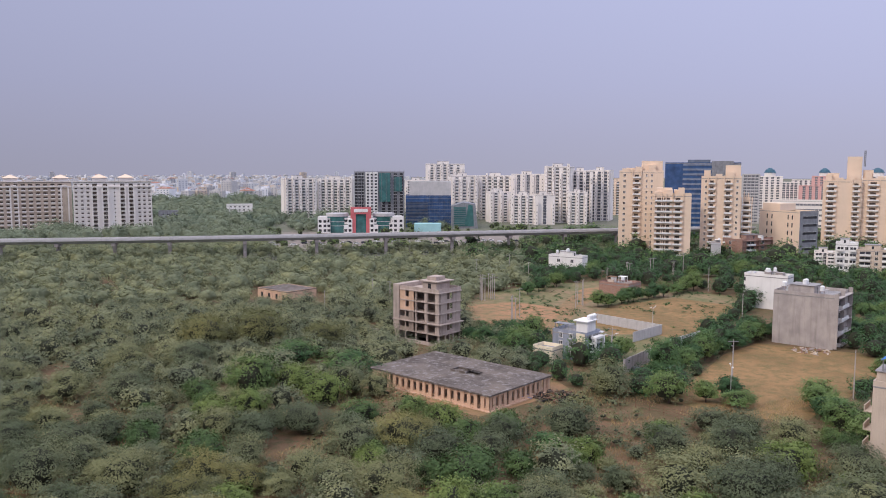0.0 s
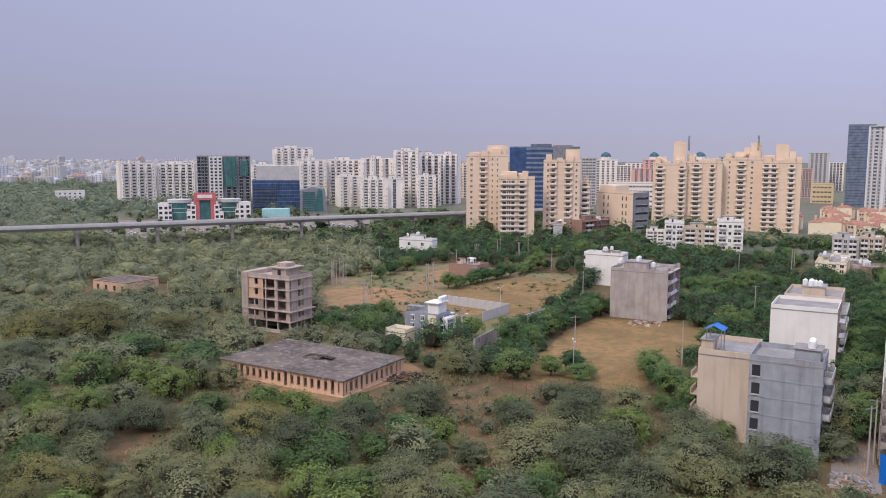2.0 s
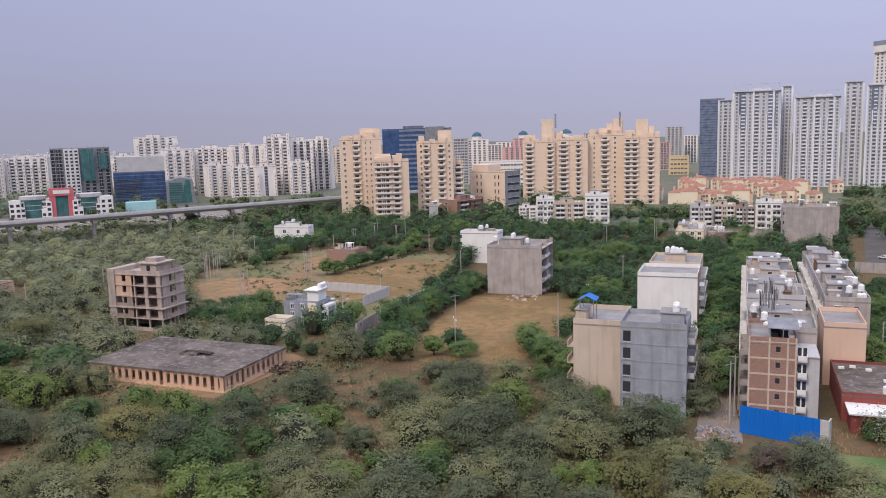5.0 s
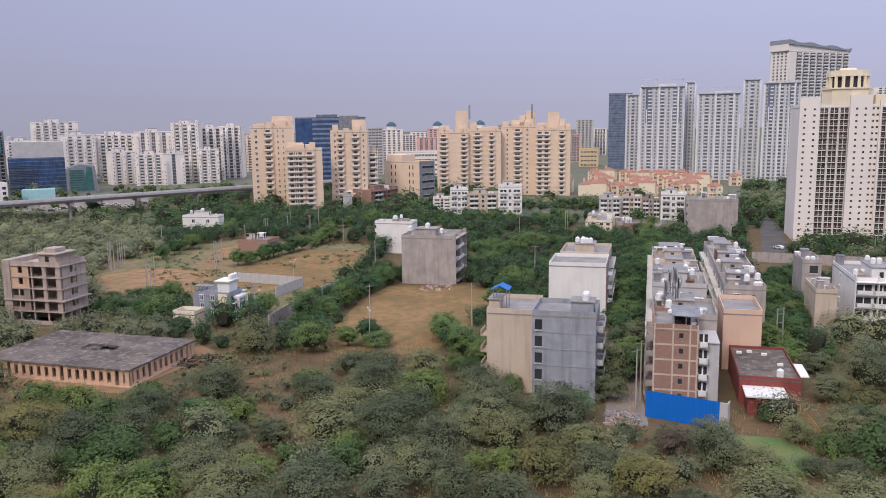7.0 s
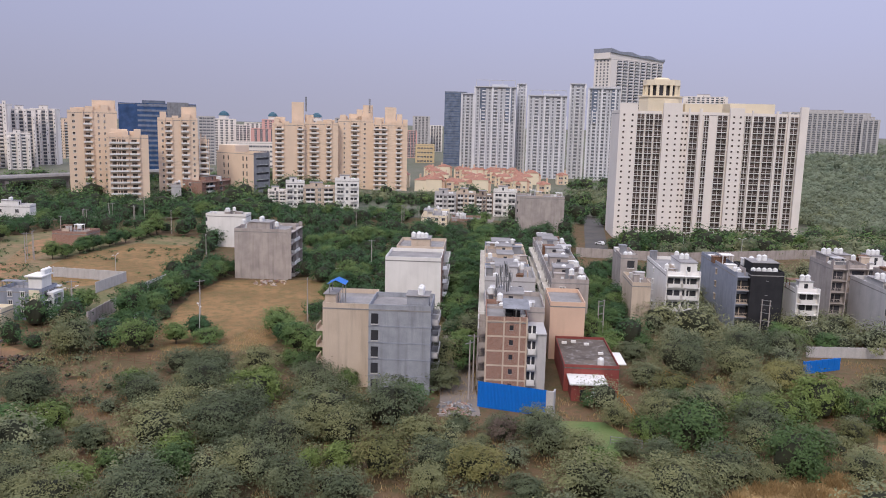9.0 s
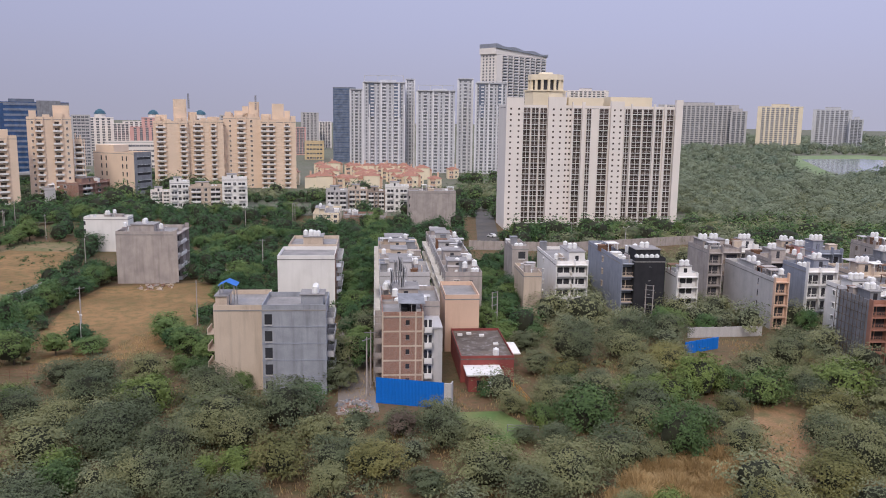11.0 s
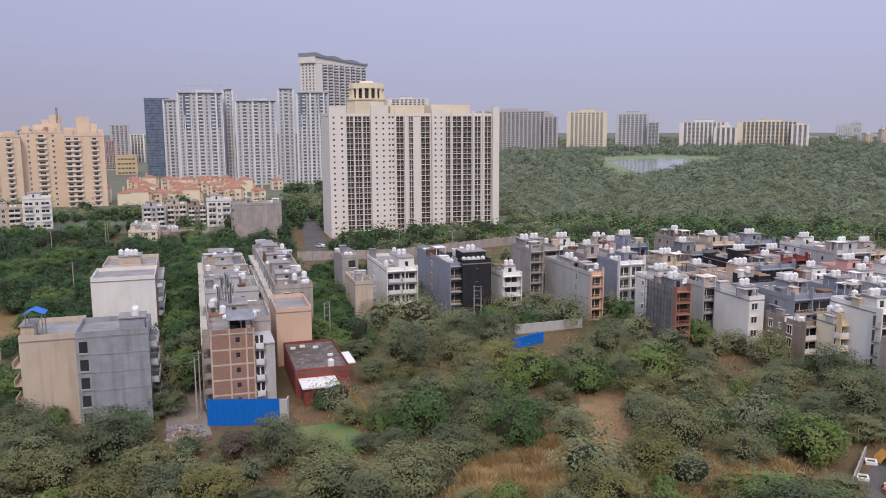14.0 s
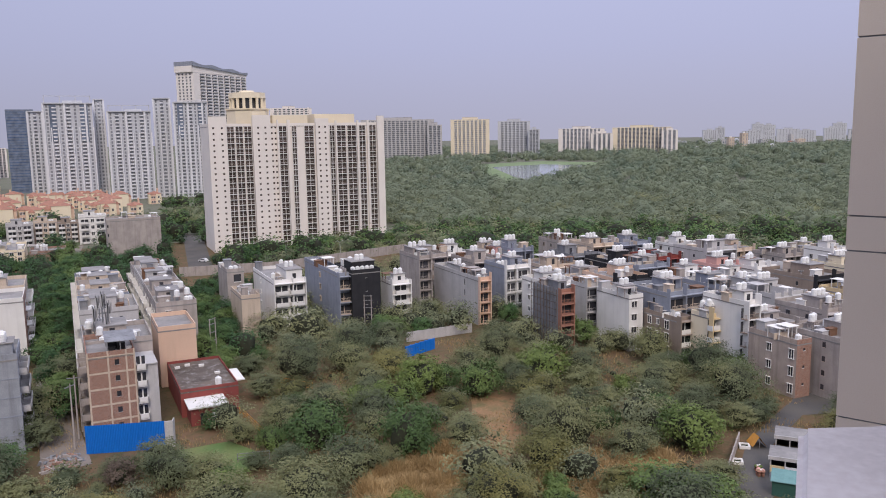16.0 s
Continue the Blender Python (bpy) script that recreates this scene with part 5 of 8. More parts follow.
# elevated railway
via = thing("viaduct", "grey concrete elevated railway on single piers", "viaduct", 0, 0)
route = [Vector((*q, 0)) for q in ((-303.6, 407.4), (-234.4, 418.6), (-150.5, 434.1), (-73.7, 454.1), (3.6, 475.9), (107.3, 504.9), (203.0, 531.8))]
for a, b in zip(route, route[1:]):
    deck = Shape()
    side = (b - a).cross(Vector((0, 0, 1))).normalized()
    prof = [(-4.6, 11.6), (-4.6, 12.8), (-4.3, 12.8), (-4.3, 11.9), (4.3, 11.9), (4.3, 12.8), (4.6, 12.8), (4.6, 11.6), (2.2, 10.0), (-2.2, 10.0)]
    va = [tuple(a + side * u + Vector((0, 0, z))) for u, z in prof]
    vb = [tuple(b + side * u + Vector((0, 0, z))) for u, z in prof]
    deck.add(va + vb, [(i, (i + 1) % 10, 10 + (i + 1) % 10, 10 + i) for i in range(10)])
    part("deck", deck, "grey_paint", via)
pier = Shape()
pier.cone(0, 0, 0, 8.6, 1.0, 1.0, 10).box(-3.6, -1.1, 8.6, 3.6, 1.1, 10.0)
pier_mesh = pier.mesh("pier", ["concrete"])
for a, b in zip(route, route[1:]):
    n = max(1, int((b - a).length / 27))
    for i in range(n):
        q = a + (b - a) * (i / n)
        part("pier", pier_mesh, None, via, at=pose(q.x, q.y, 0, 0, 0, math.degrees(math.atan2((b - a).y, (b - a).x)) + 90))


# ---- houses of the plotted estate ----
ESTATE = "estate houses"
x, y, turn, w, d, h = (83.3, 112.7, -40.0, 10.6, 11.3, 16.6)
block("house", "bare grey cement-rendered five-storey house", "house", x, y, turn, w, d, h, "slate_render", floors=5, left=[("void", 0.1, 1.3, 1.9, 0.4)], right=[("bal", 0.35, 4.0, 2.6, 0.1), ("bal", 0.75, 4.0, 2.6, 0.1)],
      trim="grey_paint", head=(0.1, 0.05, 0.5, 0.4, 2.4), bands="blue_grey", group=ESTATE)
tanks(x, y, turn, [(2.0, 2.0), (3.6, 2.0)], h + 1.7)
x, y, turn, w, d, h = (75.4, 121.1, -40.0, 0.0, 9.8, 15.9)
block("house", "beige rendered house with side balconies and a blue roof canopy", "house", x + 1.0, y + 1.2, turn, 13, d - 1, h, "beige", floors=4, group=ESTATE, head=(0.1, 0.75, 0.5, 0.98, 2.2))
side_bal = thing("balcony_stack", "beige concrete side balconies of the house", "balcony", x + 1.0, y + 1.2, 0, turn + 90)
for i in range(3):
    s = Shape()
    s.box(1, d - 1, 4 + i * 3.1, 5, d + 0.4, 4.15 + i * 3.1).box(1, d + 0.25, 4.1 + i * 3.1, 5, d + 0.4, 5.1 + i * 3.1)
    part("balcony", s, "beige", side_bal)
canopy = thing("roof_canopy", "blue plastic sheet canopy on thin posts", "canopy", x + 1.0, y + 1.2, 0, turn + 90)
s = Shape()
for u, v in ((1.5, d - 4.5), (4.5, d - 4.5), (1.5, d - 2), (4.5, d - 2)):
    s.beam((u, v, h - 1), (u, v, h + 3.4), 0.08)
part("post", s, "steel", canopy)
s = Shape()
s.add([(1.2, d - 5, h + 3.2), (4.8, d - 5, h + 3.2), (4.8, d - 3.2, h + 4.0), (1.2, d - 3.2, h + 4.0), (4.8, d - 1.6, h + 3.2), (1.2, d - 1.6, h + 3.2)], [(0, 1, 2, 3), (3, 2, 4, 5)])
part("cover", s, "blue_cloth", canopy)

x, y, turn, w, d, h = (119.5, 157.9, -40.0, 14.0, 14.1, 15.3)
block("house", "tall house with a blank white side wall and brick back", "house", x, y, turn, w, d, h, "white_paint", floors=4, side="brick", group=ESTATE, right=[("rail", 0.7, 5, 2.6, 0.1)])
block("house", "pinkish white house with roof tanks", "house", x + 9, y + 11, turn, 16, d * 0.9, h + 0.5, "beige", floors=4, group=ESTATE, head=(0.1, 0.3, 0.5, 0.7, 2.6), right=[("bal", 0.3, 5, 2.6, 0.1), ("bal", 0.75, 5, 2.6, 0.1)])
tanks(x + 9, y + 11, turn, [(3, d * 0.35), (3, d * 0.42), (3, d * 0.5), (5, d * 0.5), (4, d * 0.6)], h + 2.4)

# brick-backed house behind the blue hoarding
x, y, turn, w, d, h = (91.6, 107.2, -130.0, 7.5, 0.0, 14.9)
brick_house = block("house", "unplastered brick house with concrete frame bands", "house", x, y, turn, w, 14, h, "brick", floors=5, group=ESTATE, right=[("slit", 0.62, 0.7, 0.9, 1.2)], trim="concrete", left=[("bal", 0.3, 4, 2.6, 0.1), ("bal", 0.75, 4, 2.6, 0.1)])
frame_bars = Shape()
for i in range(6):
    frame_bars.box(-0.03, -0.05, 0.3 + i * (h - 1.2) / 5 - 0.15, w + 0.03, 0, 0.3 + i * (h - 1.2) / 5 + 0.15)
for f in (0.0, 0.42, 0.8, 0.97):
    frame_bars.box(w * f, -0.08, 0, w * f + 0.28, 0, h)
part("frame_band", frame_bars, "beige", brick_house, "pale concrete frame bands")
s = Shape()
s.add([(w * 0.4, 0.8, h + 1.3), (w + 0.4, 0.8, h + 1.2), (w + 0.4, 7.2, h + 1.7), (w * 0.4, 7.2, h + 1.8), (w * 0.4, 0.8, h + 1.38), (w + 0.4, 0.8, h + 1.28), (w + 0.4, 7.2, h + 1.78), (w * 0.4, 7.2, h + 1.88)],
      [(3, 2, 1, 0), (4, 5, 6, 7), (0, 1, 5, 4), (1, 2, 6, 5), (2, 3, 7, 6), (3, 0, 4, 7)])
cover = part("roof_canopy", s, "dark_concrete", brick_house, "dark sheet canopy over the roof")
for u, v in ((w * 0.45, 1.0), (w, 1.0), (w * 0.45, 7.0), (w, 7.0), (w * 0.72, 1.0)):
    s = Shape()
    s.beam((u, v, h - 0.9), (u, v, h + 1.5), 0.07)
    part("post", s, "steel", cover)
for u, v, a, b, c in ((w * 0.55, 2.2, 0.5, 0.4, 1.0), (w * 0.75, 3.0, 0.6, 0.5, 1.4), (w * 0.9, 2.0, 0.4, 0.4, 0.8), (w * 0.6, 5.0, 0.9, 0.6, 1.6)):
    s = Shape()
    s.box(u - a, v - b, h - 0.9, u + a, v + b, h - 0.9 + c).box(u - a - 0.06, v - b - 0.06, h - 0.9 + c, u + a + 0.06, v + b + 0.06, h - 0.82 + c)
    part("roof_locker", s, "black_tank" if a > 0.45 else "grey_paint", brick_house, "dark stored box under the canopy")
s = Shape()
s.box(w, 0.8, 0, w + 3.6, 13, h * 0.78)
s.box(w + 0.3, 0.5, h * 0.78, w + 3.6, 6, h * 0.78 + 0.2)
part("side_wing", s, "grey_paint", brick_house, "pale plastered side wing")
for i in range(4):
    fit_opening("bal", 1.6, 2.6, "white_paint", "glass", brick_house, pose(w + 0.9, 0.7, 2.5 + i * 2.9))

# blue hoarding of upright sheets
x, y, turn, w, d, h = (86.9, 103.3, -146.4, 12.2, 0.0, 4.7)
hoarding = thing("hoarding", "bright blue corrugated metal hoarding on a steel frame", "fence", x, y, 0, turn + 90)
footprint(x, y, turn, w, 2)
n = 12
s = Shape()
step = w / n / 16
wave = [(i * step, (0.0, -0.05, -0.05, 0.0)[i % 4]) for i in range(17)]
s.prism(wave + [(u, v + 0.02) for u, v in wave[::-1]], 0, h)
sheet_mesh = s.mesh("sheet", ["blue_sheet"])
for i in range(n):
    part("sheet", sheet_mesh, None, hoarding, at=pose(i * w / n, 0.02 * (i % 2), 0))
s = Shape()
for i in range(5):
    s.box(i * w / 4 - 0.06, 0.1, 0, i * w / 4 + 0.06, 0.25, h - 0.1)
part("post", s, "steel", hoarding)
s = Shape()
s.box(w, -0.1, 0, w + 1.3, 0.15, h - 0.1).box(w + 1.1, 0.15, 0, w + 1.3, 1.6, h - 0.1)
part("end_wall", s, "grey_paint", hoarding, "grey end wall")

def roof_clutter(x, y, turn, w, d, z, n, seed):
    """Low walls, cabins, pergolas, tank stands and dishes on a flat roof."""
    g = random.Random(seed)
    at = pose(x, y, 0, 0, 0, turn + 90)
    for i in range(n):
        q = at @ Vector((g.uniform(1.0, max(1.2, w - 1.0)), g.uniform(1.0, max(1.2, d - 1.0)), z))
        k = g.random()
        s = Shape()
        if k < 0.34:
            a, b, c = g.uniform(0.6, 1.6), g.uniform(0.5, 1.4), g.uniform(0.7, 2.5)
            s.box(-a, -b, 0, a, b, c).box(-a - 0.15, -b - 0.15, c, a + 0.15, b + 0.15, c + 0.12)
            single("roof_box", s, g.choice(("grey_paint", "dark_concrete", "white_paint", "rust", "beige", "concrete")), "weathered service box on a flat roof", "roof box", q.x, q.y, q.z, turn + 90, group="roof clutter")
        elif k < 0.48:
            a, b, c = g.uniform(1.0, 1.7), g.uniform(0.9, 1.6), g.uniform(2.0, 2.6)
            for u in (-a, a):
                for v in (-b, b):
                    s.beam((u, v, 0), (u, v, c), 0.09)
            s.box(-a - 0.3, -b - 0.3, c, a + 0.3, b + 0.3, c + 0.12)
            single("roof_pergola", s, g.choice(("grey_paint", "white_paint", "concrete", "rust")), "open roof shelter on four posts", "shelter", q.x, q.y, q.z, turn + 90, group="roof clutter")
        elif k < 0.62:
            for u in (-0.5, 0.5):
                for v in (-0.5, 0.5):
                    s.beam((u, v, 0), (u, v, 1.5), 0.06)
            s.box(-0.75, -0.75, 1.5, 0.75, 0.75, 1.62)
            single("tank_stand", s, "concrete", "raised concrete stand for a water tank", "tank stand", q.x, q.y, q.z, turn + 90, group="roof clutter")
            single("water_tank", tank_mesh("water_tank", 0.6, 1.5, "tank"), None, "white ribbed plastic water tank on a raised stand", "water tank", q.x, q.y, q.z + 1.62, group="roof water tanks")
        elif k < 0.76:
            s.beam((0, 0, 0), (0, 0, 1.2), 0.04)
            s.cone(0, 0, 1.0, 1.25, 0.2, 0.55, 12)
            single("satellite_dish", s, "grey_paint", "pale satellite dish on a roof", "satellite dish", q.x, q.y, q.z, g.uniform(0, 360), group="satellite dishes")
        else:
            l = g.uniform(1.2, 3.0)
            s.box(-l, -0.08, 0, l, 0.08, g.uniform(0.8, 2.0))
            single("roof_wall", s, g.choice(("grey_paint", "beige", "concrete", "white_paint")), "low plastered screen wall on a roof", "roof wall", q.x, q.y, q.z, turn + g.choice((0, 90)), group="roof clutter")


def front_frame(house, w, h, floors, wall, seed):
    """Fins, slabs and a dark recess that give a house front its depth."""
    g = random.Random(seed)
    out = g.uniform(0.9, 1.5)
    for u in ((0.0, w - 0.22) if w < 6 else (0.0, w * g.uniform(0.4, 0.6), w - 0.22)):
        s = Shape()
        s.box(u, -out, 0.3, u + 0.22, -0.016, h + g.uniform(0.0, 1.6))
        part("fin", s, wall, house)
    for i in range(1, floors + 1):
        s = Shape()
        z = 0.3 + i * (h - 1.2) / floors
        s.box(0.23, -out - g.choice((0.0, 0.0, 0.3)), z - 0.16, w - 0.23, -0.02, z + 0.02)
        part("ledge", s, wall, house)


# peach house and the terrace along the lane
x, y, turn, w, d, h = (117.7, 117.1, -130.0, 7.3, 0.0, 12.5)
block("house", "plain peach rendered house", "house", x, y, turn, w, 14, h, "peach", floors=4, group=ESTATE)
ax, ay = math.sin(radians(40)), math.cos(radians(40))   # along the lane
bx, by = ay, -ax                                        # across it
lx, ly = (97.9, 115.0)
rx, ry = (128.3, 127.7)
row = random.Random(21)
for i in range(7):
    for sx, sy, ww, wall in ((lx, ly, 11.5, row.choice(("grey_paint", "concrete", "blue_grey", "beige"))), (rx, ry, 8.5, row.choice(("grey_paint", "white_paint", "dark_concrete", "concrete")))):
        if sx == rx and i > 4:
            continue
        px, py = sx + ax * 14.6 * i, sy + ay * 14.6 * i
        hh = row.choice((11.5, 12.5, 13.5, 14.5))
        block("house", {"grey_paint": "grey painted terrace house with cluttered roof", "concrete": "raw concrete terrace house with roof tanks", "blue_grey": "blue-grey terrace house with roof tanks", "beige": "beige terrace house with roof tanks",
                        "white_paint": "white terrace house with roof tanks", "dark_concrete": "dark cement terrace house with roof tanks"}[wall], "house", px, py, -130, ww, 14, hh, wall, floors=4, group=ESTATE,
              right=[("win", 0.3, 1.3, 1.4, 0.9), ("slit", 0.7, 0.7, 1.0, 1.2)], left=[("bal", 0.3, 4, 2.6, 0.1), ("bal", 0.72, 4, 2.6, 0.1)], head=(row.uniform(0.1, 0.3), row.uniform(0.2, 0.4), 0.65, 0.75, row.uniform(2.3, 2.8)))
        tanks(px, py, -130, [(row.uniform(1, ww - 1), row.uniform(1, 3)) for _ in range(3)], hh - 0.9, row.choice((0, 0, 1)))
        roof_clutter(px, py, -130, ww, 14, hh - 0.9, 7, i * 5 + int(px))

# lattice mast with dishes on the terrace
mast = thing("antenna_mast", "cluster of cell antennas and dishes on a roof", "antenna", *(105.2, 117.9), 12.5)
for k, (u, v) in enumerate(((0, 0), (1.6, 0.5), (-1.4, 0.8), (0.6, 2.0), (-0.5, -1.2))):
    s = Shape()
    hh = (9.5, 7.5, 7.0, 8.5, 6.0)[k]
    for dx, dy in ((0, 0), (0.5, 0), (0.25, 0.45)):
        s.beam((u + dx, v + dy, 0), (u + dx, v + dy, hh), 0.05)
    for i in range(int(hh)):
        s.beam((u, v, i), (u + 0.5, v, i + 1), 0.03).beam((u + 0.5, v, i), (u + 0.25, v + 0.45, i + 1), 0.03)
    part("lattice", s, "steel", mast)
    s = Shape()
    for i in range(3):
        s.box(u - 0.45 + 0.1 * i, v - 0.4, hh - 2.6 - i * 0.2, u - 0.2 + 0.1 * i, v - 0.2, hh - 0.4)
        s.box(u + 0.6, v - 0.3 + 0.1 * i, hh - 2.4, u + 0.85, v - 0.1, hh - 0.5)
    part("panel", s, "grey_paint", mast, "pale antenna panels")

# red single-storey house with a white porch
x, y, turn, w, d, h = (105.7, 100.8, -130.0, 9.2, 0.0, 4.5)
red = block("house", "dark red low house with a grey flat roof and white porch", "house", x, y, turn, w + 1, 20, 5.2, "red_wall", roof="slab", floors=1, group=ESTATE, lip=0.5, margin=4.5)
s = Shape()
s.box(0.5, -6, 3.2, w * 0.8, 0, 3.45)
part("porch_roof", s, "white_paint", red, "flat white porch roof")
s = Shape()
s.box(w + 1.02, 6, 3.6, w + 3.4, 14, 3.8)
part("side_awning", s, "white_paint", red, "flat white side awning")
s = Shape()
s.box(0.9, -5.4, 0, w * 0.65, 0, 3.2)
part("porch_room", s, "red_wall", red)
part("door", opening("slit", 1.1, 2.1, "white_paint", "black_wall")[1], None, red, at=pose(3.0, -5.4, 0.1))
for u, v in ((1.5, 16), (3.5, 17), (6, 15.5), (8, 9)):
    q = pose(x, y, 0, 0, 0, turn + 90) @ Vector((u, v, 4.3))
    s = Shape()
    s.box(-0.5, -0.3, 0, 0.5, 0.3, 0.8)
    single("cooling_unit", s, "white_paint", "white outdoor cooling unit on a roof", "cooling unit", q.x, q.y, q.z, turn + 90, group="roof clutter")
tanks(x, y, turn, [(7.0, 2.0)], 4.75)

# row along the far lane, front and returns
def estate(label, xywdh, wall, floors=4, right=(), left=(), side=None, head=None, spots=(), trim="white_paint", deep=None, bands=None, margin=1.5):
    x, y, turn, w, d, h = xywdh
    d = d if d > 1 else (deep or 14)
    house = block("house", label, "house", x, y, turn, w, d, h, wall, floors=floors, right=right, left=left, side=side, head=head, group=ESTATE, trim=trim, bands=bands, margin=margin)
    if any(q[0] in ("rail", "bal") for q in right):
        front_frame(house, w, h, floors, side or wall, int(x * 3 + y))
    tanks(x, y, turn, spots, h - 0.85)
    if head:
        u, v = (head[0] + head[2]) / 2 * w, (head[1] + head[3]) / 2 * d
        tanks(x, y, turn, [(u - 0.65, v), (u + 0.65, v)], h - 0.75 + head[4])
    roof_clutter(x, y, turn, w, d, h - 0.9, 6, int(x * 7 + y * 3))


def scaffold_wall(xywdh):
    x, y, turn, w, d, h = xywdh
    ob = thing("scaffold", "dark timber scaffold against a grey side wall", "scaffold", x, y, 0, turn + 90)
    for i in range(9):
        s = Shape()
        s.beam((-0.5, d * i / 8, 0), (-0.5, d * i / 8, h + 0.3 * (i % 3)), 0.05)
        part("pole", s, "bark", ob)
    for i in range(8):
        s = Shape()
        s.beam((-0.5, 0, h * (i + 0.6) / 8.5), (-0.5, d, h * (i + 0.5) / 8.5), 0.05)
        part("ledger", s, "bark", ob)


RAILS = [("rail", 0.5, 5.0, 2.7, 0.1)]
estate("beige blank-walled low house", (155.8, 126.9, -130.0, 4.6, 0.0, 10.9), "beige", 3, spots=[(2, 3)])
estate("narrow grey house with a roof cabin", (172.2, 144.8, -130.0, 4.6, 0.0, 13.8), "concrete", 4, [("void", 0.6, 2, 2, 0.4)], spots=[(1.5, 2), (2.8, 2)])
estate("white four-storey house with front balconies", (164.8, 123.9, -130.0, 8.4, 23.6, 13.3), "white_paint", 4, [("bal", 0.25, 3.4, 2.7, 0.1), ("bal", 0.72, 3.6, 2.7, 0.1)], [("win", 0.4, 1.0, 1.2, 1.0)], head=(0.45, 0.05, 0.95, 0.5, 3.0), spots=[(2, 8), (3.4, 8)])
estate("blue-grey side wall house with a column of windows", (173.4, 110.0, -130.0, 3.9, 31.0, 14.6), "blue_grey", 4, [("rail", 0.5, 3.2, 2.7, 0.1)], [("win", 0.5, 1.2, 1.4, 0.9)], spots=[(1.5, 2), (1.5, 5), (2.8, 5)], trim="beige")
estate("house with a blank black side wall", (174.3, 106.2, -130.0, 7.8, 0.0, 15.4), "black_wall", 4, [("dot", 0.5, 0.5, 0.3, 1.8)], head=(0.1, 0.15, 0.9, 0.6, 2.6), spots=[(1, 2), (2.3, 2), (3.6, 2), (4.9, 2), (6.2, 2)], trim="grey_paint")
estate("white house with small front balconies", (181.8, 99.0, -130.0, 5.5, 7.3, 11.7), "white_paint", 4, [("bal", 0.5, 3.4, 2.7, 0.1)], head=(0.2, 0.1, 0.8, 0.4, 2.4), spots=[(1.5, 2), (2.9, 2)])
estate("grey house with raw concrete balconies", (198.5, 99.4, -130.0, 3.9, 13.1, 15.9), "concrete", 5, [("rail", 0.5, 2.6, 2.6, 0.1)], head=(0.1, 0.3, 0.7, 0.8, 2.5), spots=[(1, 3), (2.3, 3)], trim="concrete")
estate("pale grey house with a long blank wall and peach balconies", (189.4, 77.4, -130.0, 3.5, 27.2, 12.7), "grey_paint", 4, [("rail", 0.5, 2.4, 2.7, 0.1)], [("slit", 0.72, 0.4, 1.6, 0.6)], side="peach", head=(0.1, 0.4, 0.7, 0.7, 2.2), trim="peach", spots=[(1, 1.5), (2.2, 1.5)])
estate("house with a grey party wall and white front balconies", (200.2, 74.1, -130.0, 7.7, 11.4, 14.3), "blue_grey", 4, [("rail", 0.28, 3.0, 2.8, 0.1), ("rail", 0.75, 3.0, 2.8, 0.1)], side="white_paint", head=(0.4, 0.2, 0.9, 0.6, 2.4), spots=[(1, 5), (2.3, 5), (3.6, 5)])
estate("house with a scaffolded grey side wall and red front", (175.4, 51.8, -130.0, 3.8, 10.9, 13.9), "dark_concrete", 5, [("rail", 0.55, 3.6, 2.7, 0.1)], side="terracotta", trim="terracotta", head=(0.2, 0.1, 0.8, 0.5, 2.4), spots=[(1.5, 4)])
scaffold_wall((175.4, 51.8, -130.0, 3.8, 10.9, 13.9))
estate("pale narrow house with grey balconies", (186.7, 48.6, -130.0, 3.7, 5.7, 13.4), "grey_paint", 4, [("rail", 0.5, 3.4, 2.7, 0.1)], spots=[(1, 1.5), (2.3, 1.5), (3.6, 2)], trim="grey_paint")
estate("plain white corner house", (178.5, 36.1, -130.0, 3.9, 12.2, 13.1), "white_paint", 4, [("win", 0.35, 1.5, 1.4, 0.9)], head=(0.1, 0.2, 0.9, 0.55, 2.4), spots=[(1, 3), (2.3, 3), (3.6, 4)])
estate("dark brown house with white-framed windows", (174.9, 25.1, -130.0, 4.1, 11.0, 9.6), "brown_wall", 3, [("bal", 0.55, 4.0, 2.7, 0.1)], [("win", 0.2, 1.2, 1.7, 0.7), ("win", 0.45, 0.8, 1.2, 1.0), ("win", 0.72, 1.4, 1.9, 0.5)], spots=[(2, 2)])
estate("cream house with yellow front balconies", (173.0, 18.3, -130.0, 3.8, 5.3, 11.3), "pale_cream", 4, [("bal", 0.5, 4.4, 2.7, 0.1)], side="yellow", head=(0.2, 0.1, 0.8, 0.4, 2.2), spots=[(2, 2)])
estate("tall house with a blank white wall and dark balconies", (169.7, 11.3, -130.0, 3.3, 11.5, 15.3), "white_paint", 5, [("rail", 0.5, 4.6, 2.7, 0.1)], trim="brown_wall", head=(0.2, 0.05, 0.9, 0.4, 2.6), spots=[(1.5, 2), (2.8, 2)])
estate("ribbed grey-brown house with brick end", (157.2, 1.0, -130.0, 3.8, 11.5, 11.2), "raw_concrete", 3, [("slit", 0.5, 0.5, 0.5, 2.0)], [("win", 0.9, 1.1, 1.8, 0.5), ("win", 0.45, 1.1, 1.5, 0.8)], side="brick", spots=[(2, 1.5)])
estate("grey house with brick end wall", (160.2, -4.7, -130.0, 14.0, 4.2, 9.9), "blue_grey", 3, side="brick", spots=[(2, 8)])

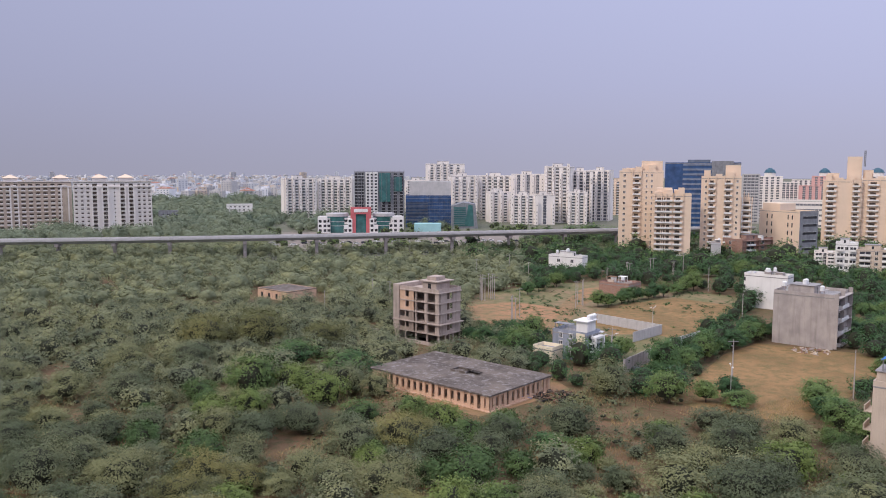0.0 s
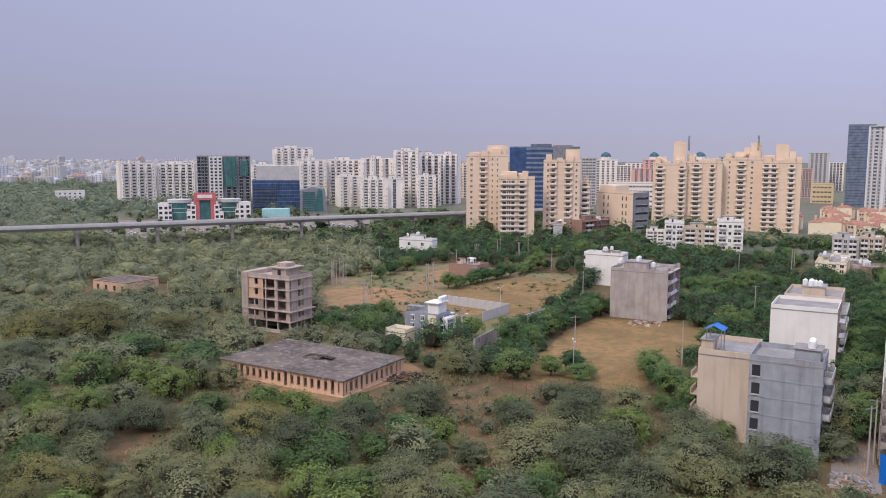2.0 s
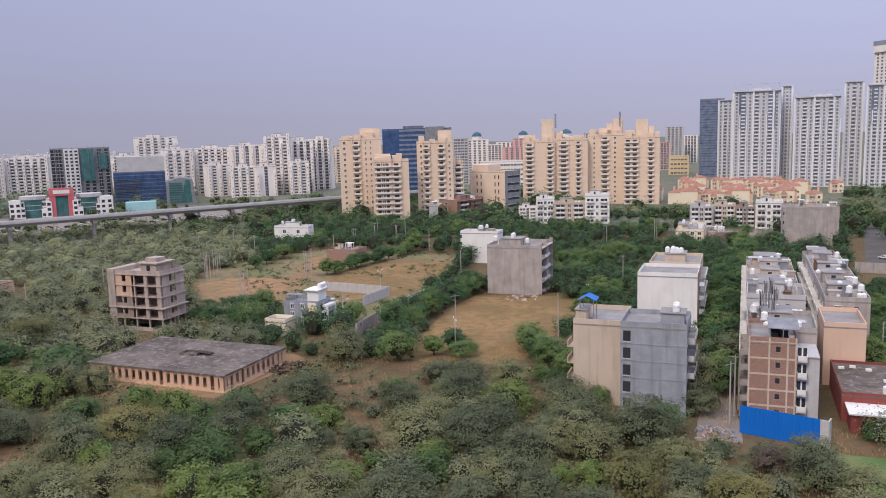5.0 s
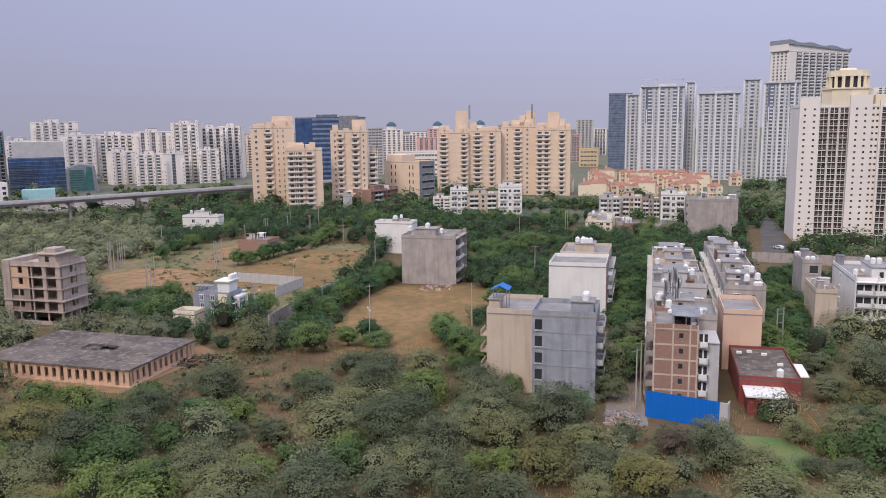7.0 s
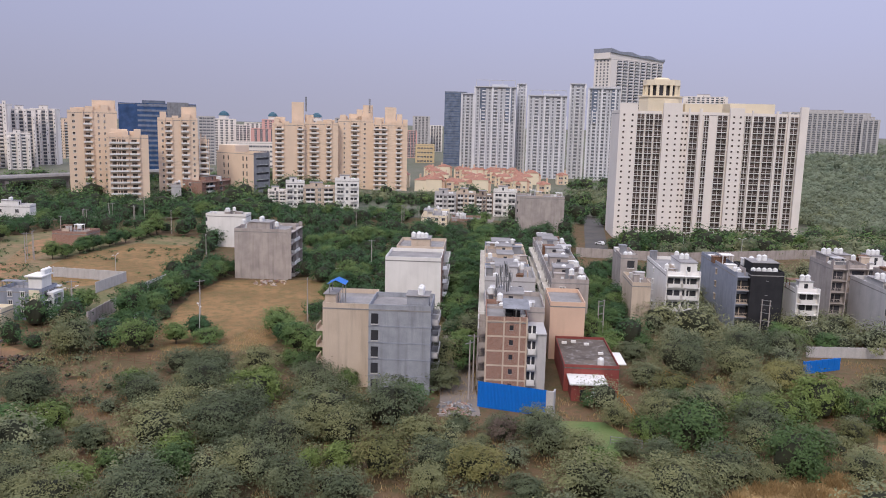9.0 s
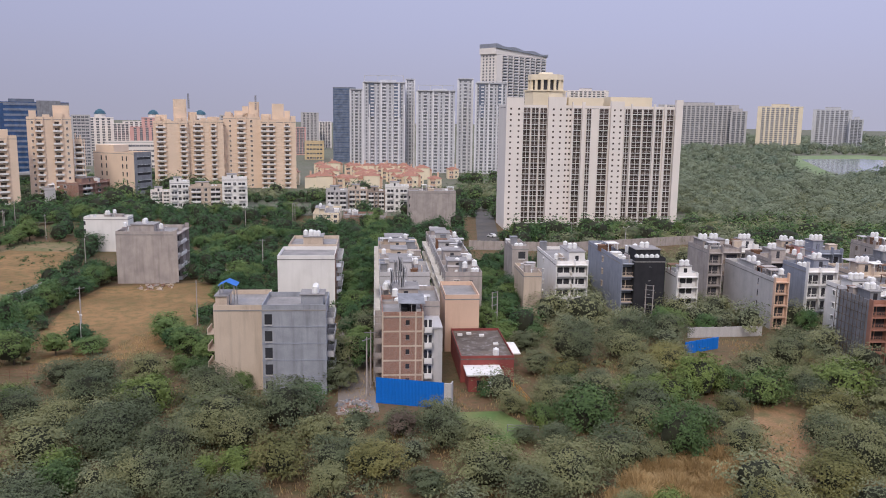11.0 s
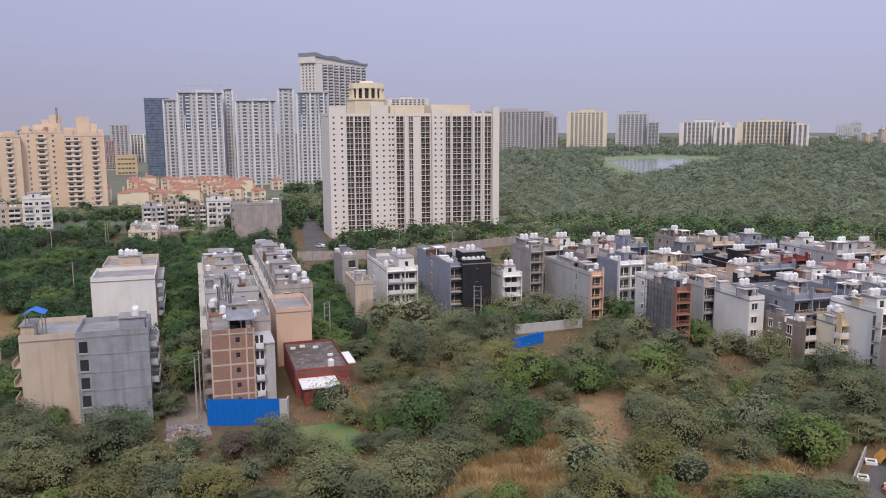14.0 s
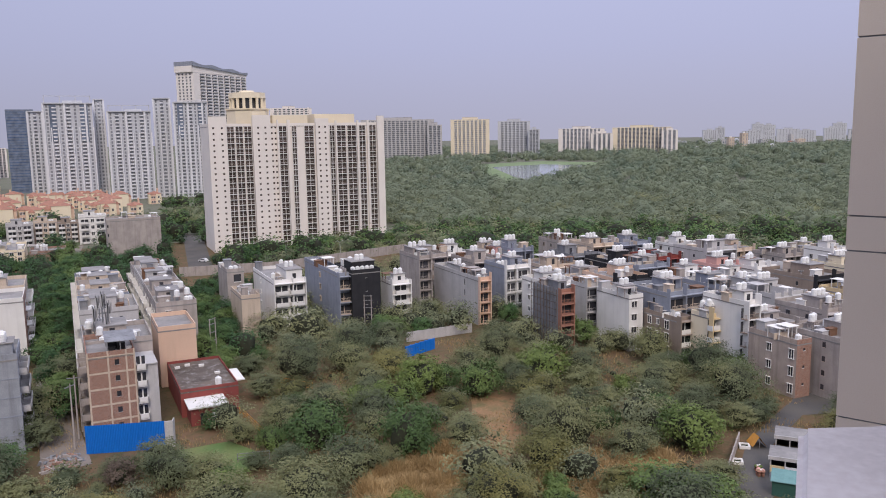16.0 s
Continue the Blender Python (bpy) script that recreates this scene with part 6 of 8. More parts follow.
BACK = random.Random(33)
def back_house(x, y, hh, w, d, wall, label, black=False):
    v, up = 0.15 + BACK.uniform(0, 0.3), BACK.uniform(2.2, 3.0)
    u = BACK.choice((0.08, 0.3, 0.45))
    house = block("house", label, "house", x, y, -130, w, d, hh, wall, floors=4, group=ESTATE, side=("black_wall" if black else None),
          trim=BACK.choice(("white_paint", "grey_paint", "beige", "brown_wall", "dark_concrete")),
          right=BACK.choice(([("win", 0.22, 1.3, 1.4, 0.9), ("rail", 0.66, w * 0.5, 2.7, 0.1)], [("rail", 0.27, w * 0.4, 2.7, 0.1), ("rail", 0.74, w * 0.4, 2.7, 0.1)], [("bal", 0.3, w * 0.42, 2.7, 0.1), ("void", 0.74, w * 0.34, 2.1, 0.3)])), left=[("win", 0.3, 1.0, 1.2, 1.0), ("slit", 0.7, 0.7, 1.0, 1.2)], head=(u, v, u + 0.42, v + 0.36, up))
    tanks(x, y, -130, [(w * (u + 0.08) + 1.25 * i, d * (v + 0.18)) for i in range(BACK.choice((2, 3)))], hh - 0.75 + up)
    tanks(x, y, -130, [(w - 1.2, d - 1.5 - 1.4 * i) for i in range(BACK.choice((0, 1, 2)))], hh - 0.85, BACK.choice((0, 0, 1)))
    front_frame(house, w, hh, 4, "black_wall" if black else wall, int(x * 3 + y * 7))
    roof_clutter(x, y, -130, w, d, hh - 0.9, 7, int(x * 5 + y * 11))


back_house(*(210.9, 105.0), 14, 9, 14, "concrete", "raw concrete house with open terraces")
back_house(*(223.4, 102.7), 13, 9, 14, "white_paint", "white house with roof tanks behind the front row")
back_house(*(213.9, 89.3), 13, 10, 14, "concrete", "dull grey house with roof tanks")
back_house(*(224.4, 85.3), 13, 8, 12, "pink", "dusty pink house with a red roof room")
back_house(*(226.2, 81.4), 15, 7, 12, "blue_grey", "tall narrow blue-grey house with roof tanks")
back_house(*(211.2, 66.6), 13, 10, 12, "beige", "beige house with a flat roof terrace")
back_house(*(187.3, 58.1), 13, 9, 12, "white_paint", "white house with roof cabin and tanks")
back_house(*(233.6, 65.1), 13, 10, 12, "dark_concrete", "dark cement house with a fenced roof")
back_house(*(250.1, 63.2), 14, 10, 12, "beige", "beige house with roof tanks")
back_house(*(255.4, 55.4), 14, 12, 12, "blue_grey", "blue-grey house with white terraces")
back_house(*(197.4, 52.8), 13, 9, 12, "grey_paint", "pale grey house with roof tanks")
back_house(*(193.4, 43.2), 14, 11, 13, "peach", "peach house with a black side wall", True)
back_house(*(226.6, 52.3), 13, 10, 11, "black_wall", "house with dark painted wall")
back_house(*(219.4, 42.8), 13, 11, 12, "blue_grey", "blue-grey house with roof tanks")
back_house(*(242.5, 41.5), 12, 9, 12, "red_wall", "low red-brown house with roof tanks")
back_house(*(179.5, 28.1), 14, 11, 14, "blue_grey", "slate grey house with white roof cabin")
back_house(*(204.7, 27.7), 13, 10, 12, "white_paint", "white house with roof tanks behind the front row")
back_house(*(244.0, 27.9), 15, 12, 13, "grey_paint", "grey and white house with stepped terraces")
back_house(*(226.8, 21.4), 13, 10, 11, "pink", "dusty pink house with low roof wall")
back_house(*(197.2, 19.7), 13, 10, 12, "blue_grey", "blue-grey house with sloped roof sheets")
back_house(*(227.9, 12.9), 13, 11, 12, "white_paint", "cream white house with roof tanks")
back_house(*(192.1, 13.6), 13, 11, 12, "grey_paint", "pale house with many roof tanks")
back_house(*(185.9, 6.8), 14, 10, 12, "grey_paint", "grey house with brown cladding and balconies")
back_house(*(210.9, -1.6), 14, 12, 16, "brown_wall", "brown house with a black side wall and long balconies", True)
back_house(*(247.9, -5.8), 16, 8, 9, "white_paint", "white tower-like house with an outside stair")
back_house(*(169.1, 5.4), 11, 10, 10, "concrete", "grey house with dishes on its terrace")
back_house(*(177.6, -3.2), 13, 10, 12, "concrete", "grey concrete house with roof tanks")
back_house(*(157.7, -6.3), 12, 10, 12, "concrete", "grey concrete house with brick infill")
back_house(*(198.0, -11.9), 13, 12, 12, "yellow", "yellow house with roof tanks")

extra = random.Random(61)
for px, py, hh in ((206.4, 98.6, 12), (243.0, 96.4, 12), (234.8, 79.9, 13), (262.9, 78.3, 13), (252.9, 46.8, 12), (272.6, 40.3, 12), (267.9, 21.2, 12), (260.1, 6.9, 12),
                   (274.4, 1.6, 12), (210.4, 16.4, 13), (181.9, 2.7, 12), (184.6, 39.2, 12), (190.6, 22.8, 12), (237.7, -9.9, 13), (261.6, -18.1, 13), (175.1, -13.7, 13), (233.8, -25.3, 13), (188.8, -20.8, 13)):
    if is_free(px, py):
        wall = extra.choice(("white_paint", "grey_paint", "concrete", "beige", "blue_grey", "pale_cream"))
        back_house(px, py, hh, extra.uniform(7, 9), extra.uniform(9, 12), wall, {"white_paint": "white", "grey_paint": "pale grey", "concrete": "raw concrete", "beige": "beige", "blue_grey": "blue-grey", "pale_cream": "cream"}[wall] + " estate house with roof tanks and cabin")

# row by the crossing road and free-standing houses
estate("bare concrete house with stepped side balconies", (107.5, 219.6, -40.0, 15.1, 16.3, 15.5), "concrete", 4, [("bal", 0.5, 7.0, 2.8, 0.1)], head=(0.1, 0.35, 0.5, 0.75, 2.6), spots=[(5, 14), (6.4, 14), (7.8, 14)])
estate("white house with a blank white wall", (120.9, 281.4, -40.0, 6.8, 15.3, 12.6), "white_paint", 4, left=[("slit", 0.02, 0.6, 1.4, 0.8)])
MIDROW = "row of houses by the crossing road"
for px, label, wall in (((188.6, 408.9, -115.4, 10.1, 12.0, 8.2), "pink and white four-storey house with balconies", "white_facade"), ((192.9, 395.5, -116.7, 10.0, 12.0, 14.1), "white five-storey house with terraces", "white_paint"),
                        ((201.2, 391.3, -118.3, 17.4, 12.0, 11.6), "grey and cream house with a roof terrace", "beige"), ((214.2, 379.7, -120.3, 12.9, 12.0, 16.0), "dark-fronted white-framed apartment house", "white_paint"),
                        ((250.0, 337.5, -127.3, 11.3, 12.0, 10.9), "grey house with framed balconies", "grey_paint"), ((262.1, 334.6, -128.8, 10.4, 12.0, 11.2), "cream house with long balconies", "beige"),
                        ((270.0, 328.2, -130.1, 9.7, 12.0, 10.2), "brown house with wooden balconies", "brown_wall"), ((270.8, 314.5, -131.5, 12.2, 12.0, 13.7), "white house with bands of windows", "white_paint")):
    x, y, turn, w, d, h = px
    block("house", label, "house", x, y, turn, w, d, h, wall, floors=4, group=MIDROW, right=[("bal", 0.22, w * 0.28, 2.6, 0.1), ("win", 0.5, 1.4, 1.5, 0.8), ("bal", 0.78, w * 0.28, 2.6, 0.1)], head=(0.2, 0.3, 0.6, 0.8, 2.6))
    tanks(x, y, turn, [(w * 0.7, 2), (w * 0.8, 2)], h - 0.85)
estate("wide blank grey concrete building", (261.6, 254.5, -40.0, 14.0, 21.5, 16.1), "concrete", 4, left=[("slit", 0.02, 0.5, 1.2, 1.0)], spots=[(3, 4), (4.5, 4)])
estate("low cream two-storey house", (222.1, 289.9, -40.0, 28.2, 11.8, 5.7), "pale_cream", 2, margin=7, left=[("win", 0.3, 1.5, 1.4, 0.8), ("win", 0.6, 1.5, 1.4, 0.8), ("win", 0.85, 1.5, 1.4, 0.8)], head=(0.2, 0.6, 0.6, 0.95, 2.4))
estate("low unfinished brick house", (230.9, 276.5, -40.0, 14.0, 13.3, 5.1), "brick", 1)
estate("white two-storey house among trees", (66.2, 386.6, -35.0, 6.0, 18.3, 8.0), "white_paint", 2, margin=6, left=[("win", 0.3, 1.6, 1.5, 0.8), ("win", 0.7, 1.6, 1.5, 0.8)], head=(0.2, 0.3, 0.7, 0.7, 2.4))
estate("unroofed red brick enclosure", (71.9, 312.3, -40.0, 10.5, 13.1, 5.2), "brick", 1, margin=5)
estate("dark red brick apartment house", (158.2, 428.4, -60.0, 24.8, 14.3, 12.8), "brick", 4, [("bal", 0.3, 6, 2.6, 0.1), ("win", 0.7, 2, 1.5, 0.8)], [("win", 0.5, 1.6, 1.5, 0.8)], head=(0.3, 0.2, 0.8, 0.7, 2.6))
estate("white blank gable wall of a house", (141.2, 425.5, -108.7, 5.0, 10.0, 11.2), "grey_paint", 3)

# blue and cream villa with a white portal
x, y, turn, w, d, h = (36.5, 204.5, -40.0, 7.1, 10.3, 7.8)
villa = block("house", "slate blue villa with cream panel and white portal", "house", x, y, turn, w, d, h, "blue_grey", floors=3, left=[("win", 0.25, 1.0, 1.3, 1.0), ("win", 0.55, 1.0, 1.3, 1.0)], right=[("rail", 0.5, 5, 2.7, 0.1)])
s = Shape()
s.box(-0.06, d * 0.05, 0.2, 0.0, d * 0.3, h - 0.4)
part("panel", s, "pale_cream", villa, "cream wall panel")
s = Shape()
s.box(w * 0.15, d * 0.04, h - 0.9, w * 0.75, d * 0.36, h + 2.6).box(w * 0.05, d * 0.0, h + 2.6, w * 0.85, d * 0.42, h + 2.85).box(w * 0.9, -0.8, h - 0.9, w + 0.8, d * 0.3, h - 0.6)
part("stair_head", s, "white_paint", villa, "white stair cabin with a flat lid")
for k in range(6):
    s = Shape()
    s.beam((0.5, d * (0.45 + 0.1 * k), h - 0.9), (0.5, d * (0.45 + 0.1 * k), h + 1.4), 0.06)
    part("pergola_post", s, "steel", villa)
s = Shape()
s.box(0.2, d * 0.44, h + 1.4, 2.4, d * 0.97, h + 1.5)
part("pergola", s, "dark_concrete", villa)
s = Shape()
s.box(w * 0.3, -1.6, 0, w * 0.3 + 0.5, -1.1, h * 0.75).box(w * 0.9, -1.6, 0, w * 0.9 + 0.5, -1.1, h * 0.75).box(w * 0.3, -1.6, h * 0.75, w * 0.9 + 0.5, 0, h * 0.75 + 0.6)
part("portal", s, "white_paint", villa, "white portal frame")
tanks(x, y, turn, [(3, 1), (4.3, 1), (5.6, 1)], h + 2.85)
block("house", "low cream annex of the villa", "house", *(27.4, 202.1), -40, 5, 6, 4.5, "pale_cream", floors=1)

# unfinished frame
x, y, turn, w, d, h = (-2.0, 224.2, -40.0, 9.9, 17.5, 15.0)
raw = thing("unfinished_building", "unfinished concrete-frame building with open bays and brick infill", "building", x, y, 0, turn + 90)
footprint(x, y, turn, w, d)
fh = h / 5
for i in range(6):
    s = Shape()
    out = (0.2, 0.5, 1.2, 0.4, 0.4, 0.5)[i]
    s.box(-out * 0.6, -out, i * fh - 0.28, w, d, i * fh)
    part("floor_slab", s, "raw_concrete", raw)
s = Shape()
s.box(-0.2, -0.2, 0, 0.2, 0.2, fh - 0.28)
col_mesh = s.mesh("column", ["raw_concrete"])
for i in range(5):
    for u in (0.25, w * 0.33, w * 0.66, w - 0.25):
        for k in range(5):
            if u < 0.3 or k == 0:
                part("column", col_mesh, None, raw, at=pose(u, 0.25 + (d - 0.5) * k / 4, i * fh))
s = Shape()
s.box(-0.3, d - 2.4, 0, w, d, h + 1.2)
part("end_wall", s, "raw_concrete", raw, "blank grey end wall")
s = Shape()
s.box(w * 0.5, 0.3, 0, w * 0.55, d - 2.5, h - 0.3)
part("spine_wall", s, "brown_wall", raw)
for i in range(1, 5):
    s = Shape()
    z0, z1 = i * fh, (i + 1) * fh - 0.28
    s.box(0.0, d * 0.55, z0, 0.2, d * 0.66, z1).box(0.0, d * 0.66, z0, 0.2, d - 2.4, z0 + 0.9)
    if i in (3, 4):
        s.box(0.0, d * 0.74, z0 + 0.9, 0.2, d - 2.4, z1)
    part("infill", s, "ochre" if i > 2 else "brown_wall", raw, "reddish brown brick infill")
    s = Shape()
    s.box(w * 0.08, 0, z0, w * 0.38, 0.2, z1).box(w * 0.62, 0, z0, w - 0.1, 0.2, z1).box(w * 0.38, 0, z0, w * 0.62, 0.2, z0 + 0.8)
    s.box(0.0, 0.0, z0, 0.2, d * 0.08, z1).box(0.0, d * 0.26, z0, 0.2, d * 0.31, z1)
    part("wall", s, "raw_concrete", raw)
s = Shape()
parapet(s, 0, 0, w, d, h, 1.0)
part("parapet", s, "raw_concrete", raw)
s = Shape()
s.box(1.0, d * 0.1, h, w * 0.7, d * 0.4, h + 2.8).box(0.4, d * 0.05, h + 2.8, w * 0.8, d * 0.45, h + 3.1).box(2, d * 0.15, h + 3.1, w * 0.6, d * 0.35, h + 4.2)
hut = part("stair_head", s, "raw_concrete", raw)
part("opening", opening("void", 1.2, 1.9, "raw_concrete")[1], None, hut, at=pose(1.0, d * 0.25, h + 0.4, 0, 0, -90))
s = Shape()
s.box(-2, d, 0, -1.8, d + 8, 2.2).box(-2, -2, 0, -1.8, d, 1.0)
part("plinth_wall", s, "raw_concrete", raw)

# long low school with pillars
S0, S1, S2 = Vector((-19.4, 181.7)), Vector((9.0, 161.1)), Vector((23.6, 177.6))
turn = math.degrees(math.atan2(-(S2 - S1).x, (S2 - S1).y))
w, d = (S2 - S1).length, (S0 - S1).length
x, y = S1
school = thing("school_building", "long low ochre-plastered building with a stained flat concrete roof", "building", x, y, 0, turn + 90)
footprint(x, y, turn, w, d, 4)
s = Shape()
s.box(-0.4, -0.4, 3.35, w + 0.4, d + 0.4, 3.7)
roof = part("roof", s, "slab", school, "stained grey concrete roof slab")
s = Shape()
parapet(s, w * 0.45, d * 0.42, w * 0.58, d * 0.55, 3.7, 0.5, 0.2)
s.add([(w * 0.5, d * 0.34, 4.1), (w * 0.62, d * 0.36, 3.8), (w * 0.62, d * 0.46, 4.0), (w * 0.5, d * 0.44, 4.3)], [(0, 1, 2, 3), (3, 2, 1, 0)])
part("roof_hatch", s, "slab", roof, "broken concrete roof opening")
# browner than the piers, so shade in the openings comes from its colour
s = Shape()
s.box(2.4, 2.4, 0, w - 0.3, d - 0.3, 3.35)
part("inner_wall", s, "brown_wall", school)
nl, nr = 19, 12
for face, n, span in (("left", nl, d), ("right", nr, w)):
    step = span / n
    s = Shape()
    s.box(-step * 0.26, 0, 0.2, step * 0.26, 0.35, 3.35)
    pier_shape = s.mesh("pier", ["ochre"])
    s = Shape()
    s.box(-step * 0.24, 0.08, 0.2, step * 0.24, 0.28, 0.75).box(-step * 0.24, 0.08, 2.75, step * 0.24, 0.28, 3.35)
    sill_shape = s.mesh("sill", ["ochre"])
    for i in range(n + 1):
        u = min(max(i * step, step * 0.26), span - step * 0.26)
        part("pier", pier_shape, None, school, at=pose(u, 0, 0) if face == "right" else pose(0, span - u, 0, 0, 0, -90))
        if i < n and i % 7 != 3:
            u = (i + 0.5) * step
            part("sill", sill_shape, None, school, at=pose(u, 0, 0) if face == "right" else pose(0, span - u, 0, 0, 0, -90))
s = Shape()
s.box(-0.4, -0.4, -0.3, w + 0.4, d + 0.4, 0.25)
part("plinth", s, "ochre", school)

# boundary walls
def boundary(points, h, mat, label, t=0.2, panel=3.0):
    ob = thing("boundary_wall", label, "boundary wall", points[0][0], points[0][1])
    for a, b in zip(points, points[1:]):
        a2, b2 = Vector((*a, 0)) - ob.location, Vector((*b, 0)) - ob.location
        n = max(1, int((b2 - a2).length / panel))
        turn = math.degrees(math.atan2((b2 - a2).y, (b2 - a2).x))
        run = (b2 - a2).length / n
        footprint(*a, turn - 90, (b2 - a2).length, 0.3, 3.0)
        s = Shape()
        s.box(0.05, -t / 2, 0, run - 0.05, t / 2, h).box(-0.12, -t / 2 - 0.06, 0, 0.12, t / 2 + 0.06, h + 0.1)
        me = s.mesh("panel", [mat])
        for i in range(n):
            q = a2 + (b2 - a2) * (i / n)
            part("panel", me, None, ob, at=pose(q.x, q.y, 0, 0, 0, turn))


boundary([(49.7, 258.5), (65.7, 240.7), (54.4, 229.3)], 3.0, "grey_paint", "pale grey compound wall of precast panels")
boundary([(43.8, 193.1), (53.7, 206.0)], 3.6, "concrete", "grey rendered boundary wall")
boundary([(63.2, 222.1), (75.4, 234.3)], 2.4, "grey_paint", "pale low boundary wall")
boundary([(218.6, 205.2), (242.8, 178.3), (299.5, 155.4)], 3.5, "concrete", "long grey concrete boundary wall by the tower", panel=4)
boundary([(167.4, 87.1), (182.0, 76.1)], 2.4, "grey_paint", "pale wall at the edge of the lane")
boundary([(155.0, 81.0), (164.5, 78.3)], 2.6, "blue_sheet", "blue metal sheet fence", panel=1.5)
boundary([(168.4, -1.4), (176.8, -8.5)], 2.0, "concrete", "grey wall beside the street")
boundary([(117.8, 9.1), (132.0, 8.7)], 1.5, "concrete", "old low wall beside the street")

# utility poles
def pole(x, y, h=9.0, double=False):
    key = ("pole", double, round(h))
    if key not in STORE:
        ob = thing("utility_pole", "pair of pale concrete utility poles with cross arms" if double else "slim pale concrete utility pole", "pole", x, y, group="utility poles")
        for u in ((-0.9, 0.9) if double else (0,)):
            s = Shape()
            s.cone(u, 0, 0, h, 0.17, 0.1, 6)
            part("shaft", s, "concrete", ob)
        s = Shape()
        for z in ((h * 0.45, h * 0.65, h * 0.85, h - 0.3) if double else (h - 0.5,)):
            s.box(-1.2, -0.06, z, 1.2, 0.06, z + 0.14)
        part("cross_arm", s, "steel", ob)
        STORE[key] = ob
        return ob
    return copy_thing(STORE[key], pose(x, y, 0, 0, 0, (x * 37) % 180))


for k, q in enumerate(((13.6, 301.9), (14.9, 302.0), (17.3, 306.0), (18.8, 306.0), (21.2, 255.3), (22.5, 255.3), (-27.5, 298.7), (-20.6, 292.5), (-41.2, 269.4),
                       (48.8, 293.5), (50.5, 293.6), (80.2, 353.6), (81.7, 353.6), (95.6, 372.7), (97.2, 372.7), (102.5, 359.5), (43.4, 205.8), (65.3, 179.1))):
    pole(*q, 9.0)
for q in ((13.2, 304.6), (14.1, 304.1), (16.6, 307.9), (18.0, 307.0), (21.3, 253.3), (25.1, 269.0), (47.0, 286.7), (50.4, 291.2), (66.3, 327.3), (79.3, 347.2), (90.1, 350.9), (99.0, 345.6), (108.4, 328.0), (13.9, 357.8), (30.0, 376.4), (35.9, 345.0), (111.6, 257.7), (132.1, 290.5)):
    pole(*q, 10.0)
for q in ((66.4, 182.0), (89.2, 171.5), (135.3, 216.0), (94.1, 251.3), (111.4, 373.9), (91.3, 110.0), (93.9, 112.1), (87.8, 106.9)):
    pole(*q, 11.0)
for q in ((138.4, 121.3), (173.2, 101.1), (209.8, 307.8), (176.7, 294.8)):
    pole(*q, 9.5, True)

# parked cars
def car(x, y, turn, paint="car_white"):
    key = ("car", paint)
    if key not in STORE:
        ob = thing("car", ("white" if paint == "car_white" else "dark") + " parked hatchback car", "car", x, y, 0, turn, group="parked cars")
        s = Shape()
        prof = [(-2.0, 0.35), (2.0, 0.35), (2.05, 0.8), (1.2, 0.95), (0.6, 1.45), (-1.2, 1.5), (-1.95, 0.95)]
        s.add([(u, -0.82, z) for u, z in prof] + [(u, 0.82, z) for u, z in prof], [tuple(range(7)), tuple(range(13, 6, -1))] + [(i, i + 7, (i + 1) % 7 + 7, (i + 1) % 7) for i in range(7)])
        part("body", s, paint, ob)
        s = Shape()
        for v in (-0.835, 0.825):
            s.add([(-1.2, v, 0.98), (1.0, v, 0.98), (0.55, v, 1.38), (-1.1, v, 1.42)], [(0, 1, 2, 3)])
        s.add([(1.22, -0.7, 0.97), (1.22, 0.7, 0.97), (0.64, 0.7, 1.44), (0.64, -0.7, 1.44)], [(0, 1, 2, 3)])
        part("window", s, "glass", ob)
        for u in (-1.25, 1.25):
            for v in (-0.8, 0.8):
                s = Shape()
                s.cone(0, 0, -0.1, 0.1, 0.33, 0.33, 12)
                part("wheel", s, "tyre", ob, at=pose(u, v, 0.33, 90))
        STORE[key] = ob
        return ob
    return copy_thing(STORE[key], pose(x, y, 0, 0, 0, turn))


for k, q in enumerate(((54.4, 194.3), (47.1, 194.2), (125.0, 222.0), (80.2, 223.1), (105.7, 133.2), (90.6, 116.0), (166.6, 146.8), (248.9, 220.8))):
    car(*q, 50 + 40 * (k % 3), "car_dark" if k in (1, 5, 6) else "car_white")

street = random.Random(8)
(p0x, p0y), (p1x, p1y) = (-115.0, 524.9), (53.3, 553.8)
for i in range(34):
    f = i / 33
    car(p0x + (p1x - p0x) * f + street.uniform(-2, 2), p0y + (p1y - p0y) * f + street.uniform(-9, 9), street.uniform(-14, 0), street.choice(("car_white", "car_dark")))
for i in range(8):
    car(*(Vector((84.2, 434.8)) + Vector((i * 3.2, i * 0.6))), 70, street.choice(("car_white", "car_dark")))

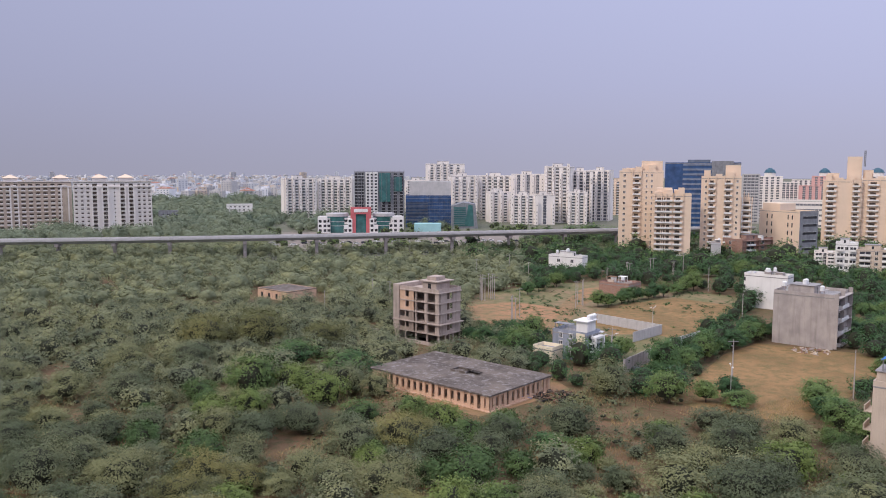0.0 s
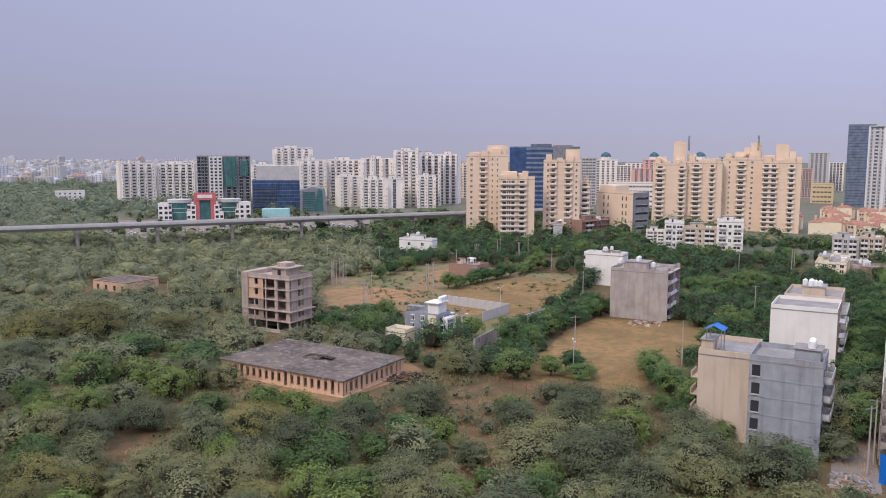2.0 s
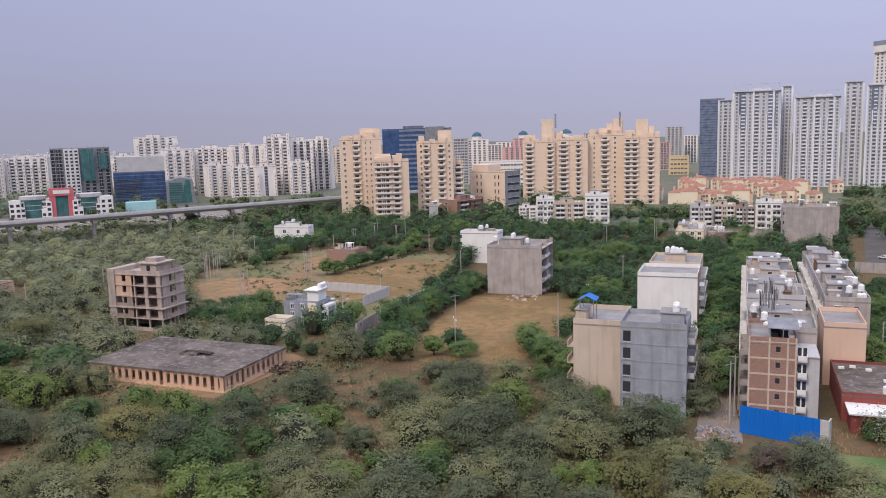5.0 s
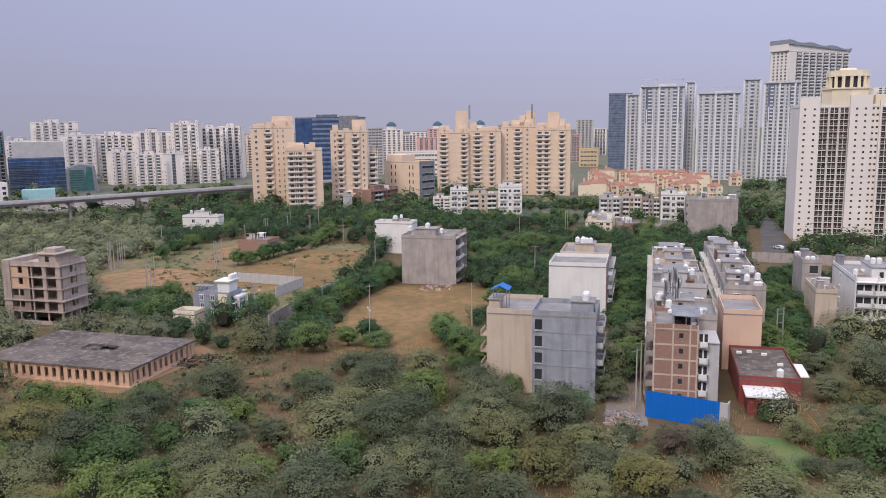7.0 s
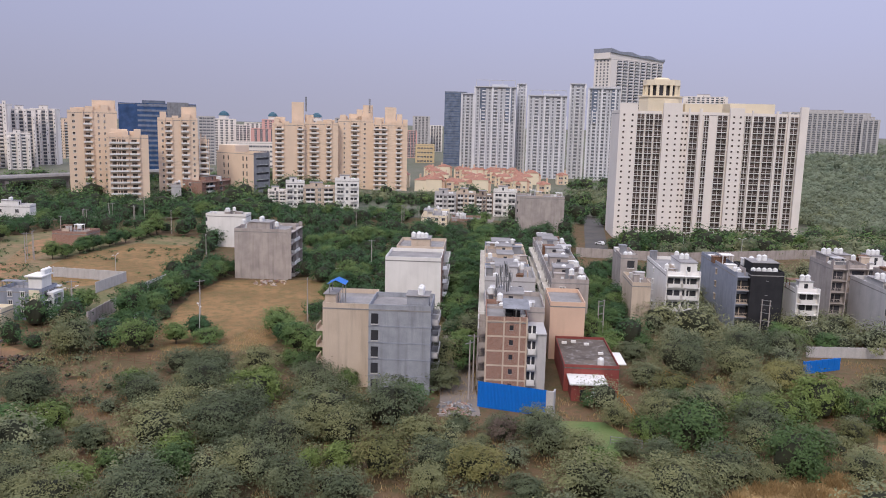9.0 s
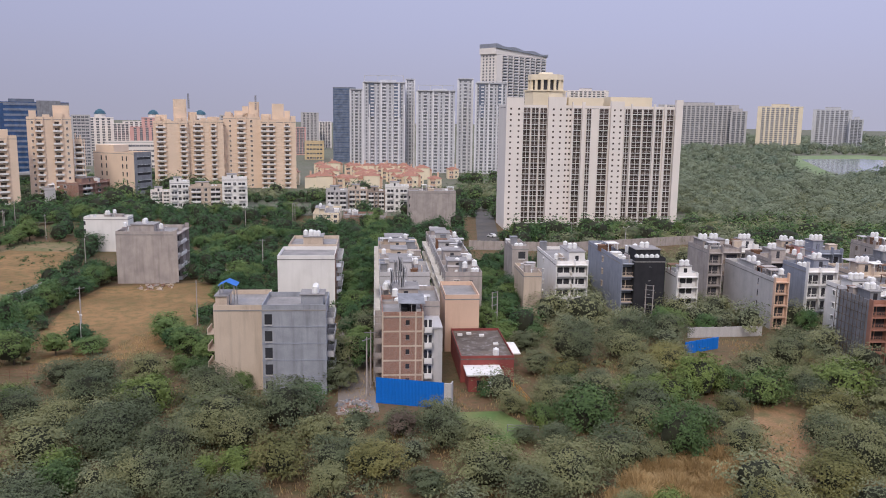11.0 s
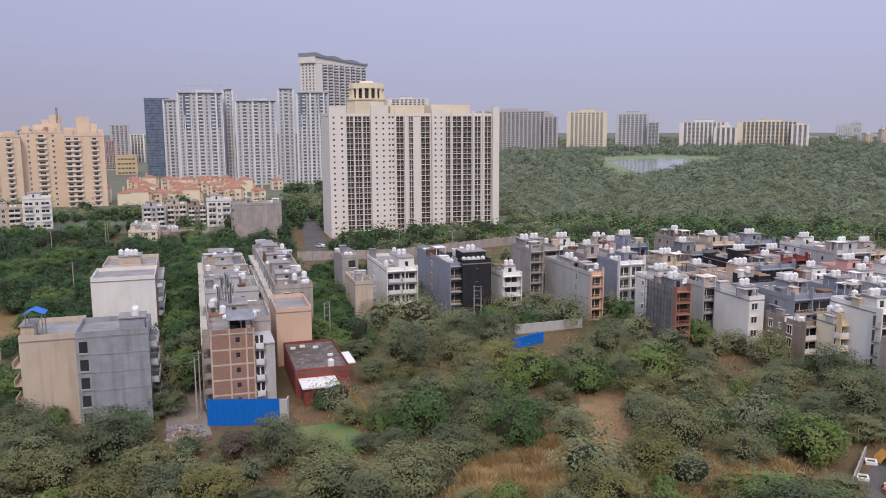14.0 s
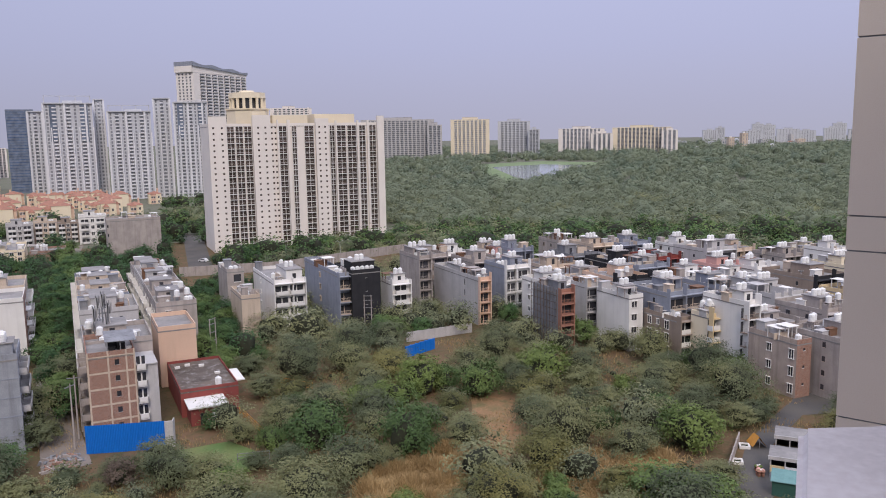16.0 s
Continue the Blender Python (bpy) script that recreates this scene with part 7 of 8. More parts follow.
# stalls along the street below: open fronts under flat slabs, then a panelled kiosk
for q, label in (((128.4, 3.2), "grey flat-roofed market stall with a dark open front"), ((119.6, 3.6), "grey market stall with a front of coloured panels")):
    stall = thing("stall", label, "stall", *q, 0, -90, group="street stalls")
    footprint(*q, -180, 9, 5)
    s = Shape()
    s.box(-0.2, 0.12, 2.75, 8.2, 4.7, 2.95)
    part("roof", s, "roof_grey", stall)
    s = Shape()
    s.box(-0.25, -0.05, 2.5, 8.25, 0.1, 3.05)
    part("fascia", s, "grey_paint", stall, "weathered pale fascia board")
    for i in range(5):
        s = Shape()
        s.box(i * 1.97, 0.15, 0, i * 1.97 + 0.16, 0.31, 2.74)
        part("post", s, "grey_paint", stall)
    # black back wall: shade under the stall roof put into its colour
    s = Shape()
    s.box(0, 4.4, 0, 8, 4.6, 2.74)
    part("back_wall", s, "black_wall", stall)
    s = Shape()
    s.box(-0.02, 0.35, 0, 0.12, 4.38, 2.74)
    part("side_wall", s, "dark_concrete", stall)
    for i in range(4):
        s = Shape()
        s.box(i * 1.97 + 0.25, 0.5, 0, i * 1.97 + 1.8, 1.1, 0.95).box(i * 1.97 + 0.2, 0.42, 0.95, i * 1.97 + 1.85, 1.16, 1.03)
        part("counter", s, ("dark_concrete", "steel", "rust", "dark_concrete")[i], stall)
    if q[0] < 125:
        for i, mat in enumerate(("yellow", "cool_white", "blue_grey", "grey_glass")):
            s = Shape()
            s.box(i * 1.97 + 0.05, -0.75, 0.95, i * 1.97 + 1.9, -0.67, 1.95)
            part("panel", s, mat, stall, ("orange-yellow", "white", "grey-blue", "pale blue")[i] + " sheet panel")
            s = Shape()
            s.box(i * 1.97 + 0.05, -0.75, 0.0, i * 1.97 + 1.9, -0.67, 0.9)
            part("panel", s, "blue_grey", stall, "grey-blue sheet panel")
kiosk = thing("kiosk", "dark green sheet-metal kiosk with a pale teal roof", "kiosk", *(112.9, 3.0), 0, -90)
footprint(112.9, 3.0, -180, 9, 4)
s = Shape()
s.box(0, 0, 0, 7.5, 2.8, 2.1)
part("wall", s, "green_sheet", kiosk)
s = Shape()
s.add([(-0.2, -0.3, 2.15), (7.7, -0.3, 2.15), (7.7, 3.1, 2.7), (-0.2, 3.1, 2.7), (-0.2, -0.3, 2.25), (7.7, -0.3, 2.25), (7.7, 3.1, 2.8), (-0.2, 3.1, 2.8)], [(3, 2, 1, 0), (4, 5, 6, 7), (0, 1, 5, 4), (1, 2, 6, 5), (2, 3, 7, 6), (3, 0, 4, 7)])
part("roof", s, "faded_teal", kiosk, "pale teal sloping sheet roof")
for q in ((122.6, 8.2), (129.3, 7.7)):
    well = thing("planter", "square white-rimmed planter on the street edge", "planter", *q, 0, 12, group="street planters")
    for x0, y0, x1, y1 in ((-0.8, -0.8, 0.8, -0.55), (-0.8, 0.55, 0.8, 0.8), (-0.8, -0.55, -0.55, 0.55), (0.55, -0.55, 0.8, 0.55)):
        s = Shape()
        s.box(x0, y0, 0, x1, y1, 0.5)
        part("rim", s, "white_paint", well)
    s = Shape()
    s.box(-0.54, -0.54, 0, 0.54, 0.54, 0.3)
    part("soil", s, "twigs", well, "dark soil")
tent = thing("tarpaulin_tent", "small orange-yellow tarpaulin tent beside the street", "tent", *(130.9, 6.0), 0, 25)
s = Shape()
s.add([(-1.5, -1.1, 0.2), (1.5, -1.1, 0.3), (1.3, 0, 1.7), (-1.3, 0.1, 1.9), (1.5, 1.1, 0.2), (-1.5, 1.2, 0.3)], [(0, 1, 2, 3), (3, 2, 4, 5)])
part("cover", s, "orange_paint", tent)
for u in (-1.25, 1.25):
    s = Shape()
    s.beam((u, 0.05, 0), (u, 0.05, 1.75), 0.04)
    part("pole", s, "steel", tent)
pots = random.Random(17)
for i in range(14):
    s = Shape()
    s.cone(0, 0, 0, 0.4, 0.2, 0.28, 10).cone(0, 0, 0.4, 0.75, 0.12, 0.34, 7, 1).cone(0, 0, 0.75, 0.95, 0.34, 0.1, 7, 1)
    single("flower_pot", s, ["terracotta", pots.choice(("pink", "white_paint", "terracotta", "lawn"))], "terracotta flower pot with a small plant by the street", "flower pot", 119.9 + pots.uniform(-1.3, 1.3), 4.9 + pots.uniform(-0.5, 0.6), 0.05, group="flower pots")

# the camera's own building: a parapet cap, a side wing and the wall behind
cap = thing("parapet_cap", "white marble coping on a balcony parapet", "parapet", 0, 0, kind="structure")
C0, C1, C2 = Vector((2.0, -0.0)), Vector((2.1, -0.2)), Vector((1.6, -0.0))
e1, e2 = (C1 - C0).normalized(), (C2 - C0).normalized()
bm = bmesh.new()
ring = [bm.verts.new((*p, 49.22)) for p in (C0, C0 + e1 * 1.2, C0 + e1 * 1.2 + e2 * 1.2, C0 + e2 * 1.2)]
low = bm.faces.new(ring)
up = bmesh.ops.extrude_face_region(bm, geom=[low])
bmesh.ops.translate(bm, verts=[v for v in up["geom"] if isinstance(v, bmesh.types.BMVert)], vec=(0, 0, 0.08))
bmesh.ops.recalc_face_normals(bm, faces=bm.faces)
bmesh.ops.bevel(bm, geom=list(bm.edges), offset=0.02, segments=3, affect="EDGES")
cap_mesh = bpy.data.meshes.new("coping")
bm.to_mesh(cap_mesh)
bm.free()
cap_mesh.materials.append(M["marble"])
part("coping", cap_mesh, None, cap)
s = Shape()
s.prism([tuple(p) for p in (C0 + e1 * 0.03 + e2 * 0.03, C0 + e2 * 1.17 + e1 * 0.03, C0 + e1 * 1.17 + e2 * 1.17, C0 + e1 * 1.17 + e2 * 0.03)], 48.1, 49.22)
part("parapet_wall", s, "taupe_panel", cap)
s = Shape()
s.box(-3.0, -1.4, 47.9, 2.9, -0.02, 48.1).box(-3.0, -0.16, 48.1, 0.8, -0.03, 49.1)
part("balcony_slab", s, "taupe_panel", cap)
own = thing("apartment_tower_wall", "taupe panelled apartment tower behind the balcony", "wall", 0, 0, kind="structure")
s = Shape()
s.box(-14, -16, -0.5, 3, -1.4, 62)
part("wall", s, "taupe_panel", own)
s = Shape()
s.box(3.05, -16, -0.5, 16, -7.5, 62)
part("wall", s, "taupe_panel", own)
wing_at = Vector((13.0, -0.5))
wing = thing("wing_wall", "taupe panelled side wing of the camera's tower", "wall", *wing_at, 0, math.degrees(math.atan2(wing_at.y, wing_at.x)) - 102, kind="structure")
fl, z0 = 3.04, 48.2
for i in range(-4, 4):
    for lo, hi in ((0.012, 0.50), (0.525, fl - 0.012)):
        s = Shape()
        s.box(0, 0.0, z0 + i * fl + lo, 6, 5, z0 + i * fl + hi)
        part("panel", s, "taupe_panel", wing)
s = Shape()
s.box(0.02, 0.02, -0.5, 5.9, 4.9, z0 + 3.9 * fl)
part("core", s, "dark_concrete", wing)


# ochre shed in the scrub
x, y, turn, w, d, h = (-59.8, 298.2, -40.0, 14.5, 17.9, 3.9)
block("shed", "low ochre shed with a flat concrete roof in the scrub", "shed", x, y, turn, w, d, h, "ochre", roof="slab", floors=1, lip=0.15, left=[("void", f, 1.2, 1.8, 0.3) for f in (0.15, 0.4, 0.65, 0.88)], trim="ochre", margin=4)


# fences of posts and rails
def rail_fence(points, h, mat, label, gap=2.2, rails=3):
    ob = thing("fence", label, "fence", *points[0])
    for a, b in zip(points, points[1:]):
        a2, b2 = Vector((*a, 0)) - ob.location, Vector((*b, 0)) - ob.location
        n = max(1, int((b2 - a2).length / gap))
        for i in range(n + 1):
            q = a2 + (b2 - a2) * (i / n)
            s = Shape()
            s.box(-0.05, -0.05, 0, 0.05, 0.05, h)
            part("post", s, mat, ob, at=pose(q.x, q.y, 0))
        for k in range(rails):
            s = Shape()
            s.beam(tuple(a2 + Vector((0, 0, h * (0.3 + 0.33 * k)))), tuple(b2 + Vector((0, 0, h * (0.3 + 0.33 * k)))), 0.035)
            part("rail", s, mat, ob)
        footprint(*a, math.degrees(math.atan2((b2 - a2).y, (b2 - a2).x)) - 90, (b2 - a2).length, 0.2, 2.5)


rail_fence([(128.7, 99.7), (127.6, 87.6)], 1.6, "orange_paint", "orange-yellow painted rail fence")
rail_fence([(111.4, 92.5), (102.5, 79.5)], 1.5, "orange_paint", "orange-yellow painted rail fence")
rail_fence([(93.7, 78.7), (96.7, 74.9)], 1.4, "steel", "dark steel garden gate and fence")
rail_fence([(40.1, 165.3), (49.1, 154.1), (67.2, 143.2)], 1.9, "rust", "rusty wire fence along the plot", 3.0)

# rubble, brush and tarpaulin heaps
def heap(name, x, y, n, spread, size, mats, label, seed, flatness=0.3):
    g = random.Random(seed)
    s = Shape()
    for i in range(n):
        a, q = g.uniform(0, 6.28), math.sqrt(g.random()) * spread
        c = Vector((q * math.cos(a), q * math.sin(a), (1 - q / spread) * spread * flatness * g.random()))
        way = Vector((g.uniform(-1, 1), g.uniform(-1, 1), g.uniform(-0.35, 0.35))).normalized() * g.uniform(0.4, 1.0) * size
        s.beam(tuple(c - way), tuple(c + way), g.uniform(0.06, 0.2) * size, g.randrange(len(mats)))
    single(name, s, mats, label, "heap", x, y, 0.05)


heap("rubble_heap", *(82.8, 104.3), 60, 3.6, 0.9, ["concrete", "dark_concrete", "brick"], "heap of broken slabs and pipes in the lane", 4, 0.15)
heap("rubble_heap", *(101.3, 218.3), 60, 5.0, 0.9, ["brick", "concrete", "beige"], "brick and sand rubble beside the concrete house", 5, 0.2)
heap("brush_heap", *(24.4, 171.9), 160, 5.0, 1.0, ["bark", "rust", "tyre"], "dark heap of cut brushwood beside the school", 6, 0.35)
heap("tarpaulin_heap", *(17.9, 172.7), 30, 1.5, 0.7, ["blue_cloth", "blue_grey"], "crumpled blue tarpaulin on the ground", 7, 0.4)

# street lamps of the estate
def street_lamp(x, y, turn):
    ob = thing("street_lamp", "pale double-arm street lamp on a slim pole", "street lamp", x, y, 0, turn, group="street lamps")
    s = Shape()
    s.cone(0, 0, 0, 8.0, 0.1, 0.06, 8)
    part("pole", s, "grey_paint", ob)
    for k in (-1, 1):
        s = Shape()
        s.beam((0, 0, 7.8), (k * 1.6, 0, 8.3), 0.04)
        part("arm", s, "grey_paint", ob)
        s = Shape()
        s.box(k * 1.6 - 0.35, -0.12, 8.25, k * 1.6 + 0.35, 0.12, 8.4)
        part("lantern", s, "white_paint", ob)


for k, q in enumerate(((42.2, 201.0), (63.2, 241.5), (61.1, 168.1), (262.4, 190.1), (288.9, 177.8), (268.4, 168.5))):
    street_lamp(*q, 20 + 30 * k)


# ---- trees ----
def crown_mesh(seed, r, h0, h1, lobes, leaves, size, flat=0.45, lobe=0.3, lift=0.75, heart_size=0.8):
    """A broken crown: flattened sprays of leaf blades at the twig ends round an uneven dome, over a rough heart, mostly
    painted dark as inner shade.
    """
    g = np.random.default_rng(seed)
    v, f, n = [], [], 0
    zc = h0 + (h1 - h0) * 0.36
    lean = g.normal(0, 0.12, 2)
    middle = np.array([lean[0] * r, lean[1] * r, zc])
    turn_a, turn_b = g.uniform(0, 6.28, 2)
    for k in range(lobes):
        up = min(-0.38 + 1.36 * ((k + g.uniform(0.1, 0.9)) / lobes) ** 0.85, 0.97)
        a = k * 2.4 + g.uniform(-0.6, 0.6)
        side = math.sqrt(1 - up * up)
        bulge = 1 + 0.2 * math.sin(2 * a + turn_a) + 0.13 * math.sin(5 * a + turn_b)
        lr = r * g.uniform(0.7, 1.4) * lobe
        out = np.array([side * math.cos(a) * r * bulge, side * math.sin(a) * r * bulge, up * (h1 - h0) * 0.64 * (0.86 + 0.14 * bulge)])
        c = middle + out * g.uniform(0.66, 0.96)
        u = g.normal(size=(leaves, 3))
        p = c + u * lr * 0.62 * np.array([1, 1, flat])
        way = out / np.linalg.norm(out)
        nrm = np.array([0, 0, lift]) + way * 0.8 + g.normal(size=(leaves, 3)) * 0.34
        w1 = np.cross(nrm, g.normal(size=(leaves, 3)))
        w1 /= np.linalg.norm(w1, axis=1)[:, None]
        w2 = np.cross(nrm, w1)
        w2 /= np.linalg.norm(w2, axis=1)[:, None]
        s = size * g.uniform(0.6, 1.4, (leaves, 1))
        v.append(np.stack([p - w1 * s * 1.2 - w2 * s * 0.4, p + w1 * s * 1.2 - w2 * s * 0.35, p + w2 * s * 0.8], 1).reshape(-1, 3))
        f.append(np.arange(leaves * 3).reshape(leaves, 3) + n)
        n += leaves * 3
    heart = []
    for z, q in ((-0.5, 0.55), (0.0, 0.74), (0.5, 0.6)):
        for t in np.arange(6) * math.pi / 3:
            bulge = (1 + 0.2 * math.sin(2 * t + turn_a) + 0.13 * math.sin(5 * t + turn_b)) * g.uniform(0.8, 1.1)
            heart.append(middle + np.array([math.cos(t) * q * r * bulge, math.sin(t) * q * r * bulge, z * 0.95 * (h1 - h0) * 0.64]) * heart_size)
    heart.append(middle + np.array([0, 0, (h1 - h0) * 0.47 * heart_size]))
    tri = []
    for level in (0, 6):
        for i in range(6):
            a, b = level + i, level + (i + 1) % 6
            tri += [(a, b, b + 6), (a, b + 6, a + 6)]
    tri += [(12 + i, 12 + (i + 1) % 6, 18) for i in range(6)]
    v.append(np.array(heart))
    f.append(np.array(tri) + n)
    return np.concatenate(v), np.concatenate(f)


def to_mesh(name, v, f, mat, hearts=0):
    me = bpy.data.meshes.new(name)
    k = f.shape[1]
    me.vertices.add(len(v))
    me.vertices.foreach_set("co", v.astype(np.float32).ravel())
    me.loops.add(f.size)
    me.loops.foreach_set("vertex_index", f.astype(np.int32).ravel())
    me.polygons.add(len(f))
    me.polygons.foreach_set("loop_start", np.arange(0, f.size, k).astype(np.int32))
    me.polygons.foreach_set("loop_total", np.full(len(f), k, np.int32))
    me.materials.append(M[mat])
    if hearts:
        # the last 30 faces of each crown are coloured dark for inner shade
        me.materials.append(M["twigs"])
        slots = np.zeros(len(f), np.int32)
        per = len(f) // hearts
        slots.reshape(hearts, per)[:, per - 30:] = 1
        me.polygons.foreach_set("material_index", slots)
        me.polygons.foreach_set("use_smooth", np.ones(len(f), bool))
    me.update(calc_edges=True)
    return me


def trunk_shape(seed, r, h0, h1, girth):
    g = random.Random(seed)
    s = Shape()
    fork = h0 + (h1 - h0) * 0.12
    s.cone(0, 0, -0.2, fork, girth, girth * 0.7, 7)
    for i in range(5):
        a = i * 1.26 + g.uniform(-0.4, 0.4)
        mid = (math.cos(a) * r * 0.3, math.sin(a) * r * 0.3, fork + (h1 - fork) * 0.35)
        tip = (math.cos(a) * r * 0.7, math.sin(a) * r * 0.7, fork + (h1 - fork) * g.uniform(0.5, 0.75))
        s.beam((0, 0, fork - 0.2), mid, girth * 0.4).beam(mid, tip, girth * 0.22)
    return s


KINDS = {"thorn": [], "olive": [], "bushy": [], "broad": []}
for family, leaf, count in (("thorn", "scrub_leaf", 9), ("olive", "olive_leaf", 6), ("bushy", "fresh_leaf", 5), ("broad", "green_leaf", 5)):
    for k in range(count):
        if family in ("thorn", "olive"):
            spreads, tops = ((3.4, 4.2, 3.8, 4.8, 2.8, 4.4, 3.6, 5.8, 6.8), (4.9, 5.4, 5.2, 6.0, 4.0, 5.4, 5.2, 6.6, 7.2)) if family == "thorn" else ((3.4, 4.2, 4.8, 2.8, 6.0, 8.0), (4.9, 5.4, 6.0, 4.0, 6.8, 8.0))
            r, h1 = spreads[k], tops[k]
            crown = crown_mesh(40 + k + 20 * count, r, 0.7, h1 * 1.2, int(58 * max(1, r / 4.4) ** 1.6), 80, 0.135, 0.42, 0.25 / max(1, r / 4.4) ** 0.6, 0.6, 0.86)
            trunk = trunk_shape(k, r, 0.9, h1, 0.17)
        elif family == "bushy":
            r, h1 = (3.2, 3.8, 3.4, 4.2, 3.0)[k], (4.6, 5.2, 4.8, 5.8, 4.4)[k]
            crown = crown_mesh(140 + k, r, 0.2, h1 * 1.15, 48, 66, 0.17, 0.75, 0.22, 0.3, 0.9)
            trunk = trunk_shape(30 + k, r, 0.8, h1, 0.16)
        else:
            r, h1 = (2.8, 3.4, 3.0, 3.8, 2.6)[k], (6.0, 7.2, 5.5, 7.4, 6.2)[k]
            crown = crown_mesh(70 + k, r, 1.1, h1, 46, 60, 0.19, 0.55, 0.26, 0.5, 0.9)
            trunk = trunk_shape(20 + k, r, 1.5, h1, 0.2)
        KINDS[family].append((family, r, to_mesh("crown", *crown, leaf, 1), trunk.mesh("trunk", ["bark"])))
GREEN = KINDS["broad"]
TREES = {"thorn": ("thorn_tree", "grey-olive flat-topped thorn tree on dry ground", "thorn trees"), "olive": ("thorn_tree", "yellowish olive spreading thorn tree on dry ground", "thorn trees"),
         "bushy": ("bushy_tree", "fresh green bushy tree among thorn scrub", "bushy trees"), "broad": ("shade_tree", "dense dark green broad-leaved roadside tree", "roadside trees")}


def tree(kind, x, y, size, spin, squat=1.0):
    name, label, group = TREES[kind[0]]
    ob = thing(name, label, "tree", x, y, 0, spin, group=group)
    ob.scale = (size, size, size * squat * (0.94 + 0.12 * math.sin(x * 3.1 + y)))
    part("trunk", kind[3], None, ob)
    part("crown", kind[2], None, ob)


def open_ground(x, y):
    return is_free(x, y) and not any(inside(x, y, c) for c in CLEARINGS)


grow = random.Random(77)
GRID = {}


def roomy(x, y, gap, keep=0.0):
    cell = (int(x // 8), int(y // 8))
    for i in (-1, 0, 1):
        for j in (-1, 0, 1):
            for px, py, pg in GRID.get((cell[0] + i, cell[1] + j), ()):
                if (px - x) ** 2 + (py - y) ** 2 < ((gap + pg) / 2) ** 2:
                    return False
    GRID.setdefault(cell, []).append((x, y, max(gap, keep)))
    return True


# avenues of broad-leaved trees
AVENUES = (((3.6, 235.0), (25.3, 205.6), 16), ((12.3, 241.7), (25.3, 233.7), 8), ((44.2, 219.0), (46.9, 197.0), 5), ((50.9, 191.1), (95.5, 236.9), 24), ((49.8, 166.4), (60.5, 168.4), 3), ((55.6, 287.6), (103.3, 329.0), 18), ((32.2, 320.3), (89.4, 404.9), 18),
           ((97.8, 121.7), (124.8, 160.5), 9), ((127.3, 159.0), (222.2, 259.6), 26), ((124.8, 160.5), (219.1, 261.4), 26), ((120.0, 236.2), (176.9, 276.0), 30), ((139.4, 264.8), (206.4, 268.5), 36), ((104.0, 187.8), (150.4, 230.9), 14),
           ((128.8, 111.9), (192.2, 172.1), 16), ((137.1, 116.8), (200.0, 167.5), 14), ((79.3, 168.2), (75.7, 144.0), 8), ((117.1, 370.8), (183.4, 387.0), 24), ((163.0, 370.3), (249.2, 297.7), 44),
           ((249.5, 210.4), (322.1, 164.8), 40), ((168.4, 92.7), (182.7, 74.9), 9), ((185.0, 50.0), (178.9, 44.3), 3), ((190.1, 68.5), (194.8, 64.7), 4))
for a, b, n in AVENUES:
    for i in range(n):
        f = (i + grow.uniform(-0.4, 0.4)) / max(1, n - 1)
        x, y = a[0] + (b[0] - a[0]) * f + grow.uniform(-2, 2), a[1] + (b[1] - a[1]) * f + grow.uniform(-2, 2)
        if is_free(x, y) and roomy(x, y, 3.2):
            tree(grow.choice(GREEN), x, y, grow.uniform(0.8, 1.15), grow.uniform(0, 360))

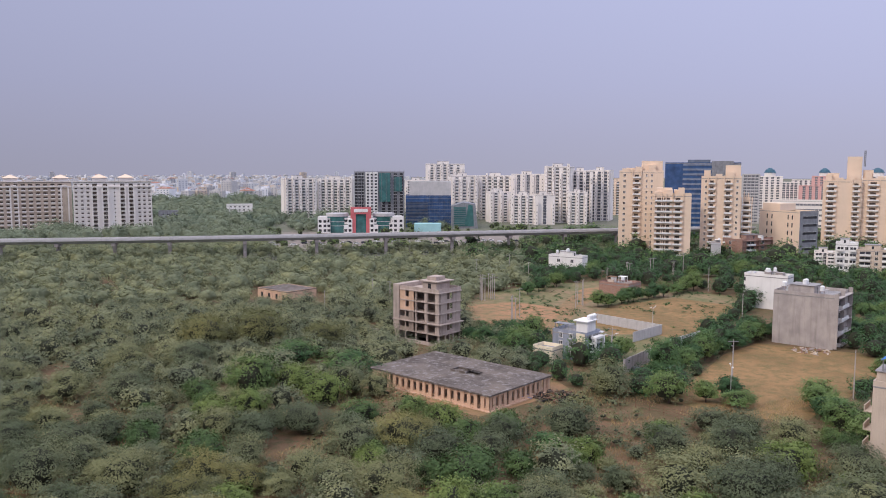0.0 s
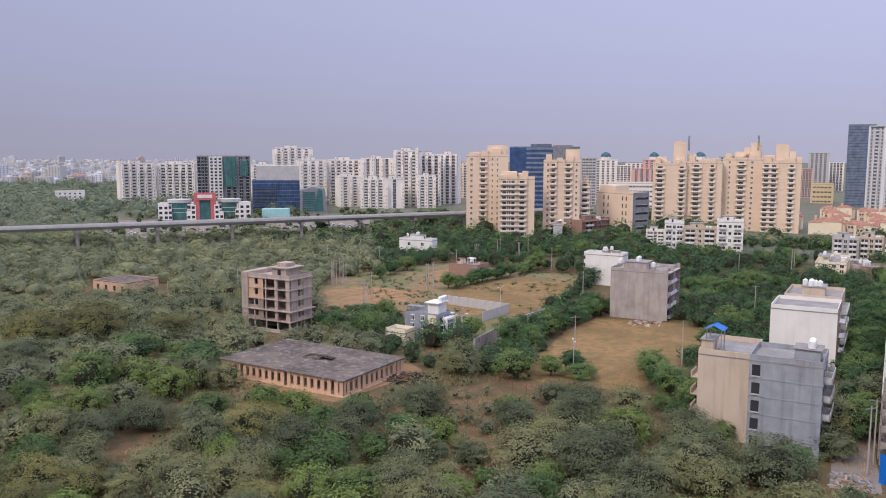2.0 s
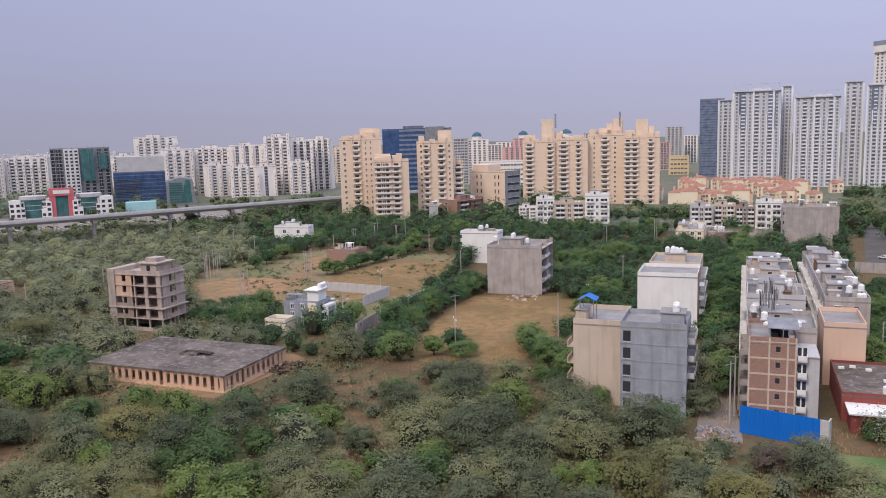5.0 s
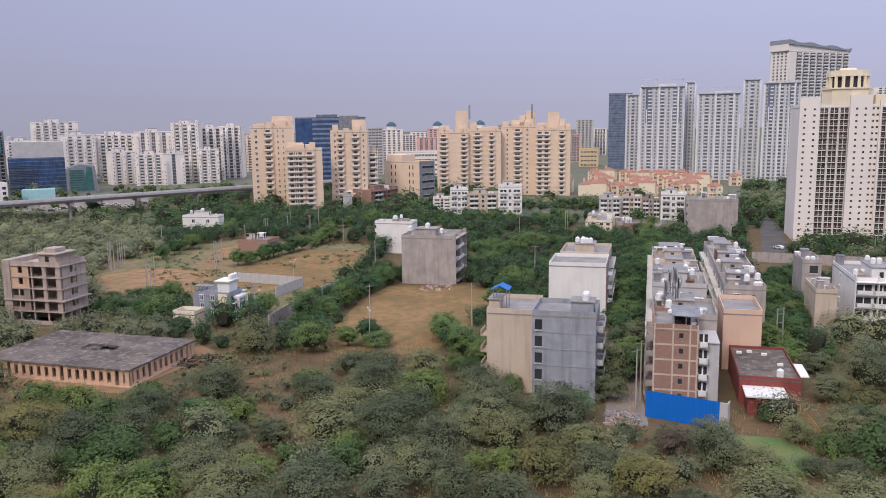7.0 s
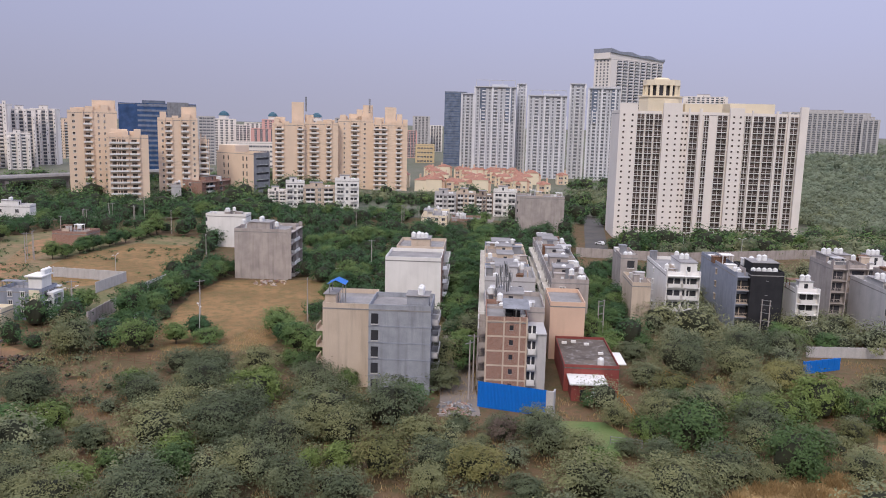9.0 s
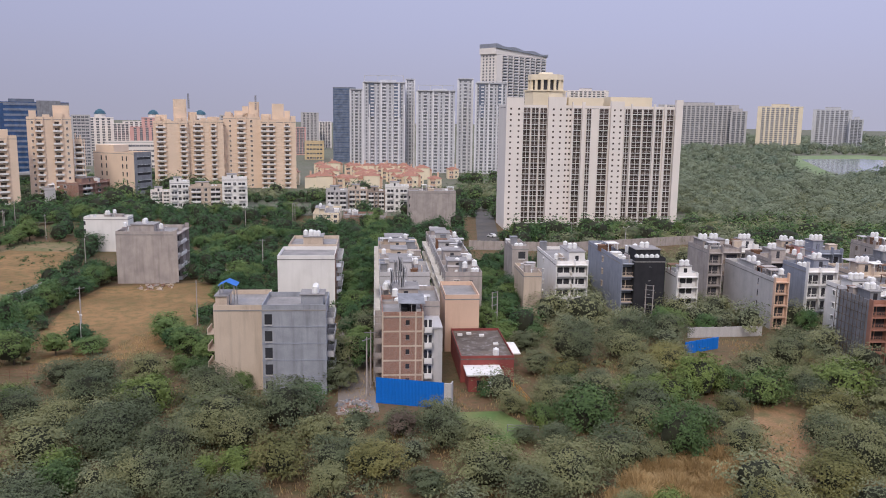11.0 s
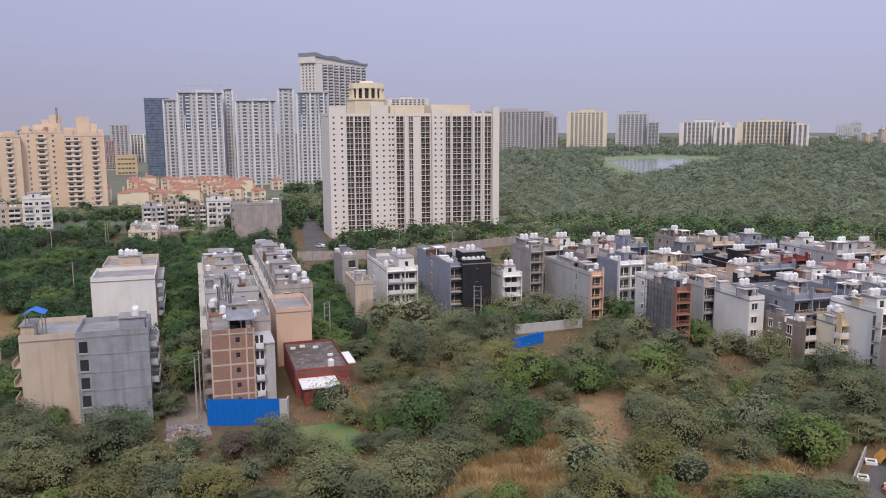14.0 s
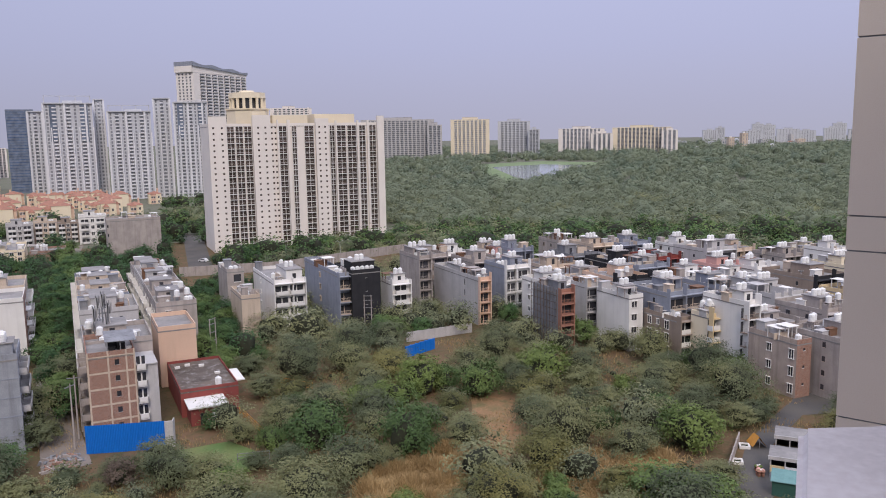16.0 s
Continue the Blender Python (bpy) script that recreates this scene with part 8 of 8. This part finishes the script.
# trees that stand out singly: place and spread
for family, spots in (
    ("thorn", ((-99.4, 180.6, 5.9), (-78.6, 193.8, 6.3), (-82.8, 168.9, 4.9), (-67.1, 167.9, 7.3), (-62.5, 120.1, 6.6), (-64.2, 134.2, 5.9), (-48.6, 120.4, 5.3), (-56.2, 147.4, 4.8), (-33.1, 130.4, 3.6), (-41.4, 143.3, 4.4), (-22.7, 125.4, 4.1), (-25.0, 117.4, 2.6), (-25.6, 148.1, 5.4), (-16.5, 134.7, 4.9), (-8.5, 118.1, 6.0), (-64.9, 194.7, 7.0), (-83.1, 149.1, 3.2), (-66.5, 117.4, 2.6),)),
    ("olive", ((-38.7, 121.0, 4.4), (-50.4, 220.9, 8.7), (-66.0, 219.8, 7.9), (-33.5, 218.3, 6.3),)),
    ("bushy", ((-15.3, 152.3, 4.4), (-43.4, 172.6, 6.2), (-35.3, 176.0, 5.1), (-38.7, 158.1, 4.0), (-24.6, 167.4, 4.8), (-53.2, 168.0, 3.6),)),
    ("broad", ((-37.0, 199.2, 5.7), (-22.6, 186.4, 6.0),)),
    ("thorn", ((15.4, 115.4, 3.8), (26.9, 119.9, 2.7), (24.4, 146.9, 5.4), (30.0, 147.5, 4.4), (50.9, 147.9, 4.3), (56.3, 146.1, 4.2), (48.7, 132.3, 5.4), (46.1, 114.7, 6.3), (41.9, 123.3, 4.3), (65.9, 126.1, 5.6), (62.5, 130.6, 3.6), (54.6, 108.1, 3.5), (58.6, 102.3, 4.0), (42.2, 105.2, 2.9),)),
    ("olive", ((75.1, 125.3, 4.4),)),
    ("bushy", ((1.2, 110.8, 4.0), (8.2, 110.5, 4.0), (5.0, 121.9, 5.2), (11.6, 127.1, 3.2), (-1.1, 148.9, 3.7), (-6.9, 158.8, 3.3), (24.9, 132.9, 3.0), (11.5, 146.4, 3.7), (4.2, 142.5, 3.5), (34.1, 104.4, 3.0),)),
    ("broad", ((17.7, 138.1, 3.5), (53.6, 169.5, 3.5), (61.5, 164.9, 3.5), (77.3, 153.5, 5.5), (76.4, 109.1, 3.9),)),
    ("thorn", ((9.2, 119.4, 4.3), (14.5, 109.1, 5.2), (26.5, 120.6, 3.0), (26.3, 104.0, 1.9), (10.1, 140.9, 3.7), (58.7, 101.5, 4.8), (44.2, 90.8, 3.6), (48.7, 85.8, 3.5), (34.8, 93.0, 3.6), (61.2, 140.2, 4.4), (18.1, 110.3, 2.3), (47.8, 129.1, 3.0), (50.9, 120.3, 3.8), (68.6, 95.3, 3.0), (85.9, 86.2, 3.5), (81.7, 90.7, 2.7),)),
    ("olive", ((58.8, 90.6, 4.0),)),
    ("bushy", ((6.5, 113.0, 3.0), (12.4, 128.9, 3.6), (25.5, 133.0, 3.0), (21.3, 107.9, 2.9), (20.3, 128.4, 2.6), (52.0, 106.6, 3.7), (34.8, 108.5, 3.1),)),
    ("broad", ((17.4, 139.2, 3.7),)),
    ("thorn", ((64.9, 86.5, 4.1), (81.8, 81.2, 3.8), (84.5, 76.8, 3.6), (79.6, 91.9, 4.0), (44.6, 105.8, 3.4), (60.2, 81.6, 2.9), (69.5, 72.3, 2.6), (85.8, 60.1, 6.6), (76.2, 59.5, 4.0), (134.1, 95.0, 6.6), (142.0, 86.7, 5.7), (159.2, 86.7, 4.9), (132.5, 77.5, 4.4), (162.8, 61.6, 6.3), (147.5, 63.7, 5.1), (128.2, 101.0, 4.8), (111.4, 81.9, 3.0),)),
    ("olive", ((58.9, 89.5, 4.4), (68.6, 80.1, 3.7),)),
    ("bushy", ((53.7, 93.6, 2.6), (104.2, 69.8, 5.3), (108.2, 55.5, 5.1), (132.9, 66.1, 5.0), (137.9, 56.6, 4.5), (151.9, 48.4, 5.7), (105.8, 60.1, 2.7), (83.2, 70.7, 2.8),)),
    ("broad", ((107.0, 84.5, 4.4),)),
    ("thorn", ((119.4, 34.0, 6.8), (153.9, 23.7, 6.0), (150.7, 12.1, 6.7), (161.5, 4.9, 6.0), (161.0, 63.3, 5.3), (161.4, 51.1, 4.6), (143.2, 25.0, 4.1), (142.8, 60.5, 4.0), (155.2, 40.8, 4.6), (144.7, 16.3, 3.5), (183.7, 10.3, 3.7), (147.0, 53.6, 3.4),)),
    ("olive", ((93.6, 36.6, 4.7), (109.3, 33.7, 4.0), (139.0, 44.0, 4.5), (143.6, 31.8, 8.6), (104.6, 21.8, 2.7),)),
    ("bushy", ((125.5, 16.5, 5.1), (138.2, 22.1, 3.2), (113.1, 55.0, 5.1), (125.8, 68.1, 4.2),)),
    ("broad", ((133.5, 7.9, 3.9), (102.5, 16.1, 4.5), (107.2, 10.2, 3.4),)),
    ("broad", ((110.8, 122.8, 1.5),))):
    for x, y, spread in spots:
        if is_free(x, y) and roomy(x, y, spread * 1.0, spread * 1.55):
            kind = grow.choice(sorted(KINDS[family], key=lambda q: abs(q[1] - spread))[:2])
            tree(kind, x, y, spread / kind[1], grow.uniform(0, 360), 0.7 if family == "broad" else 1.0)
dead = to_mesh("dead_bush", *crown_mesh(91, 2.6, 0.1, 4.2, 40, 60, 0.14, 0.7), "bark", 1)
single("dead_bush", dead, None, "dark brown withered bush among thorn trees", "bush", *(80.3, 89.2))
flowering = thing("flowering_shrub", "green shrub covered with white flowers by the red house", "shrub", *(105.0, 92.1))
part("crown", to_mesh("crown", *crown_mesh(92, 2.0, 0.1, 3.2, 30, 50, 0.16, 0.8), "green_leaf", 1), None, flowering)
part("blossom", to_mesh("blossom", *crown_mesh(93, 2.2, 0.1, 3.4, 20, 8, 0.14, 0.8, heart_size=0.01), "white_paint", 0), None, flowering, "white blossoms")

# thorn scrub, the nearest trees one by one, the rest as one stand
quarter, rest, singles = [], [], 0
for tries in range(60000):
    b = radians(grow.uniform(-100, 34))
    r = math.sqrt(grow.uniform(95 ** 2, 560 ** 2))
    x, y = -math.sin(b) * r, math.cos(b) * r
    thick = noise.noise(Vector((x * 0.022, y * 0.022, 3.0)))
    if (r < 240 or -52 < math.degrees(b) < -6) and not inside(x, y, LOW_GROWTH) and thick < (-0.22 if -46 < math.degrees(b) < -20 else -0.32) + 0.12 * grow.random():
        continue
    if any(inside(x, y, c) for c in BARE) and noise.noise(Vector((x * 0.09, y * 0.09, 6.0))) < 0.12:
        continue
    gap = grow.uniform(3.2, 7.0) * (1.35 if r > 300 else 1.0)
    if not open_ground(x, y) or not roomy(x, y, gap):
        continue
    size = gap / 5.5 * grow.uniform(0.85, 1.15)
    low_spot = inside(x, y, LOW_GROWTH)
    if low_spot:
        size *= 0.6
    if r < 180 and singles < 250:
        singles += 1
        tree(grow.choice(KINDS["thorn" if low_spot or grow.random() < 0.7 else grow.choice(("olive", "bushy", "bushy"))][:5]), x, y, size, grow.uniform(0, 360))
    else:
        (quarter if -52 < math.degrees(b) < -6 and 165 < r < 470 else rest).append((x, y, size, r))


def stand(name, spots, lobes, leaves, leaf, mat, label, kinds=8, base_r=4.0, base_h=6.0, heart_size=0.88, flat=0.45, lobe=0.3, dark=True):
    """Many trees in one mesh, from a few crowns set down again and again."""
    kits = [crown_mesh(200 + i, base_r * (0.85 + 0.05 * i), 0.1, base_h * (0.85 + 0.05 * ((i * 3) % 8)), lobes, leaves, leaf, flat, lobe, 0.6, heart_size) for i in range(kinds)]
    vs, fs, n = [], [], 0
    for i, (x, y, size, r) in enumerate(spots):
        v, f = kits[i % kinds]
        a = (i * 2.4) % 6.283
        rot = np.array([[math.cos(a), -math.sin(a), 0], [math.sin(a), math.cos(a), 0], [0, 0, 1]])
        vs.append((v @ rot.T) * size + np.array([x, y, 0]))
        fs.append(f + n)
        n += len(v)
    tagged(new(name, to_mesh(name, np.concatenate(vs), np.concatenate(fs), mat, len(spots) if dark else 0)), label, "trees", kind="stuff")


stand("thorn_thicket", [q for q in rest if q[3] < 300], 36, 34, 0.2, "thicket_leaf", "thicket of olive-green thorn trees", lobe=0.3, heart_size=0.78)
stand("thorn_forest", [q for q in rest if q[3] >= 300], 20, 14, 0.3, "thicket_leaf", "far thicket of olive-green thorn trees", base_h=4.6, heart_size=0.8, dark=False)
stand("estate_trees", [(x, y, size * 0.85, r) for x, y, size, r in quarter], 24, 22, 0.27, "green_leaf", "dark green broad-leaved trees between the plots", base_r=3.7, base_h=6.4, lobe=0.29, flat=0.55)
# street trees and hedges by the shops under the railway
street = []
while len(street) < 150:
    x, y = grow.uniform(-150, 75), grow.uniform(470, 700)
    if is_free(x, y) and noise.noise(Vector((x * 0.02, y * 0.02, 7.0))) > -0.2:
        street.append((x, y, grow.uniform(0.5, 1.1), 0))
stand("street_trees", street, 16, 12, 0.34, "green_leaf", "dark green street trees by the shops", base_h=6.5)
# forests towards the horizon
wood, middle_wood = [], []
for bag, t0, t1, lo, hi, n in ((wood, -100, -50, 290, 2400, 6200), (wood, -2, 34, 540, 1300, 2400), (middle_wood, -50, -2, 400, 620, 800)):
    for i in range(n):
        b = radians(grow.uniform(t0, t1))
        r = lo * (hi / lo) ** (grow.random() ** 0.85)
        x, y = -math.sin(b) * r, math.cos(b) * r
        if open_ground(x, y):
            bag.append((x, y, (0.95 + r * 0.0007) * grow.choice((0.6, 0.75, 0.85, 1.0, 1.1, 1.35)) * grow.uniform(0.85, 1.15), r))
stand("middle_forest", middle_wood + [q for q in wood if q[3] < 400], 18, 12, 0.32, "green_leaf", "dark green trees between the towers", heart_size=0.84)
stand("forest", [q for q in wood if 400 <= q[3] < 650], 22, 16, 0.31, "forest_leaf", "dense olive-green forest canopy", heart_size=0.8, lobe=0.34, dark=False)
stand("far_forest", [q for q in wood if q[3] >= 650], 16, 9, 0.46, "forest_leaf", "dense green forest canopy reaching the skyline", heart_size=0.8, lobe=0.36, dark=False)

# low bushes between the trees
low = []
for tries in range(12000):
    b, r = radians(grow.uniform(-100, 34)), math.sqrt(grow.uniform(95 ** 2, 250 ** 2))
    x, y = -math.sin(b) * r, math.cos(b) * r
    if any(inside(x, y, c) for c in BARE) and grow.random() < 0.25:
        continue
    if open_ground(x, y) and noise.noise(Vector((x * 0.05, y * 0.05, 9.0))) > -0.25:
        low.append((x, y, grow.choice((0.18, 0.25, 0.32, 0.4, 0.62)), r))
stand("undergrowth", low[:3400], 10, 14, 0.32, "scrub_leaf", "low grey-green bushes between thorn trees", base_h=3.6, heart_size=0.35, flat=0.8)

# weed clumps on the open plots
weeds = []
while len(weeds) < 300:
    outline = CLEARINGS[grow.choice((0, 0, 0, 0, 0, 3))]
    x, y = grow.uniform(min(q[0] for q in outline), max(q[0] for q in outline)), grow.uniform(min(q[1] for q in outline), max(q[1] for q in outline))
    if inside(x, y, outline) and is_free(x, y) and noise.noise(Vector((x * 0.04, y * 0.04, 5.0))) > -0.05:
        weeds.append((x, y, grow.uniform(0.10, 0.32), 0))
stand("weed_clumps", weeds, 6, 12, 0.5, "green_leaf", "green weed clumps on open plots", base_h=3.4, heart_size=0.35)

# dry grass tufts
g = np.random.default_rng(3)
def grass(name, outline, n, height, label):
    xs, ys = [p[0] for p in outline], [p[1] for p in outline]
    pts = []
    while len(pts) < n:
        x, y = g.uniform(min(xs), max(xs)), g.uniform(min(ys), max(ys))
        if inside(x, y, outline):
            pts.append((x, y, 0))
    p = np.array(pts)
    m = len(p)
    a = g.uniform(0, 6.283, m)
    side = np.stack([np.cos(a), np.sin(a), np.zeros(m)], 1) * g.uniform(0.03, 0.11, (m, 1))
    lean = np.stack([g.normal(0, 0.34, m), g.normal(0, 0.34, m), g.uniform(0.3, 1.1, m) * (0.65 + 0.5 * np.sin(p[:, 0] * 0.9) * np.sin(p[:, 1] * 0.7 + 1.0))], 1) * height
    v = np.stack([p - side, p + side, p + lean + side * 0.3, p + lean - side * 0.3], 1).reshape(-1, 3)
    tagged(new(name, to_mesh(name, v, np.arange(m * 4).reshape(m, 4), "straw")), label, "grass", kind="stuff")


grass("dry_grass", [(83.7, 53.6), (95.2, 57.2), (105.8, 56.0), (111.8, 50.4), (111.0, 45.4), (96.0, 38.2)], 42000, 1.8, "tall golden dry grass")
grass("dry_grass", [(115.1, 35.2), (125.3, 20.1), (115.2, 13.0), (105.2, 13.7), (95.1, 33.5)], 20000, 1.3, "thin straw-coloured dry grass")
grass("dry_grass", [(12.8, 107.3), (26.2, 104.7), (34.1, 98.7), (29.5, 94.7), (11.5, 103.8)], 9000, 1.2, "thin straw-coloured dry grass")
# thin tufts all over the open soil
tufts = []
while len(tufts) < 40000:
    b, r = radians(grow.uniform(-98, 32)), math.sqrt(grow.uniform(98 ** 2, 190 ** 2))
    x, y = -math.sin(b) * r, math.cos(b) * r
    if noise.noise(Vector((x * 0.09, y * 0.09, 1.0))) > -0.05 and is_free(x, y) and not inside(x, y, LAWN):
        tufts.append((x, y, 0))
p = np.array(tufts)
a = g.uniform(0, 6.283, len(p))
side = np.stack([np.cos(a), np.sin(a), np.zeros(len(p))], 1) * 0.07
lean = np.stack([g.normal(0, 0.2, len(p)), g.normal(0, 0.2, len(p)), g.uniform(0.3, 0.8, len(p))], 1)
tagged(new("grass_tufts", to_mesh("grass_tufts", np.stack([p - side, p + side, p + lean], 1).reshape(-1, 3), np.arange(len(p) * 3).reshape(len(p), 3), "straw")), "thin dry grass tufts on bare soil", "grass", kind="stuff")
